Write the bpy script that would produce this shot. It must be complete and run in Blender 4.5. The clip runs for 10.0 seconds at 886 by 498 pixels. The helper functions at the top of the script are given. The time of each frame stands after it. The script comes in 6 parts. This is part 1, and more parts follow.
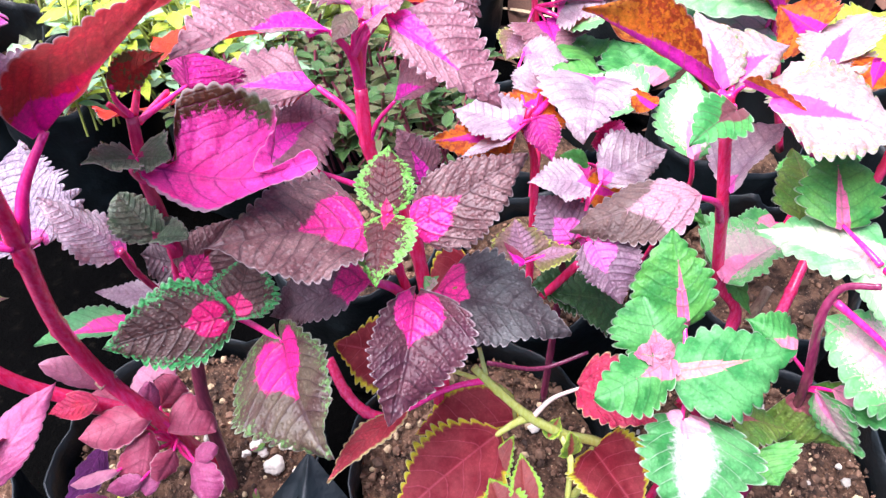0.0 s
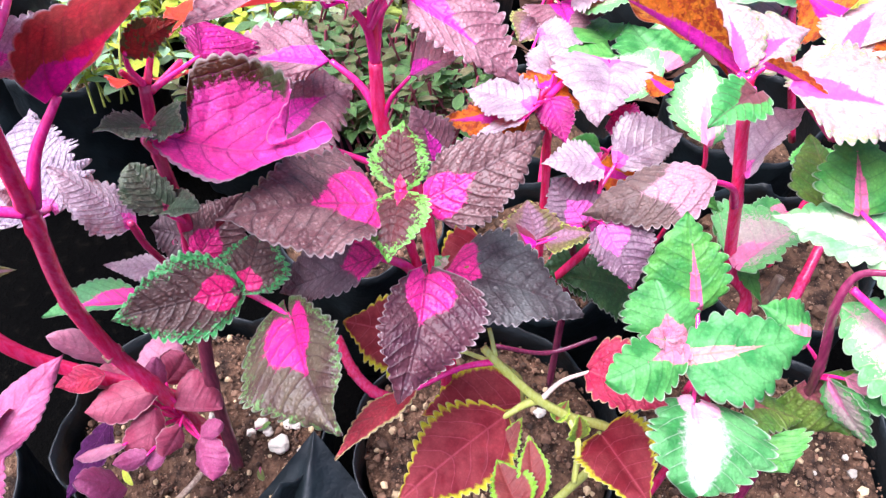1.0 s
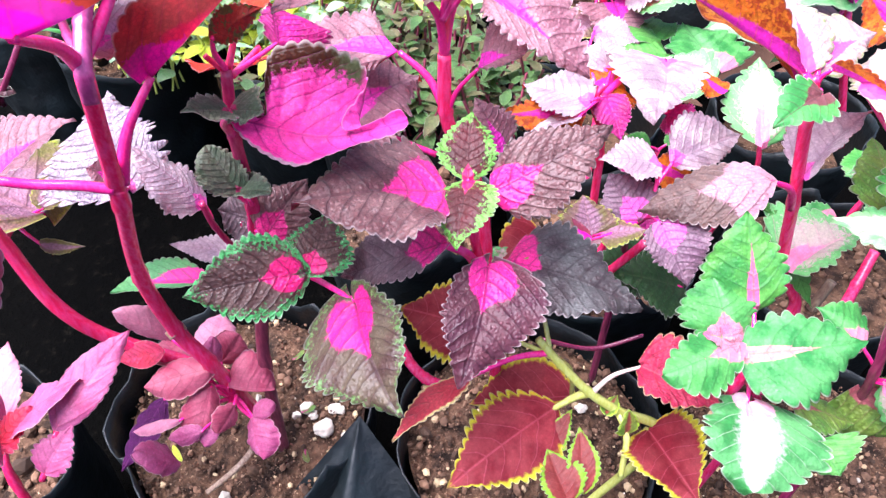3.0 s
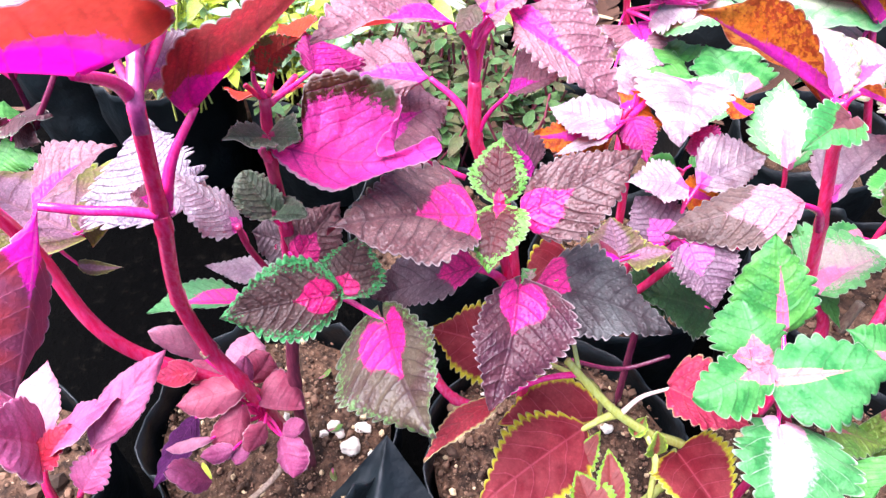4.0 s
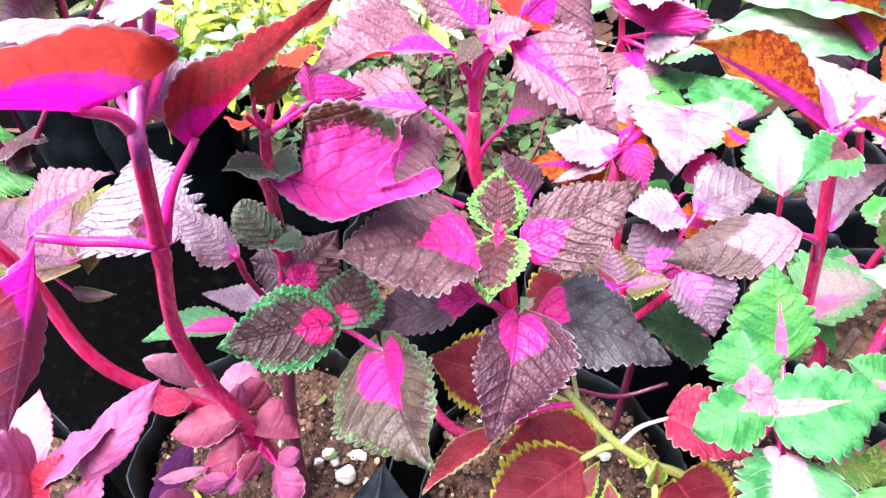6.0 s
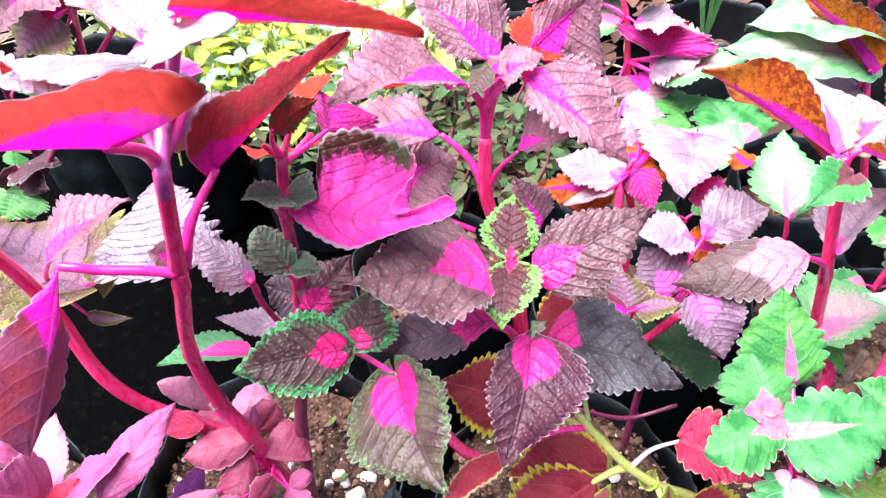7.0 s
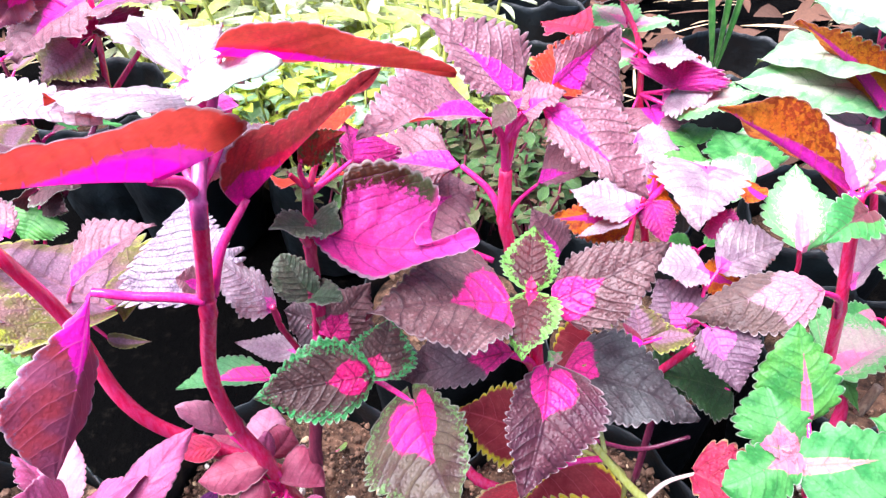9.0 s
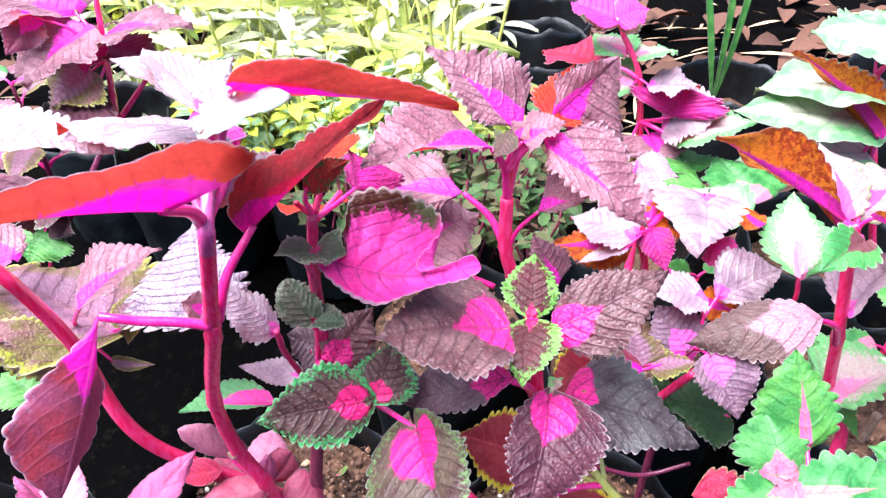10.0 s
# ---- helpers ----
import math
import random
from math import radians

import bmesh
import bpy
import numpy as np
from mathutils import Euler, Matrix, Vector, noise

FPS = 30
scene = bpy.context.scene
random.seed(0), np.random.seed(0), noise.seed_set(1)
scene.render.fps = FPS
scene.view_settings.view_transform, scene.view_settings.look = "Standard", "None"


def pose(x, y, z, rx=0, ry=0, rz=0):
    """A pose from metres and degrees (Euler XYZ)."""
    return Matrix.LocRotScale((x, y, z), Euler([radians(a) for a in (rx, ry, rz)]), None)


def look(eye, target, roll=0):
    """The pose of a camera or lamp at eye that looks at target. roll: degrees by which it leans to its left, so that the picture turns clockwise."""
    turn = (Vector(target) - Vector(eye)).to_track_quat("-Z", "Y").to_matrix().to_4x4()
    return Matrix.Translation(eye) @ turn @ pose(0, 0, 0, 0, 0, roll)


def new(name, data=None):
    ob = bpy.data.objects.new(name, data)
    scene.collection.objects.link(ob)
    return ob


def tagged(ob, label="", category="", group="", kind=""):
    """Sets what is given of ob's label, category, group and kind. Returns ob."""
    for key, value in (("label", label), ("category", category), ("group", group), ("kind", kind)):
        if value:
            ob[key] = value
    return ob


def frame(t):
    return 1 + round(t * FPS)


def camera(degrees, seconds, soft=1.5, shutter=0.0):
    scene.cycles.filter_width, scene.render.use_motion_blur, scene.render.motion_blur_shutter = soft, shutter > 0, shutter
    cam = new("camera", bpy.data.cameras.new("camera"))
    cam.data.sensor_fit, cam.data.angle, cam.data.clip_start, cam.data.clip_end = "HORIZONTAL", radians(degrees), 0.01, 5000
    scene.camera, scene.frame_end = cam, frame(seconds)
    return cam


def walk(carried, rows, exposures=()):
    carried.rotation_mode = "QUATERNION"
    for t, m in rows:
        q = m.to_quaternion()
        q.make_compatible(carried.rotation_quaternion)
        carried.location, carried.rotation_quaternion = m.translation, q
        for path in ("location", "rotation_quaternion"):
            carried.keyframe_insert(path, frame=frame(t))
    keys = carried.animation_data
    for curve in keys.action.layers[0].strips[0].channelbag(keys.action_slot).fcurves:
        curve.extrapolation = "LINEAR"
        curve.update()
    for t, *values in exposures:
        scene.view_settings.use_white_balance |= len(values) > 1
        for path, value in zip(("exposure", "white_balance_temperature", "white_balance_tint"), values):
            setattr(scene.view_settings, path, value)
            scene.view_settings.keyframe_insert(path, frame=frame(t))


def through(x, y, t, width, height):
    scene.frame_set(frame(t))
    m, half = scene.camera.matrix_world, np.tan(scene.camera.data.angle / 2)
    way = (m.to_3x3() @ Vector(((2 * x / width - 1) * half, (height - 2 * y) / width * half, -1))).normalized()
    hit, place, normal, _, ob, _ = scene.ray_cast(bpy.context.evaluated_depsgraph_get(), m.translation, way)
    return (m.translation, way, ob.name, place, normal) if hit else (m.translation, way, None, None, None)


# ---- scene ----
cam = camera(64.4, 10.0, 1.4)
PATH = [
    (0, (0.0040, -0.0014, 0.7154), (0.0002, 0.2666, 0.4185), -0.65),
    (0.5, (0.0020, 0.0000, 0.7130), (-0.0006, 0.2669, 0.4151), 0.03),
    (1, (-0.0010, -0.0032, 0.7087), (-0.0064, 0.2602, 0.4077), 0.23),
    (1.5, (-0.0090, -0.0054, 0.7082), (-0.0206, 0.2565, 0.4062), -0.29),
    (2, (-0.0140, -0.0076, 0.7078), (-0.0290, 0.2532, 0.4048), -0.03),
    (2.5, (-0.0170, -0.0098, 0.7073), (-0.0330, 0.2516, 0.4050), 0.31),
    (3.8, (-0.0270, -0.0142, 0.7178), (-0.0546, 0.2511, 0.4198), -1.33),
    (4, (-0.0280, -0.0142, 0.7178), (-0.0572, 0.2536, 0.4222), -1.51),
    (4.5, (-0.0330, -0.0111, 0.7180), (-0.0598, 0.2588, 0.4240), -1.04),
    (5, (-0.0340, -0.0079, 0.7182), (-0.0602, 0.2643, 0.4263), -0.97),
    (5.5, (-0.0310, -0.0089, 0.7185), (-0.0558, 0.2651, 0.4281), -0.57),
    (7, (-0.0370, -0.0104, 0.7282), (-0.0648, 0.2721, 0.4465), -1.07),
    (7.5, (-0.0390, -0.0096, 0.7311), (-0.0672, 0.2760, 0.4525), -0.97),
    (8, (-0.0380, -0.0125, 0.7319), (-0.0696, 0.2763, 0.4570), -0.93),
    (8.5, (-0.0410, -0.0120, 0.7338), (-0.0720, 0.2782, 0.4603), -0.79),
    (9, (-0.0460, -0.0127, 0.7350), (-0.0766, 0.2787, 0.4628), -0.45),
    (9.5, (-0.0490, -0.0158, 0.7390), (-0.0808, 0.2800, 0.4716), -0.18),
    (10, (-0.0460, -0.0153, 0.7409), (-0.0782, 0.2843, 0.4778), -0.17),
]
walk(cam, [(t, look(eye, target, roll)) for t, eye, target, roll in PATH], ((0, 1.74, 5780, 20), (2.5, 1.92, 5780, 20), (4.5, 2.03, 5780, 20), (10, 1.93, 5780, 20)))

SUN_UP, SUN_FROM = 70.0, 262.0
world = bpy.data.worlds.new("sky")
world.use_nodes = True
scene.world = world
wn = world.node_tree
sky = wn.nodes.new("ShaderNodeTexSky")
sky.sky_type = "NISHITA"
sky.sun_disc = False
sky.sun_elevation = radians(SUN_UP)
sky.sun_rotation = radians(SUN_FROM)
sky.dust_density = 4.0
sky.air_density = 1.0
wn.nodes["Background"].inputs["Strength"].default_value = 0.075
wn.links.new(sky.outputs[0], wn.nodes["Background"].inputs["Color"])

sun = new("sun", bpy.data.lights.new("sun", "SUN"))
sun.data.energy = 4.4
sun.data.angle = radians(60)
sun.data.color = (1.0, 0.97, 0.95)
sun_way = Vector((math.sin(radians(SUN_FROM)) * math.cos(radians(SUN_UP)), math.cos(radians(SUN_FROM)) * math.cos(radians(SUN_UP)), math.sin(radians(SUN_UP))))
sun.matrix_world = look(sun_way * 5, (0, 0, 0))


# ---- materials ----
class Nodes:
    """A small hand for wiring node trees."""

    def __init__(self, name):
        self.mat = bpy.data.materials.new(name)
        self.mat.use_nodes = True
        self.t = self.mat.node_tree
        self.t.nodes.clear()
        self.out = self.t.nodes.new("ShaderNodeOutputMaterial")

    def put(self, socket, v):
        if hasattr(v, "is_output"):
            self.t.links.new(v, socket)
        elif isinstance(v, tuple) and len(v) == 3 and socket.type == "RGBA":
            socket.default_value = (*v, 1)
        else:
            socket.default_value = v

    def math(self, op, a, b=0.0, clamp=False):
        n = self.t.nodes.new("ShaderNodeMath")
        n.operation, n.use_clamp = op, clamp
        self.put(n.inputs[0], a)
        self.put(n.inputs[1], b)
        return n.outputs[0]

    def step(self, x, lo, hi):
        n = self.t.nodes.new("ShaderNodeMapRange")
        n.interpolation_type = "SMOOTHSTEP"
        self.put(n.inputs["Value"], x)
        n.inputs["From Min"].default_value, n.inputs["From Max"].default_value = lo, hi
        return n.outputs["Result"]

    def mix(self, f, a, b, blend="MIX"):
        n = self.t.nodes.new("ShaderNodeMix")
        n.data_type, n.blend_type = "RGBA", blend
        self.put(n.inputs[0], f)
        self.put(n.inputs[6], a)
        self.put(n.inputs[7], b)
        return n.outputs[2]

    def noise(self, where, scale, detail=3.0, rough=0.55):
        n = self.t.nodes.new("ShaderNodeTexNoise")
        n.inputs["Scale"].default_value, n.inputs["Detail"].default_value, n.inputs["Roughness"].default_value = scale, detail, rough
        self.put(n.inputs["Vector"], where)
        return n.outputs["Fac"]

    def cells(self, where, scale, feature="DISTANCE_TO_EDGE"):
        n = self.t.nodes.new("ShaderNodeTexVoronoi")
        n.feature = feature
        n.inputs["Scale"].default_value = scale
        self.put(n.inputs["Vector"], where)
        return n.outputs["Distance"]

    def coords(self, which):
        return self.t.nodes.new("ShaderNodeTexCoord").outputs[which]

    def random(self):
        return self.t.nodes.new("ShaderNodeObjectInfo").outputs["Random"]

    def tint(self, colour, value, sat=1.0, hue=0.5):
        n = self.t.nodes.new("ShaderNodeHueSaturation")
        self.put(n.inputs["Hue"], hue)
        self.put(n.inputs["Saturation"], sat)
        self.put(n.inputs["Value"], value)
        self.put(n.inputs["Color"], colour)
        return n.outputs[0]

    def bump(self, height, strength, distance):
        n = self.t.nodes.new("ShaderNodeBump")
        n.inputs["Strength"].default_value, n.inputs["Distance"].default_value = strength, distance
        self.put(n.inputs["Height"], height)
        return n.outputs[0]

    def surface(self, colour, rough=0.5, normal=None, spec=0.5, sheen=0.0, clear=0.0, through=0.0, metal=0.0):
        p = self.t.nodes.new("ShaderNodeBsdfPrincipled")
        self.put(p.inputs["Base Color"], colour)
        self.put(p.inputs["Roughness"], rough)
        p.inputs["Specular IOR Level"].default_value = spec
        p.inputs["Sheen Weight"].default_value = sheen * 0.4
        p.inputs["Sheen Roughness"].default_value = 0.4
        p.inputs["Coat Weight"].default_value = clear
        p.inputs["Metallic"].default_value = metal
        if normal is not None:
            self.put(p.inputs["Normal"], normal)
        shader = p.outputs[0]
        if through > 0:
            tr = self.t.nodes.new("ShaderNodeBsdfTranslucent")
            g = self.t.nodes.new("ShaderNodeGamma")
            self.put(g.inputs[0], colour)
            g.inputs[1].default_value = 0.6
            self.put(tr.inputs["Color"], g.outputs[0])
            m = self.t.nodes.new("ShaderNodeMixShader")
            m.inputs[0].default_value = through
            self.t.links.new(shader, m.inputs[1])
            self.t.links.new(tr.outputs[0], m.inputs[2])
            shader = m.outputs[0]
        self.t.links.new(shader, self.out.inputs[0])
        return self.mat


def blade(name, body, body2, heart=None, spot=(0.12, 0.42, 0.75), rim=None, rim_from=0.8, rim_fray=0.5, vein=None, vein_mix=0.42, veins=8.0, rough=0.46, sheen=0.12, through=0.36, core=None, core_to=0.5, speckle=None, spec=0.40, pale=0.55, rim_other=None, rim_far=None, pucker=1.0):
    """Leaf skin: body colours mottled along the blade, a heart at its base, a frayed rim, side veins and a quilted relief."""
    k = Nodes(name)
    uv = k.coords("UV")
    sep = k.t.nodes.new("ShaderNodeSeparateXYZ")
    k.t.links.new(uv, sep.inputs[0])
    u, v = sep.outputs[0], sep.outputs[1]
    a = k.math("ABSOLUTE", k.math("SUBTRACT", k.math("MULTIPLY", u, 2.0), 1.0))
    flat = k.t.nodes.new("ShaderNodeUVMap")
    flat.uv_map = "flat"
    span = k.t.nodes.new("ShaderNodeSeparateXYZ")
    k.t.links.new(flat.outputs[0], span.inputs[0])
    x, y = k.math("ABSOLUTE", span.outputs[0]), span.outputs[1]
    where = k.coords("Object")
    broad = k.noise(where, 60.0, 3.0)
    fine = k.noise(where, 420.0, 3.0, 0.65)
    colour = k.mix(k.step(broad, 0.35, 0.65), body, body2)
    # side veins leave the midrib at a slant and bow towards the tip
    bow = k.math("ADD", k.math("MULTIPLY", x, 0.42), k.math("MULTIPLY", k.math("MULTIPLY", x, x), 1.9))
    s = k.math("FRACT", k.math("ADD", k.math("MULTIPLY", k.math("SUBTRACT", y, bow), veins), k.math("MULTIPLY", k.math("SUBTRACT", k.noise(where, 70.0, 2.0), 0.5), 0.5)))
    d = k.math("ABSOLUTE", k.math("SUBTRACT", s, 0.5))
    line = k.math("MULTIPLY", k.step(d, 0.445, 0.485), k.step(a, 1.0, 0.7))
    mid = k.step(x, 0.012, 0.004)
    if core is not None:
        colour = k.mix(k.step(k.math("ADD", a, k.math("MULTIPLY", k.math("SUBTRACT", fine, 0.5), 0.5)), core_to, core_to - 0.25), colour, core)
    if speckle is not None:
        sp = k.noise(where, 260.0, 2.0, 0.7)
        colour = k.mix(k.step(k.math("ADD", sp, k.math("MULTIPLY", a, 0.18)), 0.60, 0.68), colour, speckle)
    if rim is not None:
        fray = k.math("MULTIPLY", k.math("SUBTRACT", k.noise(where, 420.0, 5.0, 0.75), 0.5), rim_fray * 1.7)
        if rim_other is not None:
            if rim_far is not None:
                rim = k.mix(k.step(k.math("ADD", v, k.math("MULTIPLY", fray, 0.3)), 0.46, 0.54), rim, rim_far)
            colour = k.mix(k.step(k.math("ADD", a, fray), rim_from + 0.0, rim_from + 0.10), colour, k.mix(k.math("MULTIPLY", k.step(u, 0.45, 0.5), k.step(v, 0.64, 0.58)), colour, rim))
            colour = k.mix(k.math("MULTIPLY", k.step(a, 0.86, 0.92), k.step(u, 0.5, 0.45)), colour, rim_other)
        edge = k.math("ADD", k.math("MAXIMUM", a, k.math("MULTIPLY", k.math("ABSOLUTE", k.math("SUBTRACT", v, 0.45)), 1.65)), fray)
        if rim_other is None:
            colour = k.mix(k.step(edge, rim_from - 0.06, rim_from + 0.06), colour, rim)
    if heart is not None:
        # two round lobes at the base and a point towards the tip
        v0, rv, ra = spot
        dv = k.math("DIVIDE", k.math("SUBTRACT", y, v0), rv)
        dx = k.math("DIVIDE", x, 0.36 * ra)
        ex = k.math("SUBTRACT", dx, 0.48)
        lobes = k.math("SUBTRACT", k.math("SQRT", k.math("ADD", k.math("MULTIPLY", ex, ex), k.math("MULTIPLY", k.math("MULTIPLY", dv, dv), 0.7))), 0.52)
        point = k.math("MAXIMUM", k.math("MULTIPLY", k.math("SUBTRACT", k.math("ADD", dx, dv), 1.08), 0.7), k.math("MULTIPLY", dv, -1.0))
        dist = k.math("MINIMUM", lobes, point)
        if v0 < 0.05:
            dist = k.math("MINIMUM", dist, k.math("SUBTRACT", k.math("ADD", dx, k.math("ABSOLUTE", dv)), 0.9))
        dist = k.math("ADD", dist, k.math("MULTIPLY", k.math("SUBTRACT", k.noise(where, 420.0, 5.0, 0.75), 0.5), 0.32))
        dist = k.math("SUBTRACT", dist, k.math("MULTIPLY", line, 0.10))
        colour = k.mix(k.step(dist, 0.05, -0.04), colour, heart)
    if vein is not None:
        colour = k.mix(k.math("MULTIPLY", k.math("MAXIMUM", line, mid), vein_mix), colour, vein)
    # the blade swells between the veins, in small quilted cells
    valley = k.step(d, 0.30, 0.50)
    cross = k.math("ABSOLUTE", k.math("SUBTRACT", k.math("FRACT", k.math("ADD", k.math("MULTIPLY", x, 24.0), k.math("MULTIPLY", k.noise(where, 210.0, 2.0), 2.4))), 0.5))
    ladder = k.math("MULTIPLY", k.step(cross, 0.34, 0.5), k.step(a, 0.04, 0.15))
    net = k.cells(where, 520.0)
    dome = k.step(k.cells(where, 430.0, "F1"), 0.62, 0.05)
    # relief shade put into the colour: valleys and ladder creases darker, domes lighter
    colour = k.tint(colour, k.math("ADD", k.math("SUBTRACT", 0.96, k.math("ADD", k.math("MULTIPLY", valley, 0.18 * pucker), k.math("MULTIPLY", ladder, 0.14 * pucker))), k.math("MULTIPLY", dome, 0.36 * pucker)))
    # painted highlight: a thin whitish line along the leaf margin
    colour = k.mix(k.math("MULTIPLY", k.step(a, 0.955, 0.995), pale * 0.8), colour, (0.62, 0.52, 0.52))
    dust = k.math("MULTIPLY", k.step(k.cells(where, 170.0, "F1"), 0.045, 0.02), k.step(k.noise(where, 90.0, 1.0), 0.5, 0.56))
    colour = k.mix(k.math("MULTIPLY", dust, 0.22), colour, (0.7, 0.66, 0.62))
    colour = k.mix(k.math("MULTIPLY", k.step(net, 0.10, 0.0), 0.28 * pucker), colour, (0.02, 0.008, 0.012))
    colour = k.tint(colour, k.math("ADD", 0.70, k.math("ADD", k.math("MULTIPLY", fine, 0.46), k.math("MULTIPLY", k.random(), 0.16))), 1.0)
    height = k.math("SUBTRACT", k.math("ADD", k.math("MULTIPLY", dome, 0.9), k.math("MULTIPLY", fine, 0.12)), k.math("MULTIPLY", k.math("MAXIMUM", line, mid), 0.8))
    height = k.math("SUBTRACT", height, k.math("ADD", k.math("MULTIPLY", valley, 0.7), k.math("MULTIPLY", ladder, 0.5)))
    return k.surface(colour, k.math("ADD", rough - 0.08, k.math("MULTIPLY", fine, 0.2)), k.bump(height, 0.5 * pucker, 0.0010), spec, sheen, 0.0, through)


HOT = (0.84, 0.026, 0.28)
under_red = blade("leaf_back_red", (0.30, 0.020, 0.030), (0.22, 0.015, 0.05), HOT, (0.0, 0.40, 0.9), vein=(0.5, 0.05, 0.15), rough=0.5, sheen=0.1, through=0.5)
under_crimson = blade("leaf_back_crimson", (0.94, 0.052, 0.020), (0.86, 0.028, 0.020), (0.88, 0.012, 0.50), (0.0, 0.46, 0.46), vein=(0.92, 0.06, 0.03), vein_mix=0.2, rough=0.5, sheen=0.05, through=0.74, pucker=0.14)
under_orange = blade("leaf_back_orange", (0.92, 0.28, 0.015), (0.84, 0.20, 0.012), (0.90, 0.03, 0.55), (0.0, 0.85, 0.30), speckle=(0.62, 0.09, 0.02), vein=(0.75, 0.12, 0.02), rough=0.5, sheen=0.05, through=0.74, pucker=0.6)
under_green = blade("leaf_back_green", (0.16, 0.34, 0.06), (0.26, 0.30, 0.08), (0.6, 0.08, 0.25), (0.1, 0.5, 0.3), vein=(0.4, 0.3, 0.15), rough=0.5, through=0.5)

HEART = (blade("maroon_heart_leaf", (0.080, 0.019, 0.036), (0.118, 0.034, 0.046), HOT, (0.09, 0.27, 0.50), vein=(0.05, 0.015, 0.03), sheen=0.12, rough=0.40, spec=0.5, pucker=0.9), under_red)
# mauve grey heart leaf, its colour lightened for the light on upper leaves
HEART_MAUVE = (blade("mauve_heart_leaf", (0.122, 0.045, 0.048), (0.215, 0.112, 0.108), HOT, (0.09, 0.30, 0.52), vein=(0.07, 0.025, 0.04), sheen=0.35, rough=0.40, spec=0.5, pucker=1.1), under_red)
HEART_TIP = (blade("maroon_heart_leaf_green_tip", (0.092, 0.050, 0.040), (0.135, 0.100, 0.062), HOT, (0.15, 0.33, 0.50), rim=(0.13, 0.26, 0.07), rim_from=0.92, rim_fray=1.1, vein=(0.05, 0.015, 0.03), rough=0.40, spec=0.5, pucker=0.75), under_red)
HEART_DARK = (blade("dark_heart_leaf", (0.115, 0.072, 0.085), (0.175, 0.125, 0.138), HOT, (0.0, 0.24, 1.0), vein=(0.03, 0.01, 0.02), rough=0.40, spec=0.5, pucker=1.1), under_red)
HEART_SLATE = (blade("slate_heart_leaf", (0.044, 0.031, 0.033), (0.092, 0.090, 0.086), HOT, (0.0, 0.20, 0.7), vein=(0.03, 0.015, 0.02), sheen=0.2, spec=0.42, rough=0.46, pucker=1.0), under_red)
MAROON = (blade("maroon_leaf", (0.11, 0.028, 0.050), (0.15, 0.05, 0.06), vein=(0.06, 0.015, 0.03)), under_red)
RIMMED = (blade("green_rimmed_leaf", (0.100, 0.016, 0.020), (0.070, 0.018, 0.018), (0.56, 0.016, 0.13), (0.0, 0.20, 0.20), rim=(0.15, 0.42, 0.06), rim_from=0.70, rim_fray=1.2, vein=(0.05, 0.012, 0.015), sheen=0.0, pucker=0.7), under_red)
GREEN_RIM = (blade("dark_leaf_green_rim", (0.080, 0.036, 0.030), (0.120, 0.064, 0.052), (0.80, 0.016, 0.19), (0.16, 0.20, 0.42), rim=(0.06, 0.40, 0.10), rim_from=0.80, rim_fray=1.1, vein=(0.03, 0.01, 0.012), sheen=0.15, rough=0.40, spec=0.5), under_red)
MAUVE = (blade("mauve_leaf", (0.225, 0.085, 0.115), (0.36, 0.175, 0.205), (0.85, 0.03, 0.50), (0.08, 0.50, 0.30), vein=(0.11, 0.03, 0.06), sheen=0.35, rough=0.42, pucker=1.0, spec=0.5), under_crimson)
MAUVE_HEART = (blade("grey_mauve_leaf", (0.16, 0.085, 0.13), (0.22, 0.13, 0.17), (0.75, 0.12, 0.50), (0.15, 0.33, 0.5), vein=(0.08, 0.04, 0.06), sheen=0.5, rough=0.38), under_red)
SEEDLING = (blade("dark_seedling_leaf", (0.075, 0.030, 0.034), (0.11, 0.045, 0.05), rim=(0.20, 0.30, 0.16), rim_from=0.97, rim_fray=0.25, vein=(0.02, 0.012, 0.01)), under_red)
OLIVE_SMALL = (blade("olive_bud_leaf", (0.10, 0.10, 0.045), (0.14, 0.06, 0.06), vein=(0.05, 0.03, 0.02)), under_red)
OLIVE_DARK = (blade("dark_olive_leaf", (0.055, 0.100, 0.048), (0.120, 0.130, 0.088), (0.35, 0.02, 0.10), (0.0, 0.18, 0.2), rim=(0.16, 0.20, 0.12), rim_from=0.80, rim_fray=0.8, vein=(0.03, 0.015, 0.012)), under_red)
MAGENTA = (blade("magenta_leaf", (0.92, 0.090, 0.50), (0.88, 0.055, 0.39), rim=(0.065, 0.016, 0.003), rim_far=(0.075, 0.100, 0.035), rim_from=0.70, rim_fray=0.34, rim_other=(0.50, 0.36, 0.42), vein=(0.46, 0.008, 0.20), vein_mix=0.6, sheen=0.05, through=0.5, pucker=0.8), blade("lilac_leaf_back", (0.42, 0.22, 0.30), (0.5, 0.12, 0.3), HOT, through=0.3))
MAGENTA_BACK = (blade("deep_magenta_leaf", (0.50, 0.010, 0.22), (0.36, 0.012, 0.14), vein=(0.7, 0.03, 0.35)), under_red)
REDDISH = (blade("red_leaf", (0.55, 0.02, 0.05), (0.45, 0.03, 0.10), vein=(0.35, 0.01, 0.03)), blade("orange_red_leaf_back", (0.82, 0.07, 0.016), (0.70, 0.04, 0.02), vein=(0.5, 0.02, 0.02), through=0.55))
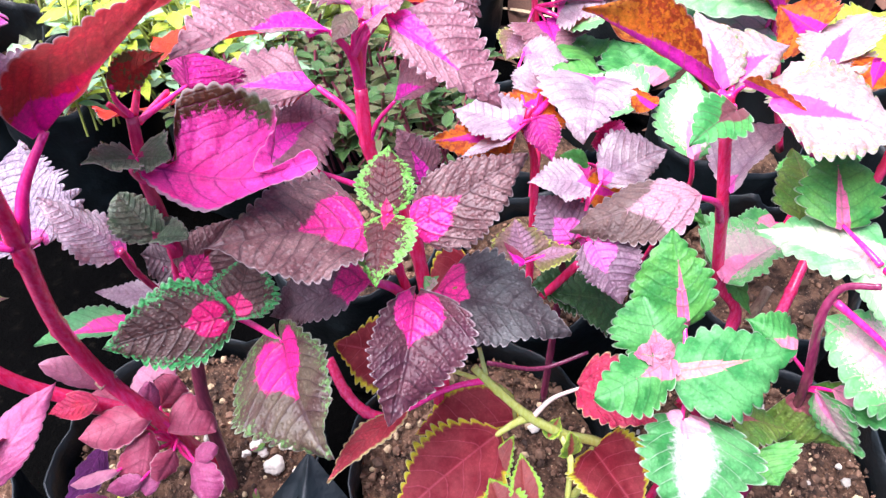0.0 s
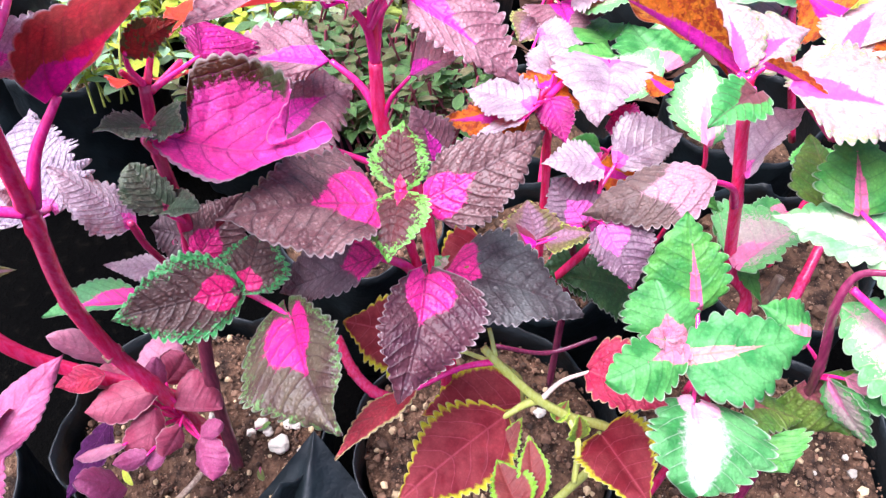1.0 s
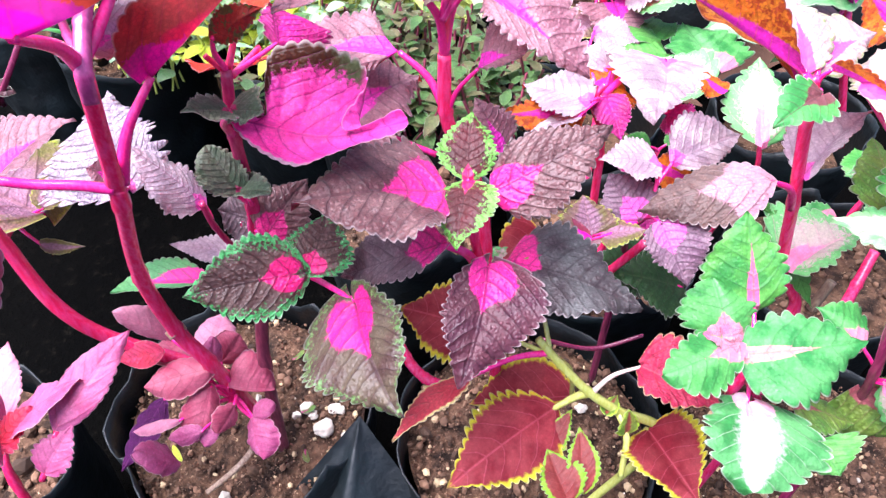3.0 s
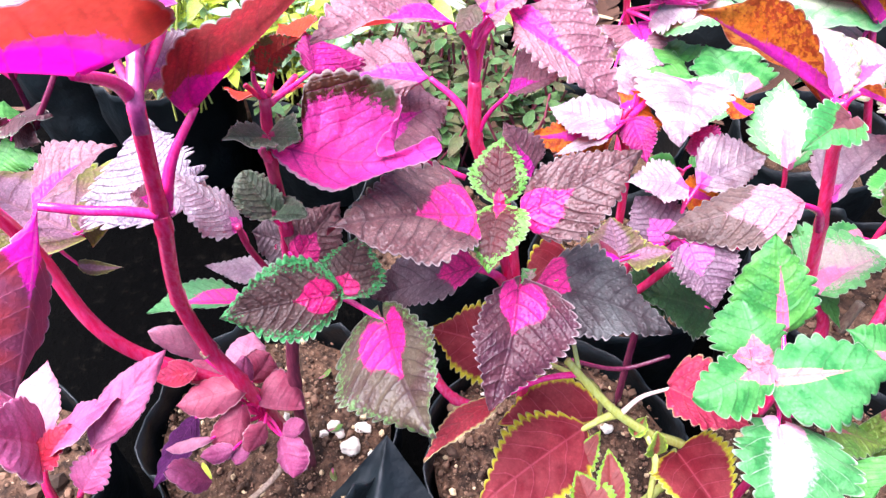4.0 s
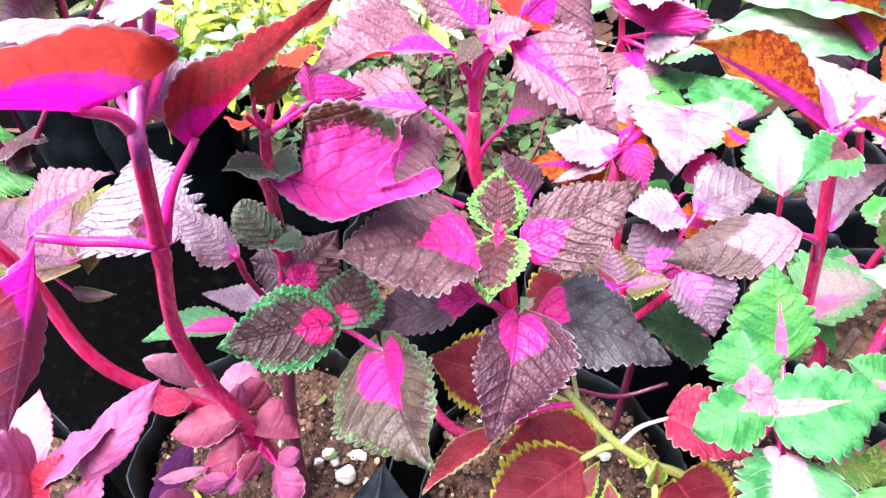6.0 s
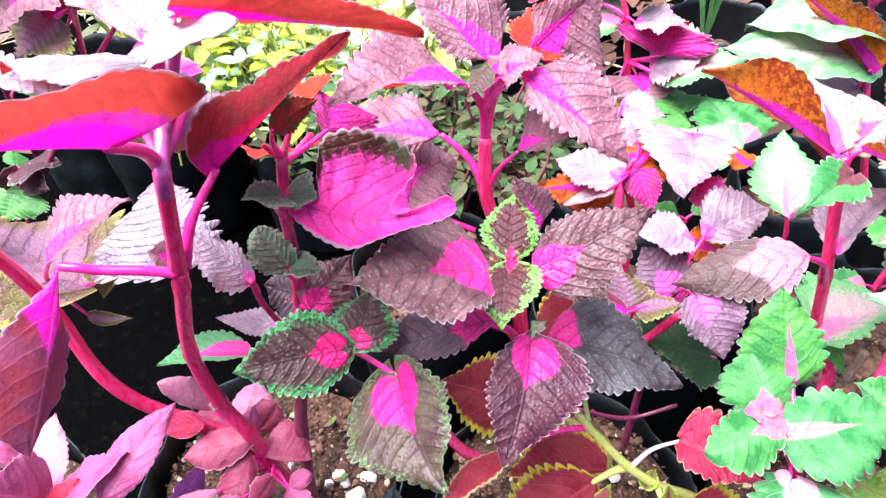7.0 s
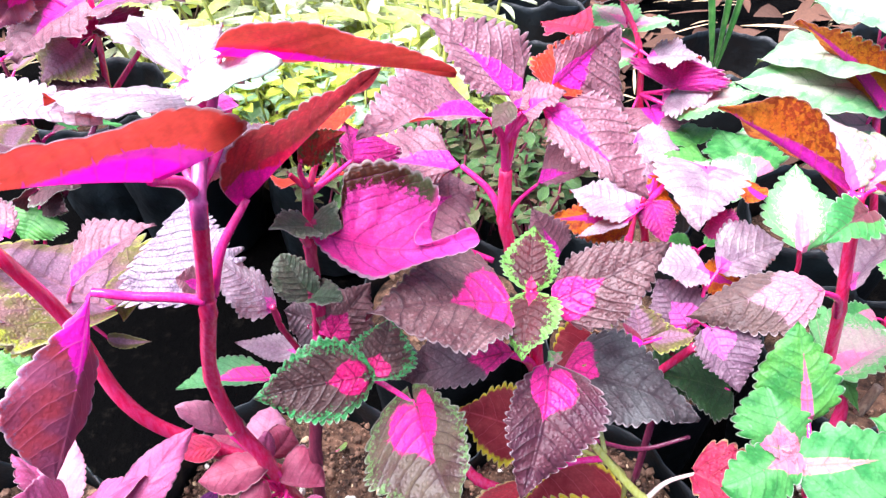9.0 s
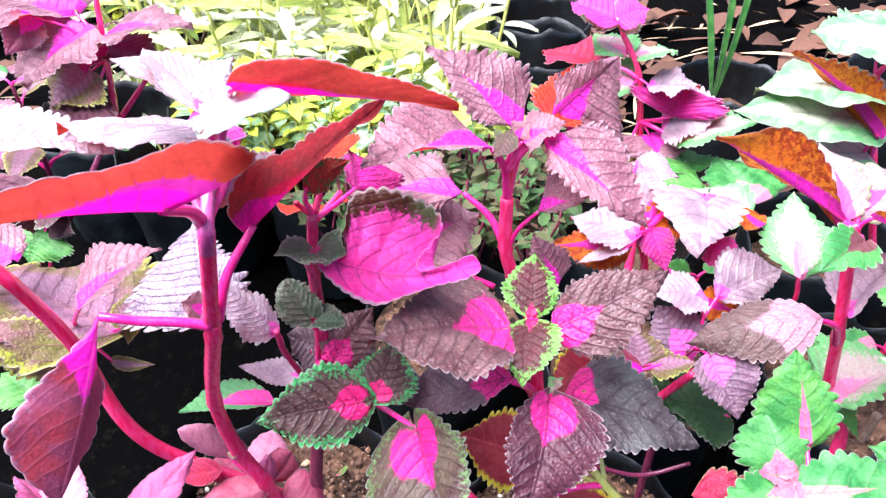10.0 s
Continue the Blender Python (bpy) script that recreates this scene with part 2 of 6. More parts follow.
SPOTTED = (blade("spotted_red_leaf", (0.20, 0.016, 0.018), (0.30, 0.02, 0.02), speckle=(0.12, 0.12, 0.03)), blade("spotted_leaf_back", (0.26, 0.014, 0.012), (0.36, 0.03, 0.012), speckle=(0.10, 0.11, 0.02)))
CRIMSON = (blade("pale_top_leaf", (0.30, 0.13, 0.19), (0.38, 0.22, 0.26), (0.85, 0.03, 0.5), (0.1, 0.35, 0.3), vein=(0.2, 0.06, 0.1), sheen=0.6, rough=0.35, through=0.6), under_crimson)
SCARLET_BACK = (CRIMSON[0], blade("leaf_back_scarlet", (0.94, 0.052, 0.020), (0.84, 0.024, 0.020), (0.88, 0.012, 0.45), (0.0, 0.62, 0.20), vein=(0.92, 0.10, 0.03), vein_mix=0.3, rough=0.5, sheen=0.05, through=0.74, pucker=0.35))
CRIMSON_DEEP = (CRIMSON[0], blade("leaf_back_deep_red", (0.80, 0.030, 0.034), (0.46, 0.035, 0.028), (0.88, 0.012, 0.34), (0.0, 0.24, 0.5), vein=(0.7, 0.03, 0.06), rough=0.5, sheen=0.05, through=0.7, pucker=0.7))
CRIMSON_TOP = (blade("red_maroon_leaf", (0.34, 0.040, 0.060), (0.25, 0.050, 0.105), (0.88, 0.014, 0.50), (0.02, 0.42, 0.50), rim=(0.22, 0.09, 0.16), rim_from=0.95, rim_fray=0.8, vein=(0.62, 0.16, 0.26), vein_mix=0.35, pucker=0.3, sheen=0.2), under_red)
PALE_GREEN = (blade("pale_green_leaf", (0.22, 0.42, 0.20), (0.35, 0.48, 0.30), sheen=0.5, pucker=0.55), under_green)
PINK = (blade("pink_leaf", (0.38, 0.06, 0.17), (0.47, 0.115, 0.25), vein=(0.40, 0.05, 0.13), veins=5.0, sheen=0.2, pucker=0.55), blade("pink_leaf_back", (0.6, 0.03, 0.12), (0.5, 0.05, 0.18)))
PINK_PALE = (blade("pale_pink_leaf", (0.56, 0.19, 0.30), (0.64, 0.28, 0.37), vein=(0.5, 0.12, 0.2), veins=5.0, sheen=0.3, pucker=0.4), blade("pale_pink_leaf_back", (0.6, 0.05, 0.14), (0.55, 0.08, 0.2)))
ROSE = (blade("rose_leaf", (0.42, 0.055, 0.115), (0.54, 0.13, 0.20), vein=(0.26, 0.03, 0.08), veins=5.0, sheen=0.2, pucker=0.45), blade("rose_leaf_back", (0.5, 0.03, 0.10), (0.4, 0.05, 0.14)))
PURPLE = (blade("purple_leaf", (0.055, 0.007, 0.055), (0.085, 0.012, 0.08), vein=(0.2, 0.05, 0.16), sheen=0.0, through=0.15, rough=0.75, spec=0.15, pale=0.1), under_red)
OLIVE = (blade("olive_leaf", (0.17, 0.15, 0.035), (0.26, 0.13, 0.12), rim=(0.42, 0.46, 0.04), rim_from=0.92, rim_fray=0.3, core=(0.34, 0.17, 0.24), core_to=0.55, vein=(0.35, 0.15, 0.15)), under_green)
GREEN = (blade("green_leaf", (0.06, 0.27, 0.045), (0.14, 0.40, 0.08), vein=(0.03, 0.18, 0.04), veins=6.0, sheen=0.08, pucker=0.55), under_green)
GREEN_DARK_HEART = (blade("green_leaf_dark_heart", (0.045, 0.26, 0.06), (0.09, 0.36, 0.08), (0.16, 0.055, 0.06), (0.0, 0.40, 0.5), vein=(0.10, 0.05, 0.05), vein_mix=0.6, veins=6.0, sheen=0.08, pucker=0.55), under_green)
GREEN_DEEP = (blade("deep_green_leaf", (0.025, 0.085, 0.022), (0.04, 0.11, 0.03), vein=(0.08, 0.15, 0.05)), under_green)
GREEN_OLIVE = (blade("olive_green_leaf", (0.10, 0.24, 0.035), (0.17, 0.26, 0.04), (0.4, 0.1, 0.12), (0.0, 0.4, 0.2), vein=(0.3, 0.2, 0.1), veins=6.0), under_green)
GREEN_PINK = (blade("green_pink_leaf", (0.026, 0.185, 0.034), (0.095, 0.35, 0.080), (0.66, 0.22, 0.32), (0.02, 0.40, 0.50), core=(0.12, 0.38, 0.11), core_to=0.40, vein=(0.04, 0.18, 0.05), veins=6.0, sheen=0.08, pucker=0.55), under_green)
GREEN_STRIPE = (blade("green_leaf_pink_stripe", (0.035, 0.22, 0.040), (0.10, 0.34, 0.055), (0.66, 0.13, 0.28), (0.0, 0.62, 0.15), vein=(0.03, 0.16, 0.04), veins=6.0, sheen=0.08, pucker=0.6), under_green)
GREEN_LIGHT = (blade("light_green_leaf", (0.028, 0.20, 0.044), (0.11, 0.37, 0.11), (0.60, 0.27, 0.28), (0.02, 0.52, 0.17), vein=(0.05, 0.20, 0.05), veins=6.0, sheen=0.08, pucker=0.55), under_green)
GREEN_WHITE = (blade("green_white_leaf", (0.032, 0.20, 0.045), (0.12, 0.37, 0.12), (0.75, 0.36, 0.48), (0.0, 0.25, 0.35), core=(0.52, 0.53, 0.46), core_to=0.48, vein=(0.5, 0.6, 0.45), veins=6.0, pucker=0.55), under_green)
GREEN_PINK_SMALL = (blade("green_edged_pink_leaf", (0.07, 0.28, 0.09), (0.10, 0.34, 0.10), (0.75, 0.02, 0.30), (0.15, 0.45, 0.5), vein=(0.04, 0.15, 0.05), pucker=0.55), under_green)
CREAM = (blade("cream_green_leaf", (0.50, 0.42, 0.34), (0.58, 0.41, 0.40), (0.85, 0.25, 0.45), (0.1, 0.4, 0.2), rim=(0.14, 0.44, 0.13), rim_from=0.58, rim_fray=0.95, vein=(0.7, 0.3, 0.4), veins=6.0, pucker=0.55), under_green)
GREEN_CREAM = (blade("green_cream_leaf", (0.13, 0.42, 0.14), (0.28, 0.50, 0.23), (0.75, 0.45, 0.45), (0.0, 0.35, 0.35), core=(0.6, 0.62, 0.45), core_to=0.55, vein=(0.10, 0.25, 0.08), veins=6.0, pucker=0.55), under_green)
RED_YELLOW = (blade("red_leaf_yellow_rim", (0.26, 0.022, 0.036), (0.38, 0.055, 0.068), rim=(0.70, 0.68, 0.03), rim_from=0.87, rim_fray=0.14, vein=(0.70, 0.12, 0.18), veins=6.0, sheen=0.15, spec=0.22, rough=0.6, pucker=0.5, through=0.55), under_red)
RED_CREAM = (blade("red_leaf_cream_rim", (0.42, 0.03, 0.05), (0.5, 0.05, 0.07), rim=(0.75, 0.65, 0.25), rim_from=0.87, rim_fray=0.16, vein=(0.6, 0.12, 0.12), veins=6.0), under_red)
CRIMSON_YELLOW = (blade("crimson_leaf", (0.46, 0.018, 0.070), (0.55, 0.035, 0.09), rim=(0.62, 0.55, 0.05), rim_from=0.99, rim_fray=0.2, vein=(0.7, 0.12, 0.15), veins=6.0), under_red)
LIME_RIM = (blade("red_leaf_lime_rim", (0.22, 0.035, 0.032), (0.30, 0.055, 0.045), rim=(0.26, 0.56, 0.03), rim_from=0.76, rim_fray=0.16, vein=(0.45, 0.10, 0.10), veins=6.0, pucker=0.5, through=0.5), under_red)
GREEN_YELLOW = (blade("lime_edged_leaf", (0.16, 0.36, 0.03), (0.24, 0.30, 0.04), rim=(0.5, 0.72, 0.04), rim_from=0.8, rim_fray=0.3, core=(0.3, 0.06, 0.04), core_to=0.4), under_green)
ORANGE = (blade("pale_speckled_leaf", (0.5, 0.34, 0.30), (0.55, 0.3, 0.36), speckle=(0.2, 0.10, 0.04), sheen=0.4, through=0.6), under_orange)
SPECKLED = (blade("cream_speckled_leaf", (0.52, 0.32, 0.38), (0.50, 0.40, 0.40), (0.8, 0.10, 0.45), (0.02, 0.55, 0.24), rim=(0.22, 0.34, 0.10), rim_from=0.97, rim_fray=0.8, speckle=(0.40, 0.27, 0.24), veins=8.0, sheen=0.2, pucker=0.55), under_orange)
BROWN_PINK = (blade("brown_pink_leaf", (0.095, 0.055, 0.048), (0.14, 0.082, 0.068), (0.44, 0.23, 0.28), (0.02, 0.45, 1.1), vein=(0.30, 0.17, 0.18), vein_mix=0.25, sheen=0.5), under_red)
HERB = (blade("yellow_herb_leaf", (0.38, 0.50, 0.07), (0.52, 0.60, 0.14), vein=(0.5, 0.5, 0.1), veins=5.0), under_green)
HERB_DARK = (blade("dark_herb_leaf", (0.045, 0.115, 0.028), (0.085, 0.180, 0.040), vein=(0.05, 0.10, 0.03), veins=5.0), blade("olive_herb_leaf", (0.090, 0.120, 0.035), (0.130, 0.110, 0.045), vein=(0.08, 0.08, 0.03), veins=5.0))
HERB_PALE = (blade("whitish_herb_leaf", (0.55, 0.64, 0.34), (0.68, 0.70, 0.48), vein=(0.5, 0.55, 0.3), veins=5.0), under_green)
LIME = (blade("lime_leaf", (0.48, 0.58, 0.03), (0.56, 0.62, 0.06), veins=9.0, vein=(0.4, 0.4, 0.02)), under_green)


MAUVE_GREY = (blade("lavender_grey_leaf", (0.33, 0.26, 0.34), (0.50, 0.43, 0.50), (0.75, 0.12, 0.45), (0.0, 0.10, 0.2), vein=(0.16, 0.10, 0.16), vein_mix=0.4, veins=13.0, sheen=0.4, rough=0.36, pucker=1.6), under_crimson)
BUD_PINK = (blade("pink_bud_leaf", (0.60, 0.12, 0.23), (0.64, 0.27, 0.33), vein=(0.5, 0.05, 0.15)), under_green)
# sky glare on the top leaves, painted into the base colour as white
GLARE_WHITE = (blade("glare_white_leaf", (0.38, 0.29, 0.35), (0.53, 0.45, 0.49), (0.8, 0.10, 0.5), (0.0, 0.16, 0.3), vein=(0.30, 0.10, 0.20), vein_mix=0.5, veins=13.0, sheen=0.5, rough=0.34, pucker=0.9), under_crimson)
# same painted glare, on a leaf with a green tip
GLARE_PALE = (blade("glare_white_leaf_green_tip", (0.62, 0.60, 0.58), (0.74, 0.74, 0.70), rim=(0.34, 0.58, 0.40), rim_from=0.86, rim_fray=0.2, vein=(0.5, 0.45, 0.42), sheen=0.5, rough=0.34, pucker=0.5), under_crimson)
# pale mauve, its colour raised towards white for the glare on these leaves
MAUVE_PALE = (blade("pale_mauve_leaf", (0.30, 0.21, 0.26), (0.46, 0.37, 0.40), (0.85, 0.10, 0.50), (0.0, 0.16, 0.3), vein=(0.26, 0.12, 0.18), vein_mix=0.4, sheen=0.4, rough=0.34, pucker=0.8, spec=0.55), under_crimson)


def stalk(name, one, two, rough=0.27):
    k = Nodes(name)
    where = k.coords("Object")
    long = k.t.nodes.new("ShaderNodeMapping")
    long.inputs["Scale"].default_value = (1, 1, 0.12)
    k.t.links.new(where, long.inputs[0])
    n = k.noise(long.outputs[0], 500.0, 3.0)
    f = k.noise(where, 900.0, 2.0)
    c = k.mix(k.step(n, 0.35, 0.7), one, two)
    return k.surface(k.tint(c, k.math("ADD", 0.8, k.math("MULTIPLY", f, 0.4))), rough, k.bump(k.math("ADD", n, f), 0.2, 0.0004), 0.6, 0.06, 0.5, 0.12)


STEM = stalk("crimson_stem", (0.88, 0.016, 0.110), (0.92, 0.06, 0.24))
STEM_VIOLET = stalk("violet_stem_tip", (0.50, 0.06, 0.24), (0.64, 0.10, 0.32))
STEM_HOT = stalk("magenta_petiole", (0.86, 0.014, 0.23), (0.90, 0.04, 0.32))
STEM_DARK = stalk("dark_magenta_stem", (0.15, 0.012, 0.05), (0.24, 0.025, 0.08))
STEM_LIME = stalk("lime_stem", (0.50, 0.52, 0.10), (0.58, 0.62, 0.18))
STEM_PALE = stalk("cream_petiole", (0.70, 0.55, 0.45), (0.72, 0.48, 0.45))
STEM_MID = stalk("deep_magenta_stem", (0.42, 0.012, 0.085), (0.54, 0.04, 0.14))
STEM_WOODY = stalk("woody_purple_stem", (0.16, 0.022, 0.05), (0.30, 0.05, 0.09), 0.4)
STEM_DRY = stalk("dry_cut_stem", (0.20, 0.12, 0.08), (0.34, 0.24, 0.16), 0.8)


def soil_material():
    k = Nodes("potting_soil")
    where = k.coords("Object")
    n, f, c = k.noise(where, 45.0, 5.0, 0.7), k.noise(where, 300.0, 4.0, 0.7), k.cells(where, 160.0, "F1")
    col = k.mix(k.step(n, 0.35, 0.65), (0.016, 0.009, 0.006), (0.15, 0.080, 0.047))
    col = k.mix(k.step(f, 0.60, 0.70), col, (0.46, 0.31, 0.20))
    return k.surface(col, 0.9, k.bump(k.math("ADD", f, c), 0.9, 0.004), 0.2)


def plastic_material():
    k = Nodes("black_bag_plastic")
    where = k.coords("Object")
    n, f = k.noise(where, 30.0, 4.0, 0.6), k.noise(where, 12.0, 2.0)
    col = k.mix(k.step(f, 0.45, 0.75), (0.0030, 0.0050, 0.0056), (0.008, 0.014, 0.016))
    return k.surface(col, k.math("ADD", 0.36, k.math("MULTIPLY", n, 0.3)), k.bump(n, 0.6, 0.006), 0.42)


def stone_material(name, one, two, spread=0.6):
    k = Nodes(name)
    where = k.coords("Object")
    n = k.noise(where, 220.0, 4.0, 0.6)
    col = k.mix(n, one, two)
    return k.surface(k.tint(col, k.math("ADD", 1.0 - spread / 2, k.math("MULTIPLY", k.t.nodes.new("ShaderNodeNewGeometry").outputs["Random Per Island"], spread))), 0.8, k.bump(n, 0.6, 0.002), 0.3)


SOIL, PLASTIC = soil_material(), plastic_material()
PEBBLE = stone_material("pale_pebble", (0.42, 0.36, 0.28), (0.70, 0.63, 0.53), 0.7)
CRUMB = stone_material("soil_crumb", (0.036, 0.019, 0.012), (0.20, 0.11, 0.064), 1.5)
DRY_BROWN = stone_material("brown_dry_leaf", (0.05, 0.022, 0.014), (0.12, 0.055, 0.03))
LITTER = stone_material("dry_litter", (0.36, 0.24, 0.12), (0.55, 0.42, 0.25))


def earth_material():
    k = Nodes("nursery_ground")
    where = k.coords("Object")
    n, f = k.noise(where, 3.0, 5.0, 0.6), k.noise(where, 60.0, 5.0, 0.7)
    # near-black tones carry the shade that lies between the bags
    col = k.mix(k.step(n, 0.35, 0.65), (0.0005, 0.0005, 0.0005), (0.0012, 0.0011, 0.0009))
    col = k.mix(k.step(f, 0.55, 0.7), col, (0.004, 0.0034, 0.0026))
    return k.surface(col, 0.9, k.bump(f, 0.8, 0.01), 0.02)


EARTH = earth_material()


# ---- builders ----
def mesh_of(name, verts, faces, materials, slots=None, uvs=None, flats=None):
    me = bpy.data.meshes.new(name)
    me.from_pydata(verts, [], faces)
    for m in materials:
        me.materials.append(m)
    if slots is not None:
        me.polygons.foreach_set("material_index", slots)
    if uvs is not None:
        layer = me.uv_layers.new(name="blade")
        idx = np.empty(len(me.loops), dtype=np.int32)
        me.loops.foreach_get("vertex_index", idx)
        layer.data.foreach_set("uv", np.asarray(uvs, dtype=np.float32)[idx].ravel())
        layer = me.uv_layers.new(name="flat")
        plain = np.asarray(uvs, dtype=np.float32) * (0.7, 1.0) - (0.35, 0.0) if flats is None else np.asarray(flats, dtype=np.float32)
        layer.data.foreach_set("uv", plain.astype(np.float32)[idx].ravel())
    me.polygons.foreach_set("use_smooth", [True] * len(me.polygons))
    me.update()
    return me


def plant(root, label, group="coleus plants in grow bags"):
    ob = new("coleus_plant")
    ob.location = root
    return tagged(ob, label, "plant", group)


def part(name, me, parent, label=""):
    ob = new(name, me)
    ob.parent = parent
    if label:
        tagged(ob, label)
    return ob


def origin(ob):
    while ob.parent:
        ob = ob.parent
    return np.array(ob.location)


def spline(points, per=9):
    p = np.array(points, dtype=float)
    if len(p) == 2:
        return np.array([p[0] + (p[1] - p[0]) * i / per for i in range(per + 1)])
    q = np.vstack([2 * p[0] - p[1], p, 2 * p[-1] - p[-2]])
    rows = []
    for i in range(1, len(q) - 2):
        for j in range(per):
            t = j / per
            rows.append(0.5 * (2 * q[i] + (q[i + 1] - q[i - 1]) * t + (2 * q[i - 1] - 5 * q[i] + 4 * q[i + 1] - q[i + 2]) * t * t + (3 * q[i] - q[i - 1] - 3 * q[i + 1] + q[i + 2]) * t ** 3))
    rows.append(p[-1])
    return np.array(rows)


def tube(points, r0, r1, material, at, sides=10, square=0.10, knots=0):
    """A tapering stem of softly square section along a smooth line."""
    c = spline(points)
    n = len(c)
    tan = np.gradient(c, axis=0)
    tan /= np.linalg.norm(tan, axis=1)[:, None]
    ref = np.array([0.31, 0.85, 0.1])
    verts = []
    for i in range(n):
        x = np.cross(tan[i], ref)
        x /= np.linalg.norm(x)
        y = np.cross(tan[i], x)
        r = r0 + (r1 - r0) * i / (n - 1)
        if knots and i % 9 == 0 and 0 < i < n - 1:
            r *= 1.18
        for j in range(sides):
            a = 2 * math.pi * j / sides
            rr = r * (1 + square * math.cos(4 * a))
            verts.append(c[i] - at + rr * (math.cos(a) * x + math.sin(a) * y))
    faces = [(i * sides + j, i * sides + (j + 1) % sides, (i + 1) * sides + (j + 1) % sides, (i + 1) * sides + j) for i in range(n - 1) for j in range(sides)]
    faces.append(tuple(reversed(range(sides))))
    faces.append(tuple((n - 1) * sides + j for j in range(sides)))
    return mesh_of("stalk", verts, faces, [material])


def stem(ob, points, r0, r1, material):
    return part("stem", tube(points, r0, r1, material, origin(ob), 14, 0.09, 1), ob)


OUT_V = np.array([0, 0.01, 0.03, 0.06, 0.10, 0.15, 0.20, 0.26, 0.33, 0.40, 0.48, 0.56, 0.64, 0.72, 0.80, 0.87, 0.93, 0.97, 1.0])
OUT_S = np.sqrt(OUT_V)
OUT_W = np.array([0, 0.20, 0.42, 0.61, 0.77, 0.89, 0.96, 1.0, 1.0, 0.97, 0.90, 0.79, 0.655, 0.505, 0.35, 0.215, 0.115, 0.05, 0.0])


def blade_grid(base, tip, edge, sign, fold, bend, teeth, lobe, tooth, curl, seed, fine=True, other=1.0, peak=1.0, shear=0.0, oval=0, box=None, puff=1.0, far=None, belly=0.38, neck=0.0):
    """Top and back surface of a leaf: midrib from base to tip, one half out to edge, the other out to far or folded up by fold."""
    rng = np.random.RandomState(seed)
    B, T, E = (np.array(p, dtype=float) for p in (base, tip, edge))
    axis = T - B
    L = np.linalg.norm(axis)
    axis /= L

    def half(point):
        off = point - B
        v = min(max(np.dot(off, axis) / L, 0.16), 0.75)
        s = off - np.dot(off, axis) * axis
        r = np.linalg.norm(s)
        return v, r, s / r

    def profile(v):
        if oval:
            return np.sin(math.pi * np.clip(v, 0, 1) ** 1.15) ** 0.62
        return np.interp(np.sqrt(np.clip(v, 0, 1)), OUT_S, OUT_W)

    top_at = 0.55 if oval else 0.30
    vE, w, side = half(E)
    normal = np.cross(axis, side) * sign
    if far is None:
        w = w / max(float(profile(np.array(vE))), 0.6)
        c, sn = math.cos(fold), math.sin(fold)
        side2 = -(side * c - normal * sn)
        n2 = normal * c + side * sn
        w2, warp, warp2 = w * other, 1.0, 1.0
    else:
        vF, w2, side2 = half(np.array(far, dtype=float))
        n2 = -np.cross(axis, side2) * sign
        warp = math.log(top_at) / math.log(min(max(vE, 0.24), belly + 0.15 * oval))
        warp2 = math.log(top_at) / math.log(min(max(vF, 0.24), belly + 0.15 * oval))
        w /= max(float(profile(np.array(vE ** warp))), 0.55)
        w2 /= max(float(profile(np.array(vF ** warp2))), 0.55)
    ns = teeth * (max(6, math.ceil(72 / teeth)) if fine else 4)
    m = 10 if fine else 3
    v = np.linspace(0, 1, ns + 1)
    vv = np.clip(v, 0.0005, 0.9995)
    us = np.linspace(-1, 1, 2 * m + 1)
    us = np.sign(us) * np.abs(us) ** 0.85
    V, U = np.meshgrid(vv, us, indexing="ij")
    A = np.abs(U)
    pos = U >= 0
    ph = ((V + np.where(pos, 0.0, 0.45 / teeth)) * teeth) % 1.0
    saw = np.abs(np.sin(math.pi * ph ** 1.25)) ** 0.6
    wob = rng.uniform(0, 6.28, 6)
    cell = np.clip(np.floor((V + np.where(pos, 0.0, 0.45 / teeth)) * teeth).astype(int), 0, teeth + 1)
    jag = rng.uniform(0.6, 1.4, (teeth + 2, 2))[cell, pos.astype(int)]
    body = np.where(pos, w * profile(V ** warp), w2 * profile(V ** warp2))
    if neck:
        low = np.where(pos, w * np.minimum(1, V / belly), w2 * np.minimum(1, V / belly))
        body = np.where(V < belly, body * (1 - neck) + low * neck, body)
    mean = (w + w2) / 2
    width = body + np.minimum(body, mean * 0.55) * 1.5 * tooth * (saw * jag - 0.6) * A ** 4
    wave = 0.06 * np.sin(V * 9 + wob[0] + U * 1.5) * A ** 2 + 0.045 * np.sin(V * 19 + wob[1] - U * 2) * A ** 3
    width = width * (1 + 0.035 * np.sin(V * 6 + wob[2]) * np.sign(U))
    s = (V - 0.30 * A * profile(V)) * 8.0
    quilt = np.abs(np.sin(math.pi * (s + 0.5))) ** 0.8 * np.minimum(1, A * 3) * (1 - A ** 4) * 0.026 * mean * puff
    lift = quilt + wave * mean - curl * mean * A ** 2.2 - 0.04 * mean * np.exp(-(A / 0.08) ** 2)
    sway = 0.02 * L * np.sin(V * math.pi) * math.sin(wob[3])
    rise = bend * L * 4 * V * (1 - V)
    along = V * L - lobe * L * A ** 2 * np.clip(1 - V * 3, 0, 1) ** 1.5
    along = along - shear * L * np.where(pos, A, 0) * profile(V) * (1 - V) ** 2
    width = width * np.where(pos, np.maximum(profile(V), 0.001) ** (peak - 1), 1.0)
    if box:
        rise_in = np.clip((V - box[0]) / 0.13 + 0.5, 0, 1)
        fall = np.clip((V - box[1]) / 0.12 + 0.5, 0, 1)
        width = width * np.where(pos, (0.16 + 0.84 * rise_in ** 1.2) * (1 - 0.80 * fall * fall * (3 - 2 * fall)), 1.0)
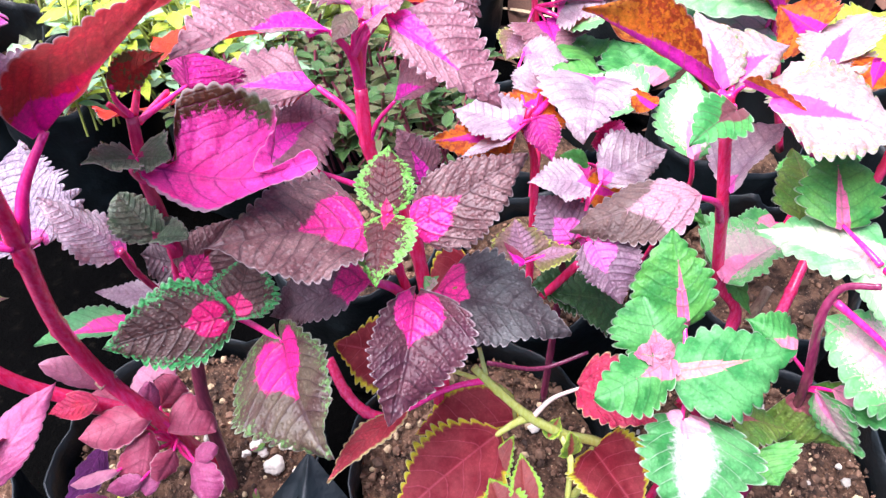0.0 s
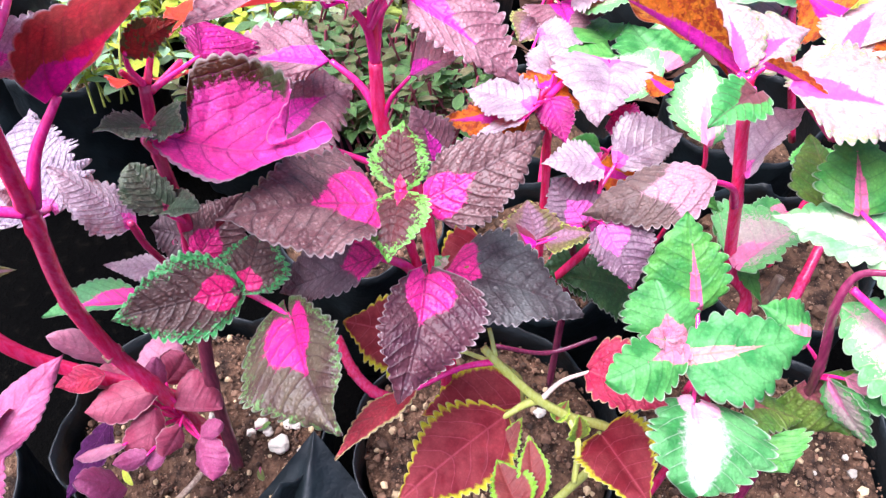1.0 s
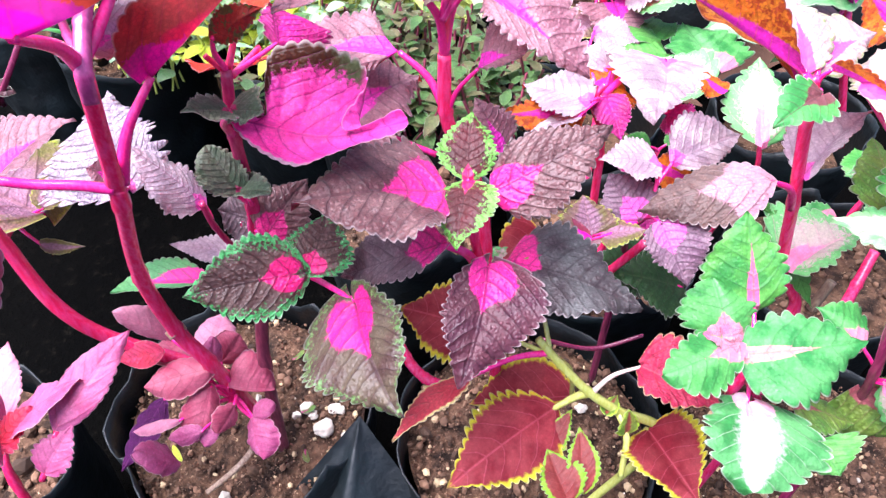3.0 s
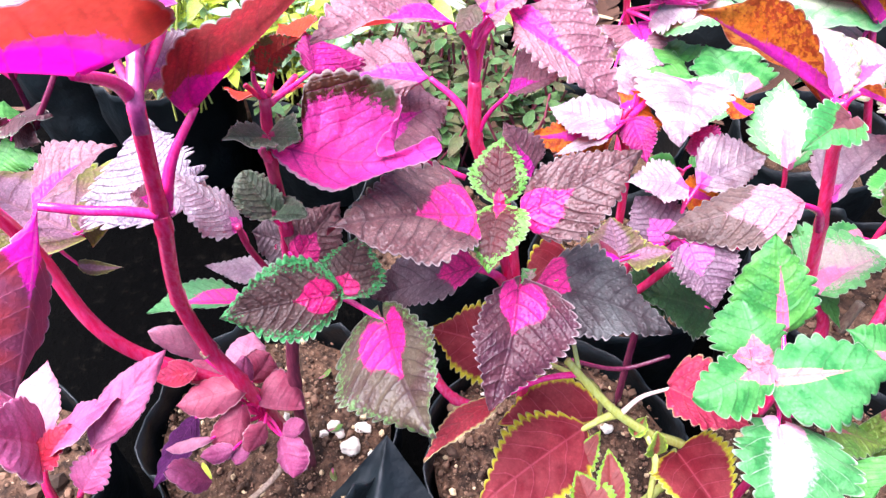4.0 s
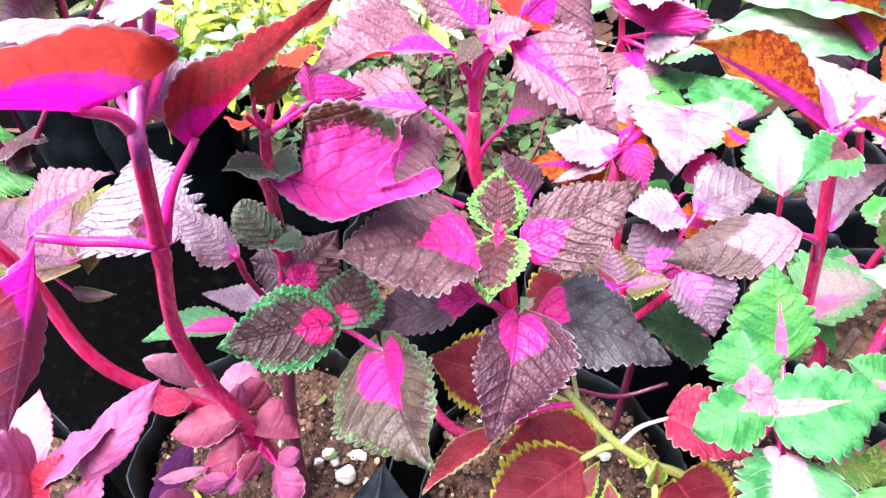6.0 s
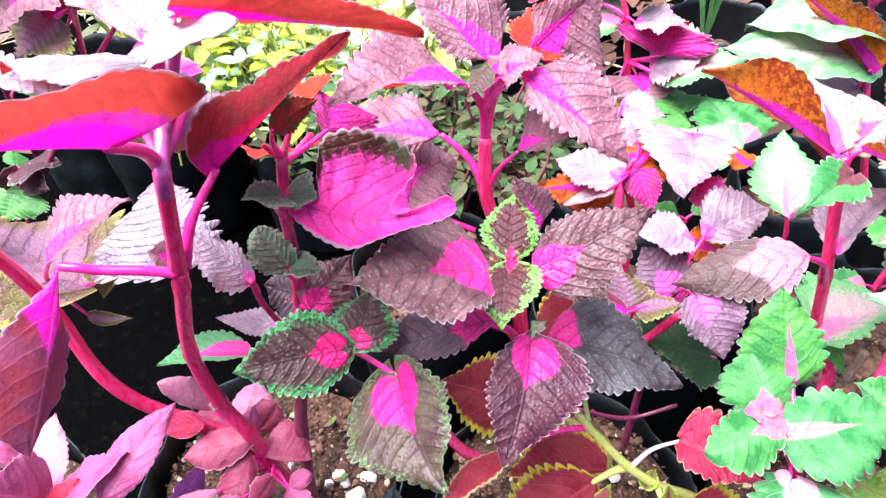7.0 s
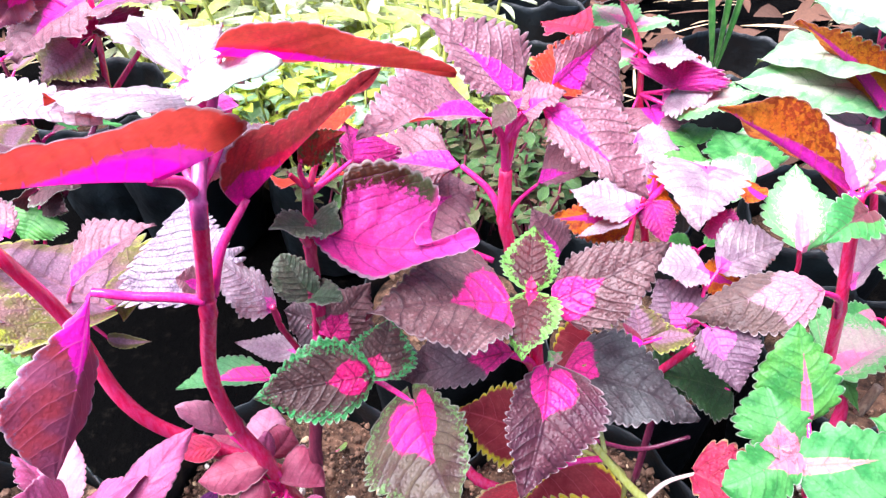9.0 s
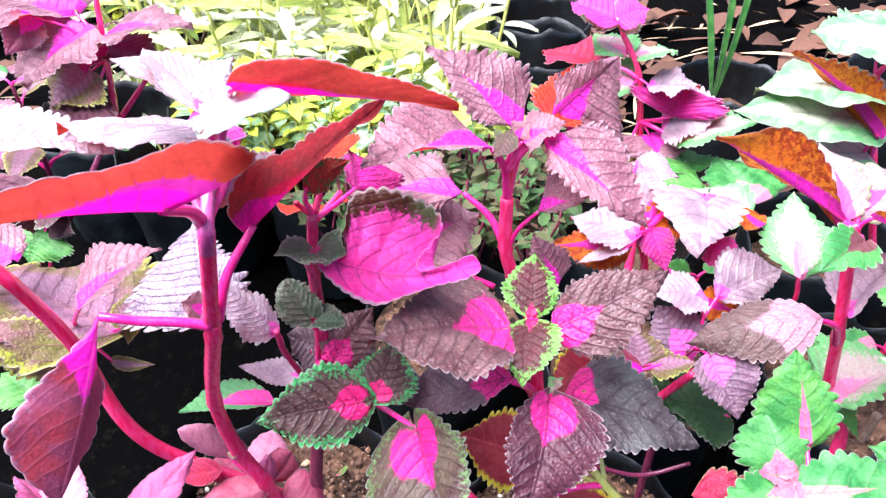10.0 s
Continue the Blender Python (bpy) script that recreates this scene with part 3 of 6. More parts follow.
    S = np.where(pos[..., None], side, side2)
    N = np.where(pos[..., None], normal, n2)
    nm = (normal + n2) / np.linalg.norm(normal + n2)
    P = B + along[..., None] * axis + (width * A)[..., None] * S + lift[..., None] * N + rise[..., None] * nm + sway[..., None] * side
    return P, N, U, V, 0.36 * np.where(pos, width / w, -width / w2) * A, along / L


def leaf(ob, base, tip, edge, sign, style, fold=0.2, bend=0.04, teeth=13, lobe=0.05, tooth=0.0, curl=0.06, node=None, fine=True, label="", other=1.0, peak=1.0, shear=0.0, oval=0, box=None, puff=1.0, far=None, belly=0.38, neck=0.0):
    """One leaf with a top skin, a back skin and its stalk."""
    if tooth == 0.0:
        tooth = min(0.20, 2.5 / teeth)
    at = origin(ob)
    P, N, U, V, X, Y = blade_grid(base, tip, edge, sign, fold, bend, teeth, lobe, tooth, curl, int(abs(base[0] * 7919 + base[1] * 104729 + base[2] * 1299709)) % 99991, fine, other, peak, shear, oval, box, puff, far, belly, neck)
    rows, cols = U.shape
    thick = 0.00035
    top = P - at
    back = top - N * thick
    verts = np.vstack([top.reshape(-1, 3), back.reshape(-1, 3)])
    uv = np.stack([U * 0.5 + 0.5, V], -1).reshape(-1, 2)
    uvs = np.vstack([uv, uv])
    flat = np.stack([X, Y], -1).reshape(-1, 2)
    flats = np.vstack([flat, flat])
    k = rows * cols
    faces, slots = [], []
    for i in range(rows - 1):
        for j in range(cols - 1):
            a, b, c, d = i * cols + j, i * cols + j + 1, (i + 1) * cols + j + 1, (i + 1) * cols + j
            q = (a, d, c, b) if sign < 0 else (a, b, c, d)
            faces.append(q)
            slots.append(0)
            faces.append(tuple(x + k for x in (q[0], q[3], q[2], q[1])))
            slots.append(1)
    for i in range(rows - 1):
        for j in (0, cols - 1):
            a, d = i * cols + j, (i + 1) * cols + j
            faces.append((a, d, d + k, a + k))
            slots.append(0)
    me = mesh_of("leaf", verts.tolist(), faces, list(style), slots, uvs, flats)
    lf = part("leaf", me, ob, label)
    if node is not None:
        B, T, n0 = np.array(base), np.array(tip), np.array(node)
        span = np.linalg.norm(B - n0)
        axis = (T - B) / np.linalg.norm(T - B)
        mid = (n0 + B) / 2 + np.array((0, 0, 0.06 * span)) - axis * 0.08 * span
        r = min(max(0.0014, 0.030 * np.linalg.norm(T - B)), 0.0027)
        hue = STEM_LIME if style in (RED_YELLOW, GREEN_YELLOW, LIME_RIM) else STEM_PALE if style is CRIMSON_YELLOW else STEM_HOT
        part("petiole", tube([n0, mid, B - N[0, 0] * 0.0006], r * 1.25, r * 0.7, hue, at, 8, 0.0), lf)
    return lf


def cupped_leaf(ob, rib, high, low, style, label):
    """A leaf drawn up into a bowl: the high half stands scalloped behind the midrib, the low half hangs in front."""
    at = origin(ob)
    rows, m = 132, 16

    def even(points, k):
        p = spline(points, 16)
        d = np.concatenate([[0], np.cumsum(np.linalg.norm(np.diff(p, axis=0), axis=1))])
        return np.stack([np.interp(np.linspace(0, d[-1], k), d, p[:, i]) for i in range(3)], -1)

    mid, hi, lo = even(rib, rows), even(high, rows), even(low, rows)
    length = np.linalg.norm(mid[-1] - mid[0])
    v = np.linspace(0, 1, rows)
    # scallops along both margins, strongest on the standing one
    hi_out, lo_out = hi - mid, lo - mid
    hi_out /= np.maximum(np.linalg.norm(hi_out, axis=1, keepdims=True), 1e-5)
    lo_out /= np.maximum(np.linalg.norm(lo_out, axis=1, keepdims=True), 1e-5)
    stand = np.clip((v - 0.18) / 0.06, 0, 1) * np.clip((0.74 - v) / 0.08, 0, 1)
    hi = hi + hi_out * ((np.abs(np.sin(math.pi * 24 * v)) ** 0.7 - 0.5) * (0.0006 + 0.0024 * stand))[:, None]
    lo = lo + lo_out * ((np.abs(np.sin(math.pi * 17 * v)) ** 0.7 - 0.5) * 0.0016)[:, None]
    us = np.linspace(-1, 1, 2 * m + 1)
    P = np.zeros((rows, 2 * m + 1, 3))
    X = np.zeros((rows, 2 * m + 1))
    wide_hi, wide_lo = np.linalg.norm(hi - mid, axis=1), np.linalg.norm(lo - mid, axis=1)
    for j, u in enumerate(us):
        side, reach = (hi, wide_hi) if u >= 0 else (lo, wide_lo)
        a = abs(u)
        hollow = np.array((0.0, 0.55, -0.83)) * (0.22 * np.sin(math.pi * a ** 0.8) * reach)[:, None]
        swell = np.abs(np.sin(math.pi * (v * 9 - a * 1.4))) ** 0.8 * 0.055 * reach * min(1, a * 3) * (1 - a ** 4)
        P[:, j] = mid * (1 - a) + side * a + hollow + np.array((0.0, -0.6, 0.8)) * swell[:, None]
        X[:, j] = reach * u / length
    U, V = np.meshgrid(us, v)
    back = P + np.array((0.0, 0.6, -0.8)) * 0.0004
    verts = np.vstack([P.reshape(-1, 3), back.reshape(-1, 3)]) - np.array(at)
    uv = np.stack([U * 0.5 + 0.5, V], -1).reshape(-1, 2)
    flat = np.stack([X, V], -1).reshape(-1, 2)
    cols, k = 2 * m + 1, rows * (2 * m + 1)
    faces, slots = [], []
    for i in range(rows - 1):
        for j in range(cols - 1):
            a, b, c, d = i * cols + j, i * cols + j + 1, (i + 1) * cols + j + 1, (i + 1) * cols + j
            faces += [(a, d, c, b), (a + k, b + k, c + k, d + k)]
            slots += [0, 1]
        for j in (0, cols - 1):
            a, d = i * cols + j, (i + 1) * cols + j
            faces.append((a, d, d + k, a + k))
            slots.append(0)
    return part("leaf", mesh_of("leaf", verts.tolist(), faces, list(style), slots, np.vstack([uv, uv]), np.vstack([flat, flat])), ob, label)


# ---- plants in front ----
heart_coleus = plant((-0.005, 0.234, 0.170), "maroon coleus with magenta leaf hearts in a black grow bag")
stem(heart_coleus, [(-0.005, 0.234, 0.165), (-0.004, 0.246, 0.336), (-0.016, 0.242, 0.398), (-0.023, 0.239, 0.435), (-0.027, 0.244, 0.466)], 0.0040, 0.0020, STEM)
leaf(heart_coleus, (-0.0269, 0.2447, 0.4697), (-0.0271, 0.2761, 0.4871), (-0.0126, 0.2594, 0.4764), -1, RIMMED, far=(-0.0422, 0.2571, 0.4766), bend=.04, node=(-0.027, 0.244, 0.466), teeth=15)
leaf(heart_coleus, (-0.0268, 0.2428, 0.4688), (-0.0304, 0.2038, 0.4618), (-0.0109, 0.2273, 0.4712), 1, RIMMED, far=(-0.0412, 0.2270, 0.4668), bend=.06, node=(-0.027, 0.244, 0.466), teeth=14)
leaf(heart_coleus, (-0.0386, 0.2366, 0.4676), (-0.1068, 0.2101, 0.4810), (-0.0679, 0.2691, 0.4726), -1, HEART_MAUVE, far=(-0.0616, 0.1930, 0.4800), bend=.05, node=(-0.025, 0.240, 0.447), teeth=17)
leaf(heart_coleus, (-0.0137, 0.2422, 0.4642), (0.0420, 0.2626, 0.4928), (0.0159, 0.2296, 0.4645), -1, HEART_MAUVE, far=(0.0031, 0.2646, 0.4850), bend=.04, node=(-0.025, 0.240, 0.447), teeth=17)
leaf(heart_coleus, (-0.0147, 0.2218, 0.4288), (-0.0257, 0.1649, 0.4009), (0.0144, 0.2084, 0.4193), 1, HEART, far=(-0.0365, 0.1983, 0.4259), bend=.08, lobe=.12, node=(-0.018, 0.241, 0.399), teeth=17)
leaf(heart_coleus, (-0.0007, 0.2361, 0.4172), (0.0684, 0.2143, 0.4103), (0.0278, 0.2632, 0.4177), 1, HEART_SLATE, far=(0.0258, 0.2008, 0.4172), bend=.05, node=(-0.018, 0.241, 0.399), teeth=16)
leaf(heart_coleus, (-0.0387, 0.2204, 0.4465), (-0.1011, 0.2438, 0.3850), (-0.0678, 0.2205, 0.4126), 1, HEART_DARK, far=(-0.0744, 0.2481, 0.4247), bend=.05, node=(-0.018, 0.241, 0.399), teeth=15)
stem(heart_coleus, [(-0.0729, 0.2455, 0.3381), (-0.0617, 0.2287, 0.3258), (-0.0490, 0.2198, 0.3165), (-0.0335, 0.2179, 0.3092)], 0.0032, 0.0034, STEM)

tall_coleus = plant((-0.035, 0.272, 0.170), "tall mauve coleus with magenta leaf bases on a crimson stem")
stem(tall_coleus, [(0.0087, 0.2731, 0.1588), (-0.0189, 0.3116, 0.3763), (-0.0367, 0.3100, 0.4363), (-0.0428, 0.3109, 0.4594), (-0.0439, 0.3162, 0.4930)], 0.0052, 0.0038, STEM)
stem(tall_coleus, [(-0.0439, 0.3162, 0.4930), (-0.0421, 0.3148, 0.5282)], 0.0026, 0.0016, STEM)
leaf(tall_coleus, (-0.0706, 0.3316, 0.4835), (-0.1467, 0.3343, 0.4730), (-0.1039, 0.3636, 0.4861), -1, MAUVE, far=(-0.0914, 0.3175, 0.4784), puff=0.55, lobe=-0.14, bend=.05, node=(-0.042, 0.310, 0.457), teeth=14, tooth=0.27)
leaf(tall_coleus, (-0.0256, 0.3102, 0.4892), (0.0023, 0.3018, 0.5078), (-0.0181, 0.3248, 0.5078), 1, MAUVE, far=(-0.0086, 0.3008, 0.5002), puff=0.55, lobe=-0.14, bend=.05, node=(-0.042, 0.310, 0.457))
leaf(tall_coleus, (-0.0537, 0.3065, 0.5329), (-0.1152, 0.2589, 0.5498), (-0.0945, 0.3148, 0.5547), -1, MAUVE, far=(-0.0842, 0.2721, 0.5484), puff=0.55, lobe=-0.14, bend=.07, node=(-0.0439, 0.3162, 0.4930), teeth=14, tooth=0.27)
leaf(tall_coleus, (-0.0379, 0.3199, 0.5369), (-0.0930, 0.3428, 0.5727), (-0.0381, 0.3506, 0.5574), -1, MAUVE, far=(-0.0701, 0.3174, 0.5523), puff=0.55, lobe=-0.14, bend=.05, node=(-0.045, 0.312, 0.516), teeth=15, tooth=0.27)
leaf(tall_coleus, (-0.0232, 0.3261, 0.5405), (0.0154, 0.3739, 0.5569), (0.0189, 0.3577, 0.5356), -1, MAUVE, far=(-0.0171, 0.3429, 0.5576), puff=0.55, lobe=-0.14, bend=.04, node=(-0.045, 0.312, 0.516), teeth=14)
leaf(tall_coleus, (-0.020, 0.325, 0.541), (-0.010, 0.369, 0.552), (-0.029, 0.348, 0.550), -1, REDDISH, fold=0.2, node=(-0.045, 0.312, 0.516))
leaf(tall_coleus, (-0.0292, 0.3144, 0.5387), (0.0294, 0.2765, 0.5095), (0.0140, 0.3163, 0.5360), 1, MAUVE, far=(-0.0113, 0.2872, 0.5240), puff=0.55, lobe=-0.14, bend=.06, node=(-0.0439, 0.3162, 0.4930), teeth=15, tooth=0.27)
leaf(tall_coleus, (-0.0440, 0.3142, 0.5386), (-0.0526, 0.2983, 0.5313), (-0.0406, 0.3046, 0.5357), 1, OLIVE_SMALL, far=(-0.0527, 0.3094, 0.5361), node=(-0.045, 0.312, 0.516), bend=.05)
leaf(tall_coleus, (-0.038, 0.313, 0.534), (-0.016, 0.313, 0.548), (-0.026, 0.301, 0.543), -1, MAUVE, puff=0.55, lobe=-0.14, fold=0.5, node=(-0.045, 0.312, 0.516))
leaf(tall_coleus, (-0.041, 0.315, 0.535), (-0.035, 0.319, 0.543), (-0.046, 0.318, 0.539), 1, MAUVE, puff=0.55, lobe=-0.14, fold=0.7, node=(-0.045, 0.312, 0.516))
leaf(tall_coleus, (-0.1044, 0.3186, 0.4489), (-0.0603, 0.3426, 0.4602), (-0.0759, 0.2894, 0.4467), -1, MAUVE, far=(-0.0902, 0.3588, 0.4574), puff=0.55, lobe=.05, bend=.05, node=(-0.048, 0.307, 0.429), teeth=13, tooth=0.26)
leaf(tall_coleus, (-0.0086, 0.3053, 0.4323), (-0.0261, 0.3226, 0.4607), (-0.0025, 0.3223, 0.4448), -1, MAUVE, far=(-0.0277, 0.3079, 0.4483), puff=0.55, lobe=-0.14, node=(-0.039, 0.312, 0.439), bend=.05, teeth=12)

cupped_coleus = plant((-0.170, 0.234, 0.170), "bushy coleus with one cupped magenta leaf and green-rimmed leaves")
stem(cupped_coleus, [(-0.1700, 0.2340, 0.1650), (-0.1661, 0.2451, 0.2821), (-0.1552, 0.2522, 0.3602)], 0.0052, 0.0044, STEM_WOODY)
stem(cupped_coleus, [(-0.1552, 0.2522, 0.3602), (-0.1491, 0.2600, 0.4260), (-0.1460, 0.2561, 0.4801), (-0.1441, 0.2630, 0.5150)], 0.0044, 0.0030, STEM_MID)
cup = cupped_leaf(cupped_coleus, [(-0.1408, 0.2420, 0.5044), (-0.1217, 0.2450, 0.4959), (-0.1009, 0.2466, 0.4900), (-0.0808, 0.2448, 0.4947), (-0.0658, 0.2410, 0.5034), (-0.0548, 0.2373, 0.5099)],
                  [(-0.1409, 0.2435, 0.5044), (-0.1328, 0.2494, 0.5023), (-0.1253, 0.2515, 0.4981), (-0.1288, 0.2680, 0.5040), (-0.1274, 0.2828, 0.5120), (-0.1124, 0.2861, 0.5165), (-0.0954, 0.2808, 0.5168), (-0.0815, 0.2712, 0.5163), (-0.0760, 0.2594, 0.5145), (-0.0810, 0.2530, 0.5077), (-0.0872, 0.2505, 0.5005), (-0.0856, 0.2446, 0.4963), (-0.0687, 0.2438, 0.5050), (-0.0599, 0.2422, 0.5122), (-0.0552, 0.2384, 0.5109)],
                  [(-0.1402, 0.2404, 0.5043), (-0.1301, 0.2300, 0.5019), (-0.1179, 0.2234, 0.4974), (-0.1041, 0.2196, 0.4955), (-0.0904, 0.2242, 0.4985), (-0.0764, 0.2278, 0.5031), (-0.0625, 0.2301, 0.5067), (-0.0544, 0.2350, 0.5091)], MAGENTA, "cupped magenta leaf with a frilled brown and green margin")
part("petiole", tube([(-0.146, 0.256, 0.480), (-0.146, 0.249, 0.493), (-0.1403, 0.2424, 0.5033)], 0.0026, 0.0018, STEM_HOT, origin(cupped_coleus), 8, 0.0), cup)
leaf(cupped_coleus, (-0.1417, 0.2520, 0.5391), (-0.1251, 0.2770, 0.5400), (-0.1305, 0.2664, 0.5337), 1, SPOTTED, far=(-0.1382, 0.2649, 0.5462), node=(-0.144, 0.263, 0.515), bend=.04)
leaf(cupped_coleus, (-0.1378, 0.2403, 0.5080), (-0.1524, 0.2249, 0.5196), (-0.1504, 0.2479, 0.5120), -1, OLIVE_DARK, far=(-0.1426, 0.2234, 0.5188), teeth=10, tooth=0.2, bend=.06, node=(-0.145, 0.257, 0.486))
leaf(cupped_coleus, (-0.1395, 0.2464, 0.5043), (-0.1227, 0.2431, 0.5065), (-0.1357, 0.2621, 0.5060), 1, OLIVE_DARK, far=(-0.1272, 0.2380, 0.5063), teeth=9, tooth=0.2, bend=.06, node=(-0.145, 0.257, 0.486))
leaf(cupped_coleus, (-0.148, 0.276, 0.508), (-0.172, 0.281, 0.506), (-0.156, 0.267, 0.511), -1, REDDISH, fold=0.3, node=(-0.144, 0.263, 0.515))
leaf(cupped_coleus, (-0.150, 0.281, 0.505), (-0.132, 0.291, 0.503), (-0.139, 0.276, 0.508), 1, REDDISH, fold=0.3, node=(-0.144, 0.263, 0.515))
leaf(cupped_coleus, (-0.1277, 0.2962, 0.5091), (-0.1380, 0.3253, 0.5144), (-0.1213, 0.3244, 0.5066), -1, MAGENTA_BACK, far=(-0.1363, 0.3015, 0.5169), node=(-0.143, 0.263, 0.511), bend=.05)
leaf(cupped_coleus, (-0.137, 0.320, 0.517), (-0.157, 0.339, 0.509), (-0.147, 0.340, 0.513), 1, REDDISH, fold=0.3)
leaf(cupped_coleus, (-0.1443, 0.2429, 0.4525), (-0.1634, 0.2565, 0.4721), (-0.1644, 0.2396, 0.4676), 1, OLIVE_DARK, far=(-0.1449, 0.2529, 0.4645), oval=1, teeth=11, tooth=0.16, bend=.05, node=(-0.149, 0.260, 0.426))
leaf(cupped_coleus, (-0.1488, 0.2433, 0.4519), (-0.1260, 0.2363, 0.4611), (-0.1419, 0.2540, 0.4570), 1, OLIVE_DARK, far=(-0.1372, 0.2320, 0.4609), oval=1, teeth=10, tooth=0.16, bend=.05, node=(-0.149, 0.260, 0.426))
leaf(cupped_coleus, (-0.141, 0.251, 0.412), (-0.122, 0.285, 0.425), (-0.119, 0.266, 0.412), -1, HEART_MAUVE, fold=0.2, node=(-0.150, 0.257, 0.409))
leaf(cupped_coleus, (-0.148, 0.259, 0.414), (-0.174, 0.267, 0.414), (-0.163, 0.253, 0.400), 1, HEART_DARK, fold=0.2, node=(-0.150, 0.257, 0.409))
leaf(cupped_coleus, (-0.1117, 0.2212, 0.4164), (-0.1711, 0.1971, 0.4201), (-0.1354, 0.1952, 0.4041), 1, GREEN_RIM, far=(-0.1415, 0.2270, 0.4353), bend=.05, node=(-0.154, 0.252, 0.369), teeth=16)
leaf(cupped_coleus, (-0.1111, 0.2206, 0.4158), (-0.1044, 0.2533, 0.4310), (-0.0885, 0.2348, 0.4205), -1, GREEN_RIM, far=(-0.1215, 0.2396, 0.4264), bend=.05, node=(-0.154, 0.252, 0.369), teeth=14)
leaf(cupped_coleus, (-0.0853, 0.2132, 0.4041), (-0.0537, 0.1483, 0.3992), (-0.1076, 0.1804, 0.3827), -1, HEART_TIP, far=(-0.0542, 0.1837, 0.4207), bend=.07, lobe=.2, node=(-0.154, 0.254, 0.370), teeth=17)
leaf(cupped_coleus, (-0.1823, 0.2396, 0.3807), (-0.2408, 0.2322, 0.3721), (-0.2114, 0.2496, 0.3832), -1, GREEN_PINK_SMALL, far=(-0.2065, 0.2320, 0.3770), bend=.04, node=(-0.156, 0.252, 0.355), teeth=13)
leaf(cupped_coleus, (-0.168, 0.260, 0.383), (-0.208, 0.260, 0.388), (-0.187, 0.268, 0.388), -1, MAUVE_PALE, fold=0.3, node=(-0.154, 0.253, 0.371))
stem(cupped_coleus, [(-0.144, 0.263, 0.513), (-0.151, 0.260, 0.524)], 0.0016, 0.0014, STEM)
stem(cupped_coleus, [(-0.143, 0.264, 0.515), (-0.139, 0.271, 0.528)], 0.0020, 0.0014, STEM)
stem(cupped_coleus, [(-0.142, 0.263, 0.511), (-0.135, 0.288, 0.511)], 0.0016, 0.0014, STEM)

crimson_stem_coleus = plant((-0.185, 0.253, 0.170), "leggy coleus with a curving crimson stem and red-backed leaves")
stem(crimson_stem_coleus, [(-0.1850, 0.2530, 0.1650), (-0.1923, 0.2349, 0.2647), (-0.1944, 0.2273, 0.3063), (-0.2045, 0.2247, 0.3476), (-0.2017, 0.2148, 0.4138), (-0.1797, 0.1981, 0.4882), (-0.1760, 0.1960, 0.5051), (-0.1598, 0.1837, 0.5660)], 0.0052, 0.0036, STEM)
part("stem", tube([(-0.1942, 0.2434, 0.2591), (-0.2202, 0.2413, 0.2801), (-0.2389, 0.2374, 0.2982), (-0.2535, 0.2334, 0.3157), (-0.2633, 0.2294, 0.3326), (-0.2705, 0.2266, 0.3506), (-0.2764, 0.2260, 0.3708), (-0.2797, 0.2268, 0.3923), (-0.2810, 0.2273, 0.4132), (-0.2813, 0.2257, 0.4317), (-0.2829, 0.2238, 0.4499), (-0.2851, 0.2211, 0.4674), (-0.2874, 0.2179, 0.4843), (-0.2888, 0.2139, 0.5003), (-0.3021, 0.2140, 0.5222)], 0.0048, 0.0034, STEM, origin(crimson_stem_coleus), 14, 0.09), crimson_stem_coleus)
stem(crimson_stem_coleus, [(-0.1626, 0.1856, 0.5549), (-0.1593, 0.1837, 0.5674), (-0.1602, 0.1956, 0.5792), (-0.1599, 0.2097, 0.5873), (-0.1557, 0.2144, 0.6009)], 0.0034, 0.0022, STEM_VIOLET)
stem(crimson_stem_coleus, [(-0.1590, 0.1843, 0.5695), (-0.1675, 0.1957, 0.5742), (-0.1786, 0.2120, 0.5771)], 0.0018, 0.0014, STEM_VIOLET)
part("node_ring", tube([(-0.2071, 0.2264, 0.3471), (-0.2033, 0.2236, 0.3442)], 0.0060, 0.0060, STEM_DRY, origin(crimson_stem_coleus)), crimson_stem_coleus, "brown scarred ring at a stem node")
leaf(crimson_stem_coleus, (-0.158, 0.158, 0.598), (-0.185, 0.085, 0.642), (-0.150, 0.127, 0.639), 1, CRIMSON, fold=1.3, other=0.6, bend=0.03, lobe=0, teeth=16, tooth=0.07, puff=0.1, peak=1, shear=0.58, node=(-0.163, 0.190, 0.563))
red_strip = leaf(crimson_stem_coleus, (-0.1358, 0.1820, 0.6301), (-0.0647, 0.2182, 0.6078), (-0.1119, 0.1909, 0.6370), -1, SCARLET_BACK, far=(-0.1158, 0.2053, 0.6175), bend=.02, lobe=.03, oval=1, teeth=16, tooth=.05, belly=.42)
part("petiole", tube([(-0.1517, 0.2044, 0.6088), (-0.1358, 0.1820, 0.6301)], 0.0011, 0.0009, STEM_HOT, origin(crimson_stem_coleus), 8, 0.0), red_strip)
leaf(crimson_stem_coleus, (-0.1504, 0.1932, 0.6143), (-0.2001, 0.2215, 0.6186), (-0.1700, 0.2179, 0.6200), -1, GLARE_WHITE, far=(-0.1727, 0.1959, 0.6199), bend=.06, node=(-0.152, 0.191, 0.604), teeth=14)
leaf(crimson_stem_coleus, (-0.151, 0.191, 0.616), (-0.187, 0.224, 0.622), (-0.168, 0.218, 0.618), -1, GLARE_WHITE, fold=0.5, node=(-0.152, 0.191, 0.604))
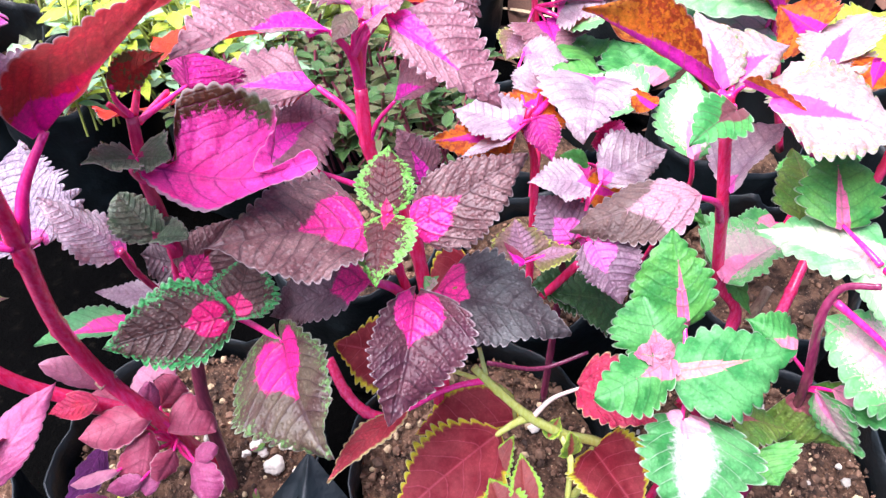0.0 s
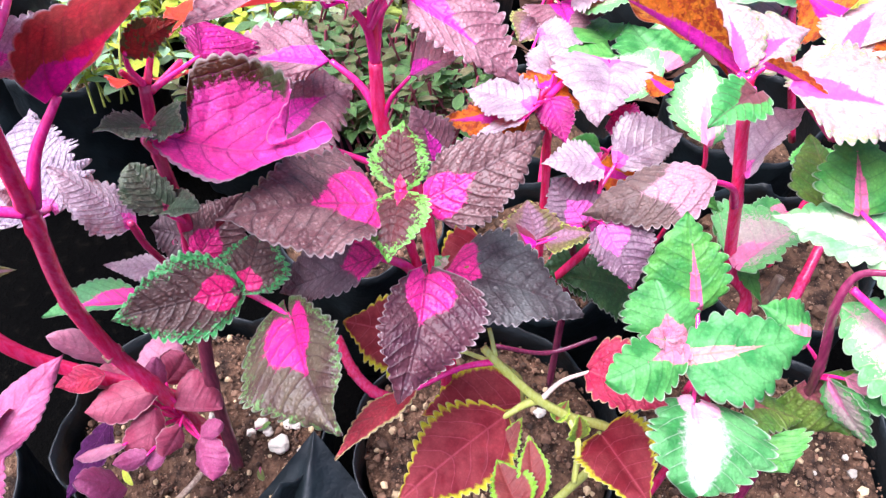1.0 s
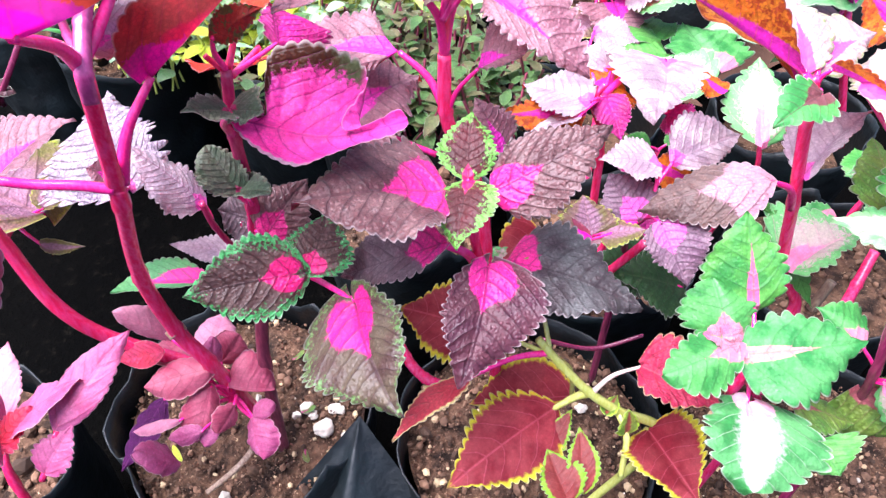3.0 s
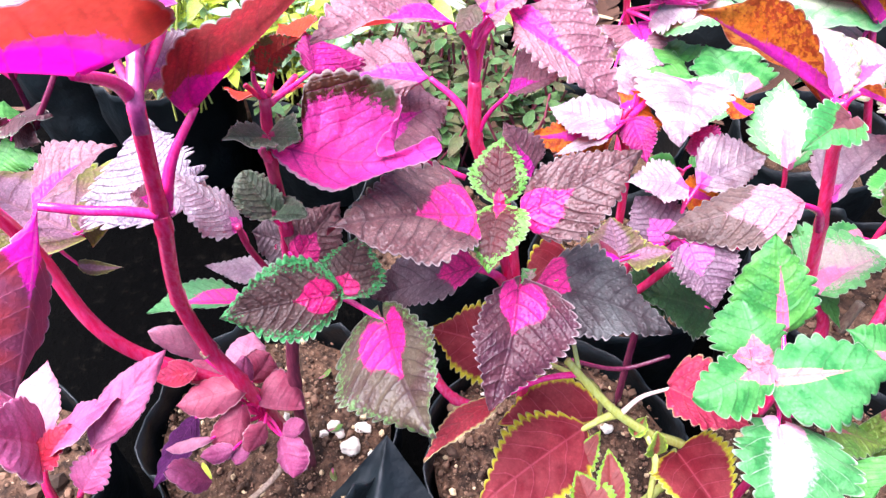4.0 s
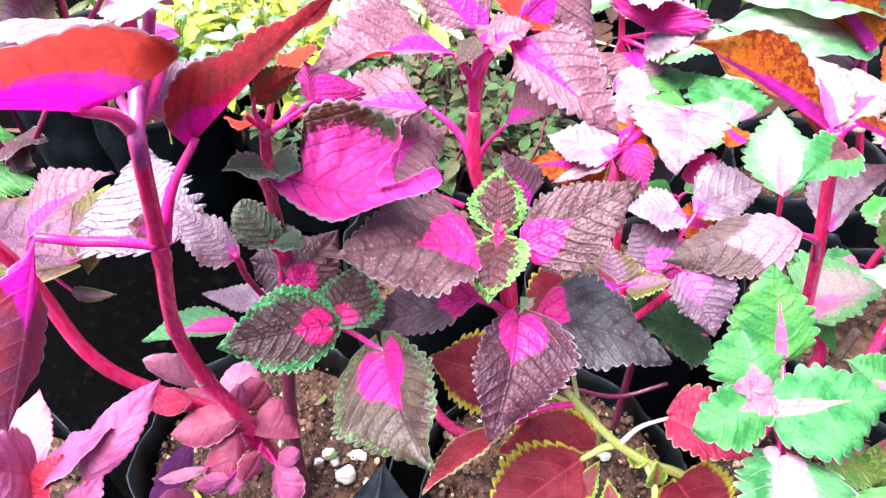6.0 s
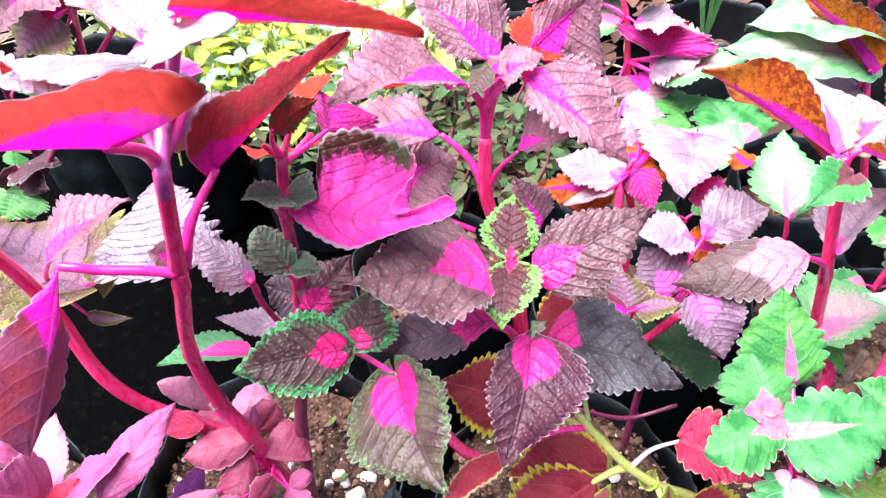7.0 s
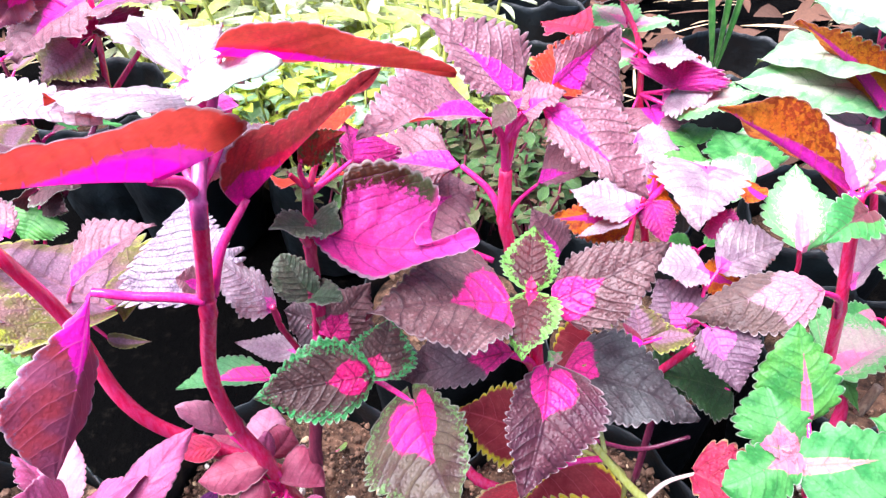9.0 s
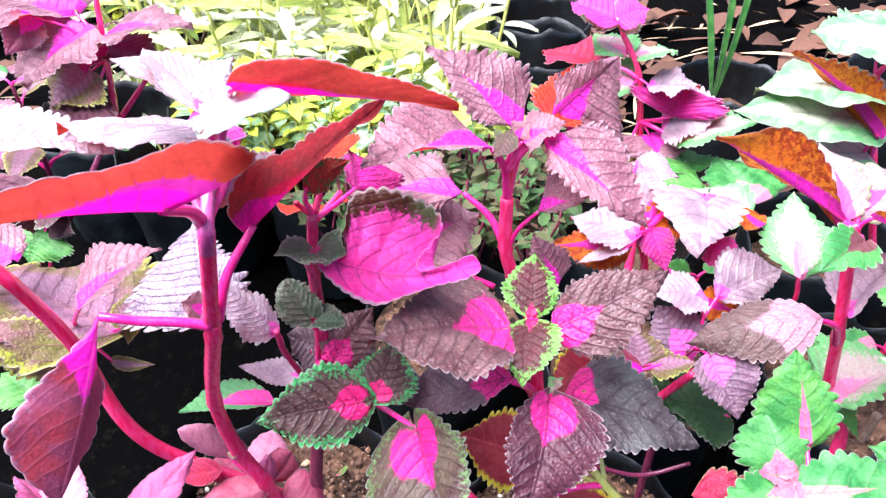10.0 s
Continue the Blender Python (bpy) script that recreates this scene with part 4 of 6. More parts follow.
leaf(crimson_stem_coleus, (-0.1510, 0.1878, 0.6173), (-0.1163, 0.1813, 0.6299), (-0.1382, 0.1938, 0.6254), 1, GLARE_PALE, far=(-0.1289, 0.1719, 0.6240), bend=.05, node=(-0.152, 0.191, 0.604), teeth=11, tooth=.06)
leaf(crimson_stem_coleus, (-0.1533, 0.1954, 0.6155), (-0.1505, 0.2216, 0.6218), (-0.1672, 0.2133, 0.6205), 1, GLARE_WHITE, far=(-0.1482, 0.2069, 0.6172), bend=.04, node=(-0.152, 0.191, 0.604), teeth=11)
leaf(crimson_stem_coleus, (-0.1544, 0.1867, 0.6165), (-0.1319, 0.1862, 0.6193), (-0.1473, 0.1960, 0.6199), 1, GLARE_WHITE, far=(-0.1406, 0.1770, 0.6191), bend=.06, node=(-0.152, 0.191, 0.604), teeth=11)
leaf(crimson_stem_coleus, (-0.1577, 0.2276, 0.5859), (-0.2294, 0.2163, 0.5909), (-0.2052, 0.2387, 0.5814), -1, GLARE_WHITE, far=(-0.1788, 0.1920, 0.5984), bend=.03, node=(-0.161, 0.188, 0.569), teeth=14)
leaf(crimson_stem_coleus, (-0.1703, 0.2110, 0.5613), (-0.1690, 0.2921, 0.5330), (-0.1765, 0.2433, 0.5621), 1, GLARE_WHITE, far=(-0.1761, 0.2564, 0.5346), node=(-0.161, 0.188, 0.569), bend=.04, teeth=14)
leaf(crimson_stem_coleus, (-0.2788, 0.2209, 0.5794), (-0.2051, 0.2124, 0.5837), (-0.2508, 0.2309, 0.5871), 1, GLARE_WHITE, far=(-0.2328, 0.1994, 0.5876), bend=.04, teeth=15)
drooping = leaf(crimson_stem_coleus, (-0.2205, 0.1824, 0.5145), (-0.2318, 0.1254, 0.4519), (-0.2478, 0.1361, 0.4945), -1, CRIMSON_TOP, far=(-0.2273, 0.1568, 0.4638), puff=0.3, tooth=0.1, lobe=-.05, teeth=11, bend=.04, belly=.58, neck=.85)
part("petiole", tube([(-0.1769, 0.1941, 0.5002), (-0.1886, 0.1905, 0.5051), (-0.2041, 0.1857, 0.5092), (-0.2134, 0.1828, 0.5130), (-0.2198, 0.1816, 0.5147)], 0.0024, 0.0019, STEM_HOT, origin(crimson_stem_coleus)), drooping)
leaf(crimson_stem_coleus, (-0.1583, 0.2215, 0.5397), (-0.1030, 0.2652, 0.5832), (-0.1560, 0.2132, 0.5711), -1, CRIMSON_DEEP, far=(-0.1484, 0.2651, 0.5454), bend=.02, node=(-0.175, 0.198, 0.500), teeth=15, tooth=.07, belly=.26, lobe=.06)
leaf(crimson_stem_coleus, (-0.1732, 0.2532, 0.4331), (-0.2040, 0.2544, 0.4713), (-0.1859, 0.2686, 0.4454), -1, GLARE_WHITE, far=(-0.1915, 0.2366, 0.4528), node=(-0.172, 0.252, 0.418), bend=.05, teeth=13)
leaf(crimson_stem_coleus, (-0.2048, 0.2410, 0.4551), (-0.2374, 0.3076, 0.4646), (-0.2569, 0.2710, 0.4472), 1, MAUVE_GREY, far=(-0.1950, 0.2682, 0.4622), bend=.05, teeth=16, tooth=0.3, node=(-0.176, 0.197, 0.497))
leaf(crimson_stem_coleus, (-0.194, 0.218, 0.484), (-0.201, 0.215, 0.492), (-0.195, 0.208, 0.486), 1, MAUVE, fold=0.3)
stem(crimson_stem_coleus, [(-0.1716, 0.2482, 0.4380), (-0.1704, 0.2507, 0.4171), (-0.1643, 0.2578, 0.3836)], 0.0018, 0.0018, STEM_MID)
leaf(crimson_stem_coleus, (-0.1937, 0.2257, 0.3016), (-0.2404, 0.2143, 0.2903), (-0.2183, 0.2321, 0.3011), -1, ROSE, far=(-0.2163, 0.2071, 0.2889), bend=.06, oval=1, teeth=6, tooth=0.10, curl=0.32, node=(-0.191, 0.233, 0.251))
leaf(crimson_stem_coleus, (-0.1967, 0.2191, 0.2871), (-0.2047, 0.1914, 0.2593), (-0.2168, 0.2015, 0.2756), -1, ROSE, far=(-0.1919, 0.2081, 0.2716), bend=.06, oval=1, teeth=6, tooth=0.10, curl=0.32, node=(-0.191, 0.233, 0.251))
leaf(crimson_stem_coleus, (-0.1886, 0.2269, 0.2753), (-0.1575, 0.2298, 0.2704), (-0.1749, 0.2459, 0.2932), 1, ROSE, far=(-0.1744, 0.2266, 0.2681), bend=.06, oval=1, teeth=6, tooth=0.10, curl=0.32, node=(-0.191, 0.233, 0.251))
leaf(crimson_stem_coleus, (-0.1715, 0.2127, 0.2607), (-0.1603, 0.1886, 0.2462), (-0.1501, 0.2017, 0.2607), 1, PINK, far=(-0.1758, 0.2012, 0.2487), bend=.06, oval=1, teeth=6, tooth=0.10, curl=0.32, node=(-0.191, 0.233, 0.251))
leaf(crimson_stem_coleus, (-0.2087, 0.2487, 0.2754), (-0.2147, 0.2966, 0.2653), (-0.1993, 0.2773, 0.2674), -1, PINK_PALE, far=(-0.2264, 0.2710, 0.2752), bend=.05, oval=1, teeth=6, tooth=0.10, curl=0.32, node=(-0.191, 0.233, 0.251))
leaf(crimson_stem_coleus, (-0.2208, 0.2376, 0.3148), (-0.2445, 0.2308, 0.3527), (-0.2292, 0.2453, 0.3384), -1, PINK_PALE, far=(-0.2371, 0.2286, 0.3332), bend=.05, oval=1, teeth=6, tooth=0.10, curl=0.32, node=(-0.191, 0.233, 0.251))
leaf(crimson_stem_coleus, (-0.1805, 0.2125, 0.2764), (-0.1888, 0.1942, 0.2699), (-0.1893, 0.2002, 0.2824), -1, ROSE, far=(-0.1789, 0.2050, 0.2647), bend=.06, oval=1, teeth=6, tooth=0.10, curl=0.32, node=(-0.191, 0.233, 0.251))
leaf(crimson_stem_coleus, (-0.1721, 0.2125, 0.2595), (-0.1560, 0.2198, 0.2688), (-0.1673, 0.2240, 0.2674), 1, PINK, far=(-0.1600, 0.2125, 0.2638), bend=.06, oval=1, teeth=6, tooth=0.10, curl=0.32, node=(-0.191, 0.233, 0.251))
leaf(crimson_stem_coleus, (-0.2158, 0.1992, 0.2753), (-0.2499, 0.1948, 0.2628), (-0.2332, 0.2016, 0.2687), -1, PINK_PALE, far=(-0.2320, 0.1911, 0.2673), bend=.05, oval=1, teeth=6, tooth=0.10, curl=0.32, node=(-0.191, 0.233, 0.251))
leaf(crimson_stem_coleus, (-0.1994, 0.1939, 0.2712), (-0.2225, 0.1901, 0.2659), (-0.2106, 0.1963, 0.2737), -1, PINK, far=(-0.2096, 0.1869, 0.2628), bend=.05, oval=1, teeth=6, tooth=0.10, curl=0.32, node=(-0.191, 0.233, 0.251))
leaf(crimson_stem_coleus, (-0.220, 0.233, 0.288), (-0.244, 0.257, 0.283), (-0.221, 0.257, 0.280), -1, ROSE, fold=0.35, bend=0.06, oval=1, other=0.8, teeth=6, tooth=0.10, curl=0.32, node=(-0.191, 0.233, 0.251))
leaf(crimson_stem_coleus, (-0.199, 0.246, 0.277), (-0.190, 0.267, 0.282), (-0.185, 0.253, 0.267), -1, ROSE, fold=0.35, bend=0.06, oval=1, other=0.8, teeth=6, tooth=0.10, curl=0.32, node=(-0.191, 0.233, 0.251))
leaf(crimson_stem_coleus, (-0.199, 0.227, 0.285), (-0.198, 0.248, 0.306), (-0.193, 0.238, 0.289), -1, PINK, fold=0.3, oval=1, teeth=6, tooth=0.10, curl=0.32, node=(-0.191, 0.233, 0.251))
leaf(crimson_stem_coleus, (-0.219, 0.184, 0.240), (-0.237, 0.177, 0.274), (-0.224, 0.169, 0.261), 1, PINK, oval=1, fold=0.3, teeth=6, tooth=0.10, curl=0.32)
leaf(crimson_stem_coleus, (-0.198, 0.189, 0.260), (-0.196, 0.202, 0.268), (-0.190, 0.196, 0.265), -1, PINK, oval=1, fold=0.3, teeth=6, tooth=0.10, curl=0.32)
stem(crimson_stem_coleus, [(-0.179, 0.226, 0.223), (-0.178, 0.209, 0.220), (-0.188, 0.193, 0.216), (-0.208, 0.179, 0.204)], 0.0028, 0.0020, STEM_DRY)
leaf(crimson_stem_coleus, (-0.2274, 0.2316, 0.3093), (-0.2578, 0.2241, 0.3047), (-0.2397, 0.2220, 0.3017), 1, REDDISH, far=(-0.2447, 0.2349, 0.3133), teeth=12, bend=.05, tooth=.03)
leaf(crimson_stem_coleus, (-0.2426, 0.2270, 0.2509), (-0.2647, 0.1801, 0.2276), (-0.2620, 0.2041, 0.2402), -1, PURPLE, far=(-0.2420, 0.2035, 0.2384), teeth=5, node=(-0.191, 0.233, 0.251), bend=.05)

pink_coleus = plant((-0.285, 0.122, 0.170), "small pink coleus with a whorl of pale leaves")
stem(pink_coleus, [(-0.285, 0.122, 0.165), (-0.285, 0.138, 0.309), (-0.288, 0.159, 0.333)], 0.0030, 0.0020, STEM)
stem(pink_coleus, [(-0.264, 0.137, 0.316), (-0.252, 0.155, 0.343)], 0.0020, 0.0015, STEM)
leaf(pink_coleus, (-0.2519, 0.1569, 0.3446), (-0.2212, 0.2106, 0.3676), (-0.2273, 0.1780, 0.3505), -1, PINK, far=(-0.2505, 0.1866, 0.3595), bend=.04, teeth=12, tooth=0.08)
leaf(pink_coleus, (-0.2942, 0.1656, 0.3307), (-0.3073, 0.2108, 0.3443), (-0.2898, 0.1888, 0.3375), -1, PINK_PALE, far=(-0.3203, 0.1870, 0.3378), bend=.06, teeth=12, tooth=0.08, node=(-0.288, 0.159, 0.333))
leaf(pink_coleus, (-0.2825, 0.1575, 0.3386), (-0.2410, 0.1790, 0.3609), (-0.2537, 0.1559, 0.3574), -1, PINK, far=(-0.2746, 0.1779, 0.3439), bend=.05, teeth=12, tooth=0.08, node=(-0.288, 0.159, 0.333))
leaf(pink_coleus, (-0.288, 0.158, 0.337), (-0.296, 0.136, 0.390), (-0.282, 0.129, 0.362), 1, PINK, fold=0.2, bend=0.1, teeth=9, tooth=0.08, node=(-0.288, 0.159, 0.333))
leaf(pink_coleus, (-0.300, 0.166, 0.329), (-0.337, 0.192, 0.347), (-0.312, 0.162, 0.351), 1, PINK, fold=0.2, bend=0.08, teeth=8, node=(-0.288, 0.159, 0.333))
leaf(pink_coleus, (-0.2830, 0.1427, 0.3408), (-0.2688, 0.1657, 0.3510), (-0.2656, 0.1461, 0.3479), -1, REDDISH, far=(-0.2892, 0.1574, 0.3419), teeth=8, node=(-0.288, 0.159, 0.333), bend=.05)
leaf(pink_coleus, (-0.257, 0.137, 0.328), (-0.244, 0.160, 0.344), (-0.242, 0.147, 0.335), -1, PINK, fold=0.3, teeth=8)

olive_coleus = plant((-0.470, 0.316, 0.170), "olive and lilac coleus with yellow leaf edges")
stem(olive_coleus, [(-0.470, 0.316, 0.165), (-0.362, 0.289, 0.325), (-0.327, 0.286, 0.371)], 0.0030, 0.0020, STEM)
leaf(olive_coleus, (-0.296, 0.278, 0.389), (-0.397, 0.303, 0.413), (-0.363, 0.335, 0.400), -1, OLIVE, fold=0.25, bend=0.06, node=(-0.327, 0.286, 0.371))
leaf(olive_coleus, (-0.2974, 0.2594, 0.4348), (-0.2546, 0.2924, 0.4564), (-0.2966, 0.2942, 0.4490), 1, MAUVE, far=(-0.2655, 0.2697, 0.4512), node=(-0.327, 0.286, 0.371), bend=.05)
leaf(olive_coleus, (-0.292, 0.277, 0.396), (-0.289, 0.302, 0.409), (-0.280, 0.284, 0.401), -1, OLIVE, fold=0.2, node=(-0.327, 0.286, 0.371))
leaf(olive_coleus, (-0.317, 0.246, 0.395), (-0.365, 0.245, 0.428), (-0.336, 0.228, 0.404), 1, OLIVE, fold=0.3, bend=0.08, node=(-0.327, 0.286, 0.371))
leaf(olive_coleus, (-0.332, 0.258, 0.401), (-0.381, 0.263, 0.420), (-0.366, 0.280, 0.406), -1, CRIMSON_TOP, fold=0.3, node=(-0.327, 0.286, 0.371))
leaf(olive_coleus, (-0.349, 0.281, 0.448), (-0.392, 0.302, 0.449), (-0.353, 0.304, 0.456), -1, MAUVE, fold=0.3)
leaf(olive_coleus, (-0.351, 0.246, 0.356), (-0.380, 0.258, 0.361), (-0.372, 0.237, 0.359), 1, GREEN, fold=0.3, node=(-0.327, 0.286, 0.371))
leaf(olive_coleus, (-0.307, 0.274, 0.363), (-0.273, 0.270, 0.369), (-0.288, 0.269, 0.363), -1, OLIVE, fold=0.3, node=(-0.327, 0.286, 0.371))

green_coleus = plant((0.135, 0.195, 0.170), "bright green scalloped coleus with pink and cream centres")
stem(green_coleus, [(0.135, 0.195, 0.165), (0.154, 0.208, 0.311), (0.142, 0.210, 0.351), (0.133, 0.213, 0.383)], 0.0030, 0.0020, STEM)
leaf(green_coleus, (0.1216, 0.2170, 0.3815), (0.1141, 0.2494, 0.3978), (0.0927, 0.2284, 0.3914), 1, GREEN_PINK, far=(0.1401, 0.2331, 0.3844), oval=1, bend=.06, teeth=8, tooth=0.24, lobe=0.14, node=(0.135, 0.212, 0.375))
leaf(green_coleus, (0.1248, 0.2126, 0.3875), (0.0792, 0.1859, 0.3927), (0.1061, 0.1815, 0.3838), 1, GREEN_PINK, far=(0.0980, 0.2117, 0.3936), oval=1, bend=.06, teeth=8, tooth=0.22, lobe=0.14, node=(0.135, 0.212, 0.375))
leaf(green_coleus, (0.114, 0.212, 0.392), (0.103, 0.211, 0.396), (0.109, 0.217, 0.396), -1, BUD_PINK, fold=0.5, teeth=5)
leaf(green_coleus, (0.114, 0.211, 0.391), (0.123, 0.204, 0.386), (0.114, 0.203, 0.387), -1, BUD_PINK, fold=0.5, teeth=5)
leaf(green_coleus, (0.115, 0.214, 0.392), (0.124, 0.216, 0.395), (0.118, 0.219, 0.395), 1, BUD_PINK, fold=0.5, teeth=5)
leaf(green_coleus, (0.1386, 0.2373, 0.3870), (0.1313, 0.2776, 0.4243), (0.1538, 0.2507, 0.4036), -1, GREEN_STRIPE, far=(0.1081, 0.2516, 0.3980), bend=.03, teeth=9, tooth=0.2, node=(0.135, 0.212, 0.375))
leaf(green_coleus, (0.1273, 0.2069, 0.3850), (0.2017, 0.2250, 0.3787), (0.1542, 0.1860, 0.3708), -1, GREEN_LIGHT, far=(0.1596, 0.2354, 0.3877), bend=.05, teeth=10, tooth=0.22, node=(0.135, 0.212, 0.378))
leaf(green_coleus, (0.1312, 0.1881, 0.3672), (0.1234, 0.1371, 0.3662), (0.1714, 0.1681, 0.3565), 1, GREEN_WHITE, far=(0.1008, 0.1599, 0.3755), oval=1, bend=.08, teeth=9, tooth=0.22, lobe=0.12, node=(0.143, 0.213, 0.349))
leaf(green_coleus, (0.1777, 0.2117, 0.3274), (0.2131, 0.2045, 0.3196), (0.2035, 0.2245, 0.3128), 1, GREEN_OLIVE, far=(0.1856, 0.1910, 0.3287), teeth=8, node=(0.145, 0.211, 0.340), bend=.05)
leaf(green_coleus, (0.2030, 0.2265, 0.3706), (0.1762, 0.2437, 0.3833), (0.2019, 0.2514, 0.3785), -1, GREEN_PINK, far=(0.1821, 0.2269, 0.3802), teeth=8, node=(0.217, 0.218, 0.347), bend=.05)
leaf(green_coleus, (0.187, 0.190, 0.323), (0.194, 0.170, 0.322), (0.173, 0.174, 0.320), -1, GREEN, fold=0.3, teeth=7)

cream_coleus = plant((0.215, 0.195, 0.170), "green and cream coleus on a dark magenta stem")
stem(cream_coleus, [(0.1958, 0.1841, 0.1554), (0.2177, 0.2157, 0.2949), (0.2102, 0.2160, 0.3618), (0.2027, 0.2237, 0.4064), (0.2080, 0.2301, 0.4274), (0.2207, 0.2223, 0.4389)], 0.0032, 0.0018, STEM_DARK)
leaf(cream_coleus, (0.2561, 0.1988, 0.3796), (0.2094, 0.2330, 0.3999), (0.2094, 0.2051, 0.3910), 1, CREAM, far=(0.2442, 0.2354, 0.3988), teeth=9, node=(0.211, 0.231, 0.415), bend=.06)
leaf(cream_coleus, (0.2150, 0.2098, 0.3579), (0.2361, 0.1776, 0.3407), (0.2246, 0.1890, 0.3675), 1, CREAM, far=(0.2213, 0.2004, 0.3374), teeth=9, node=(0.216, 0.220, 0.337), bend=.05)
leaf(cream_coleus, (0.2225, 0.2068, 0.3648), (0.2655, 0.1894, 0.3645), (0.2299, 0.1814, 0.3680), -1, GREEN_PINK, far=(0.2458, 0.2100, 0.3608), teeth=9, node=(0.217, 0.221, 0.341), bend=.05)
leaf(cream_coleus, (0.215, 0.220, 0.337), (0.239, 0.195, 0.321), (0.216, 0.202, 0.307), -1, GREEN_OLIVE, fold=0.2, teeth=9)
leaf(cream_coleus, (0.2389, 0.2471, 0.4304), (0.1809, 0.2809, 0.4186), (0.2163, 0.2902, 0.4231), -1, GREEN_CREAM, far=(0.2057, 0.2431, 0.4257), bend=.05, teeth=10, node=(0.224, 0.228, 0.444))
leaf(cream_coleus, (0.2199, 0.2685, 0.4361), (0.2258, 0.3174, 0.4551), (0.2481, 0.2843, 0.4414), -1, GREEN_STRIPE, far=(0.2015, 0.2888, 0.4390), teeth=8, tooth=0.2, node=(0.227, 0.237, 0.438), bend=.05)
leaf(cream_coleus, (0.2249, 0.2938, 0.4128), (0.2170, 0.3395, 0.4313), (0.1998, 0.3154, 0.4249), 1, GREEN_OLIVE, far=(0.2278, 0.3239, 0.4255), teeth=8, bend=.05)
leaf(cream_coleus, (0.227, 0.246, 0.433), (0.236, 0.209, 0.412), (0.223, 0.227, 0.419), -1, GREEN_CREAM, fold=0.3, teeth=8)

yellow_edged_coleus = plant((0.075, 0.205, 0.170), "dark red coleus with scalloped yellow leaf edges on a lime stem")
stem(yellow_edged_coleus, [(0.075, 0.205, 0.165), (0.110, 0.214, 0.269), (0.073, 0.209, 0.310), (0.052, 0.209, 0.331), (0.032, 0.214, 0.353), (0.018, 0.220, 0.368)], 0.0033, 0.0024, STEM_LIME)
stem(yellow_edged_coleus, [(0.073, 0.209, 0.310), (0.079, 0.195, 0.302), (0.078, 0.179, 0.280)], 0.0020, 0.0018, STEM_LIME)
stem(yellow_edged_coleus, [(0.025, 0.218, 0.363), (0.021, 0.230, 0.374)], 0.0016, 0.0014, STEM_LIME)
leaf(yellow_edged_coleus, (0.0327, 0.2050, 0.3149), (-0.0302, 0.1519, 0.3090), (-0.0154, 0.1936, 0.3208), -1, RED_YELLOW, far=(0.0272, 0.1667, 0.3041), bend=.05, teeth=16, node=(0.052, 0.209, 0.330), tooth=.2)
leaf(yellow_edged_coleus, (0.0473, 0.2258, 0.2945), (-0.0198, 0.2247, 0.2774), (0.0154, 0.2532, 0.2994), -1, RED_YELLOW, far=(0.0176, 0.2193, 0.2898), bend=.05, teeth=15, node=(0.025, 0.217, 0.359), tooth=.2)
leaf(yellow_edged_coleus, (-0.0168, 0.2261, 0.3640), (-0.0639, 0.2328, 0.3737), (-0.0376, 0.2528, 0.3729), -1, RED_YELLOW, far=(-0.0402, 0.2059, 0.3610), teeth=13, node=(0.029, 0.215, 0.356), bend=.05, tooth=.2)
leaf(yellow_edged_coleus, (-0.0214, 0.1980, 0.3580), (-0.0599, 0.1530, 0.3639), (-0.0454, 0.1859, 0.3569), -1, RED_CREAM, far=(-0.0391, 0.1667, 0.3638), bend=.05, teeth=12, node=(0.025, 0.217, 0.359))
leaf(yellow_edged_coleus, (0.0973, 0.2080, 0.2876), (0.1199, 0.1580, 0.2963), (0.1189, 0.2040, 0.3174), 1, RED_YELLOW, far=(0.0816, 0.1789, 0.3020), bend=.05, teeth=16, node=(0.098, 0.213, 0.280))
leaf(yellow_edged_coleus, (0.0828, 0.2231, 0.3410), (0.1246, 0.1967, 0.3461), (0.0984, 0.2391, 0.3561), 1, CRIMSON_YELLOW, far=(0.0926, 0.1975, 0.3450), bend=.06, teeth=9, node=(0.054, 0.209, 0.330))
leaf(yellow_edged_coleus, (0.0490, 0.1548, 0.3115), (0.0459, 0.1874, 0.3273), (0.0387, 0.1682, 0.3210), 1, LIME_RIM, far=(0.0576, 0.1670, 0.3197), bend=.05, teeth=12)
leaf(yellow_edged_coleus, (0.0403, 0.1484, 0.3112), (0.0272, 0.1747, 0.3214), (0.0236, 0.1577, 0.3197), 1, LIME_RIM, far=(0.0470, 0.1651, 0.3207), bend=.05, teeth=12)
leaf(yellow_edged_coleus, (0.0269, 0.1749, 0.3002), (0.0436, 0.2038, 0.3179), (0.0411, 0.1857, 0.3097), -1, LIME_RIM, far=(0.0292, 0.1954, 0.3105), bend=.05, teeth=12)
leaf(yellow_edged_coleus, (0.065, 0.204, 0.314), (0.074, 0.219, 0.312), (0.065, 0.214, 0.313), 1, GREEN_YELLOW, fold=0.3, teeth=5)
leaf(yellow_edged_coleus, (0.078, 0.196, 0.305), (0.078, 0.205, 0.320), (0.085, 0.203, 0.311), -1, GREEN_YELLOW, fold=0.3, teeth=5)
leaf(yellow_edged_coleus, (0.012, 0.266, 0.412), (-0.010, 0.255, 0.390), (-0.006, 0.277, 0.395), -1, RED_YELLOW, fold=0.3, teeth=8)
leaf(yellow_edged_coleus, (0.010, 0.244, 0.387), (-0.011, 0.263, 0.399), (0.002, 0.263, 0.400), -1, CREAM, fold=0.3, teeth=8)
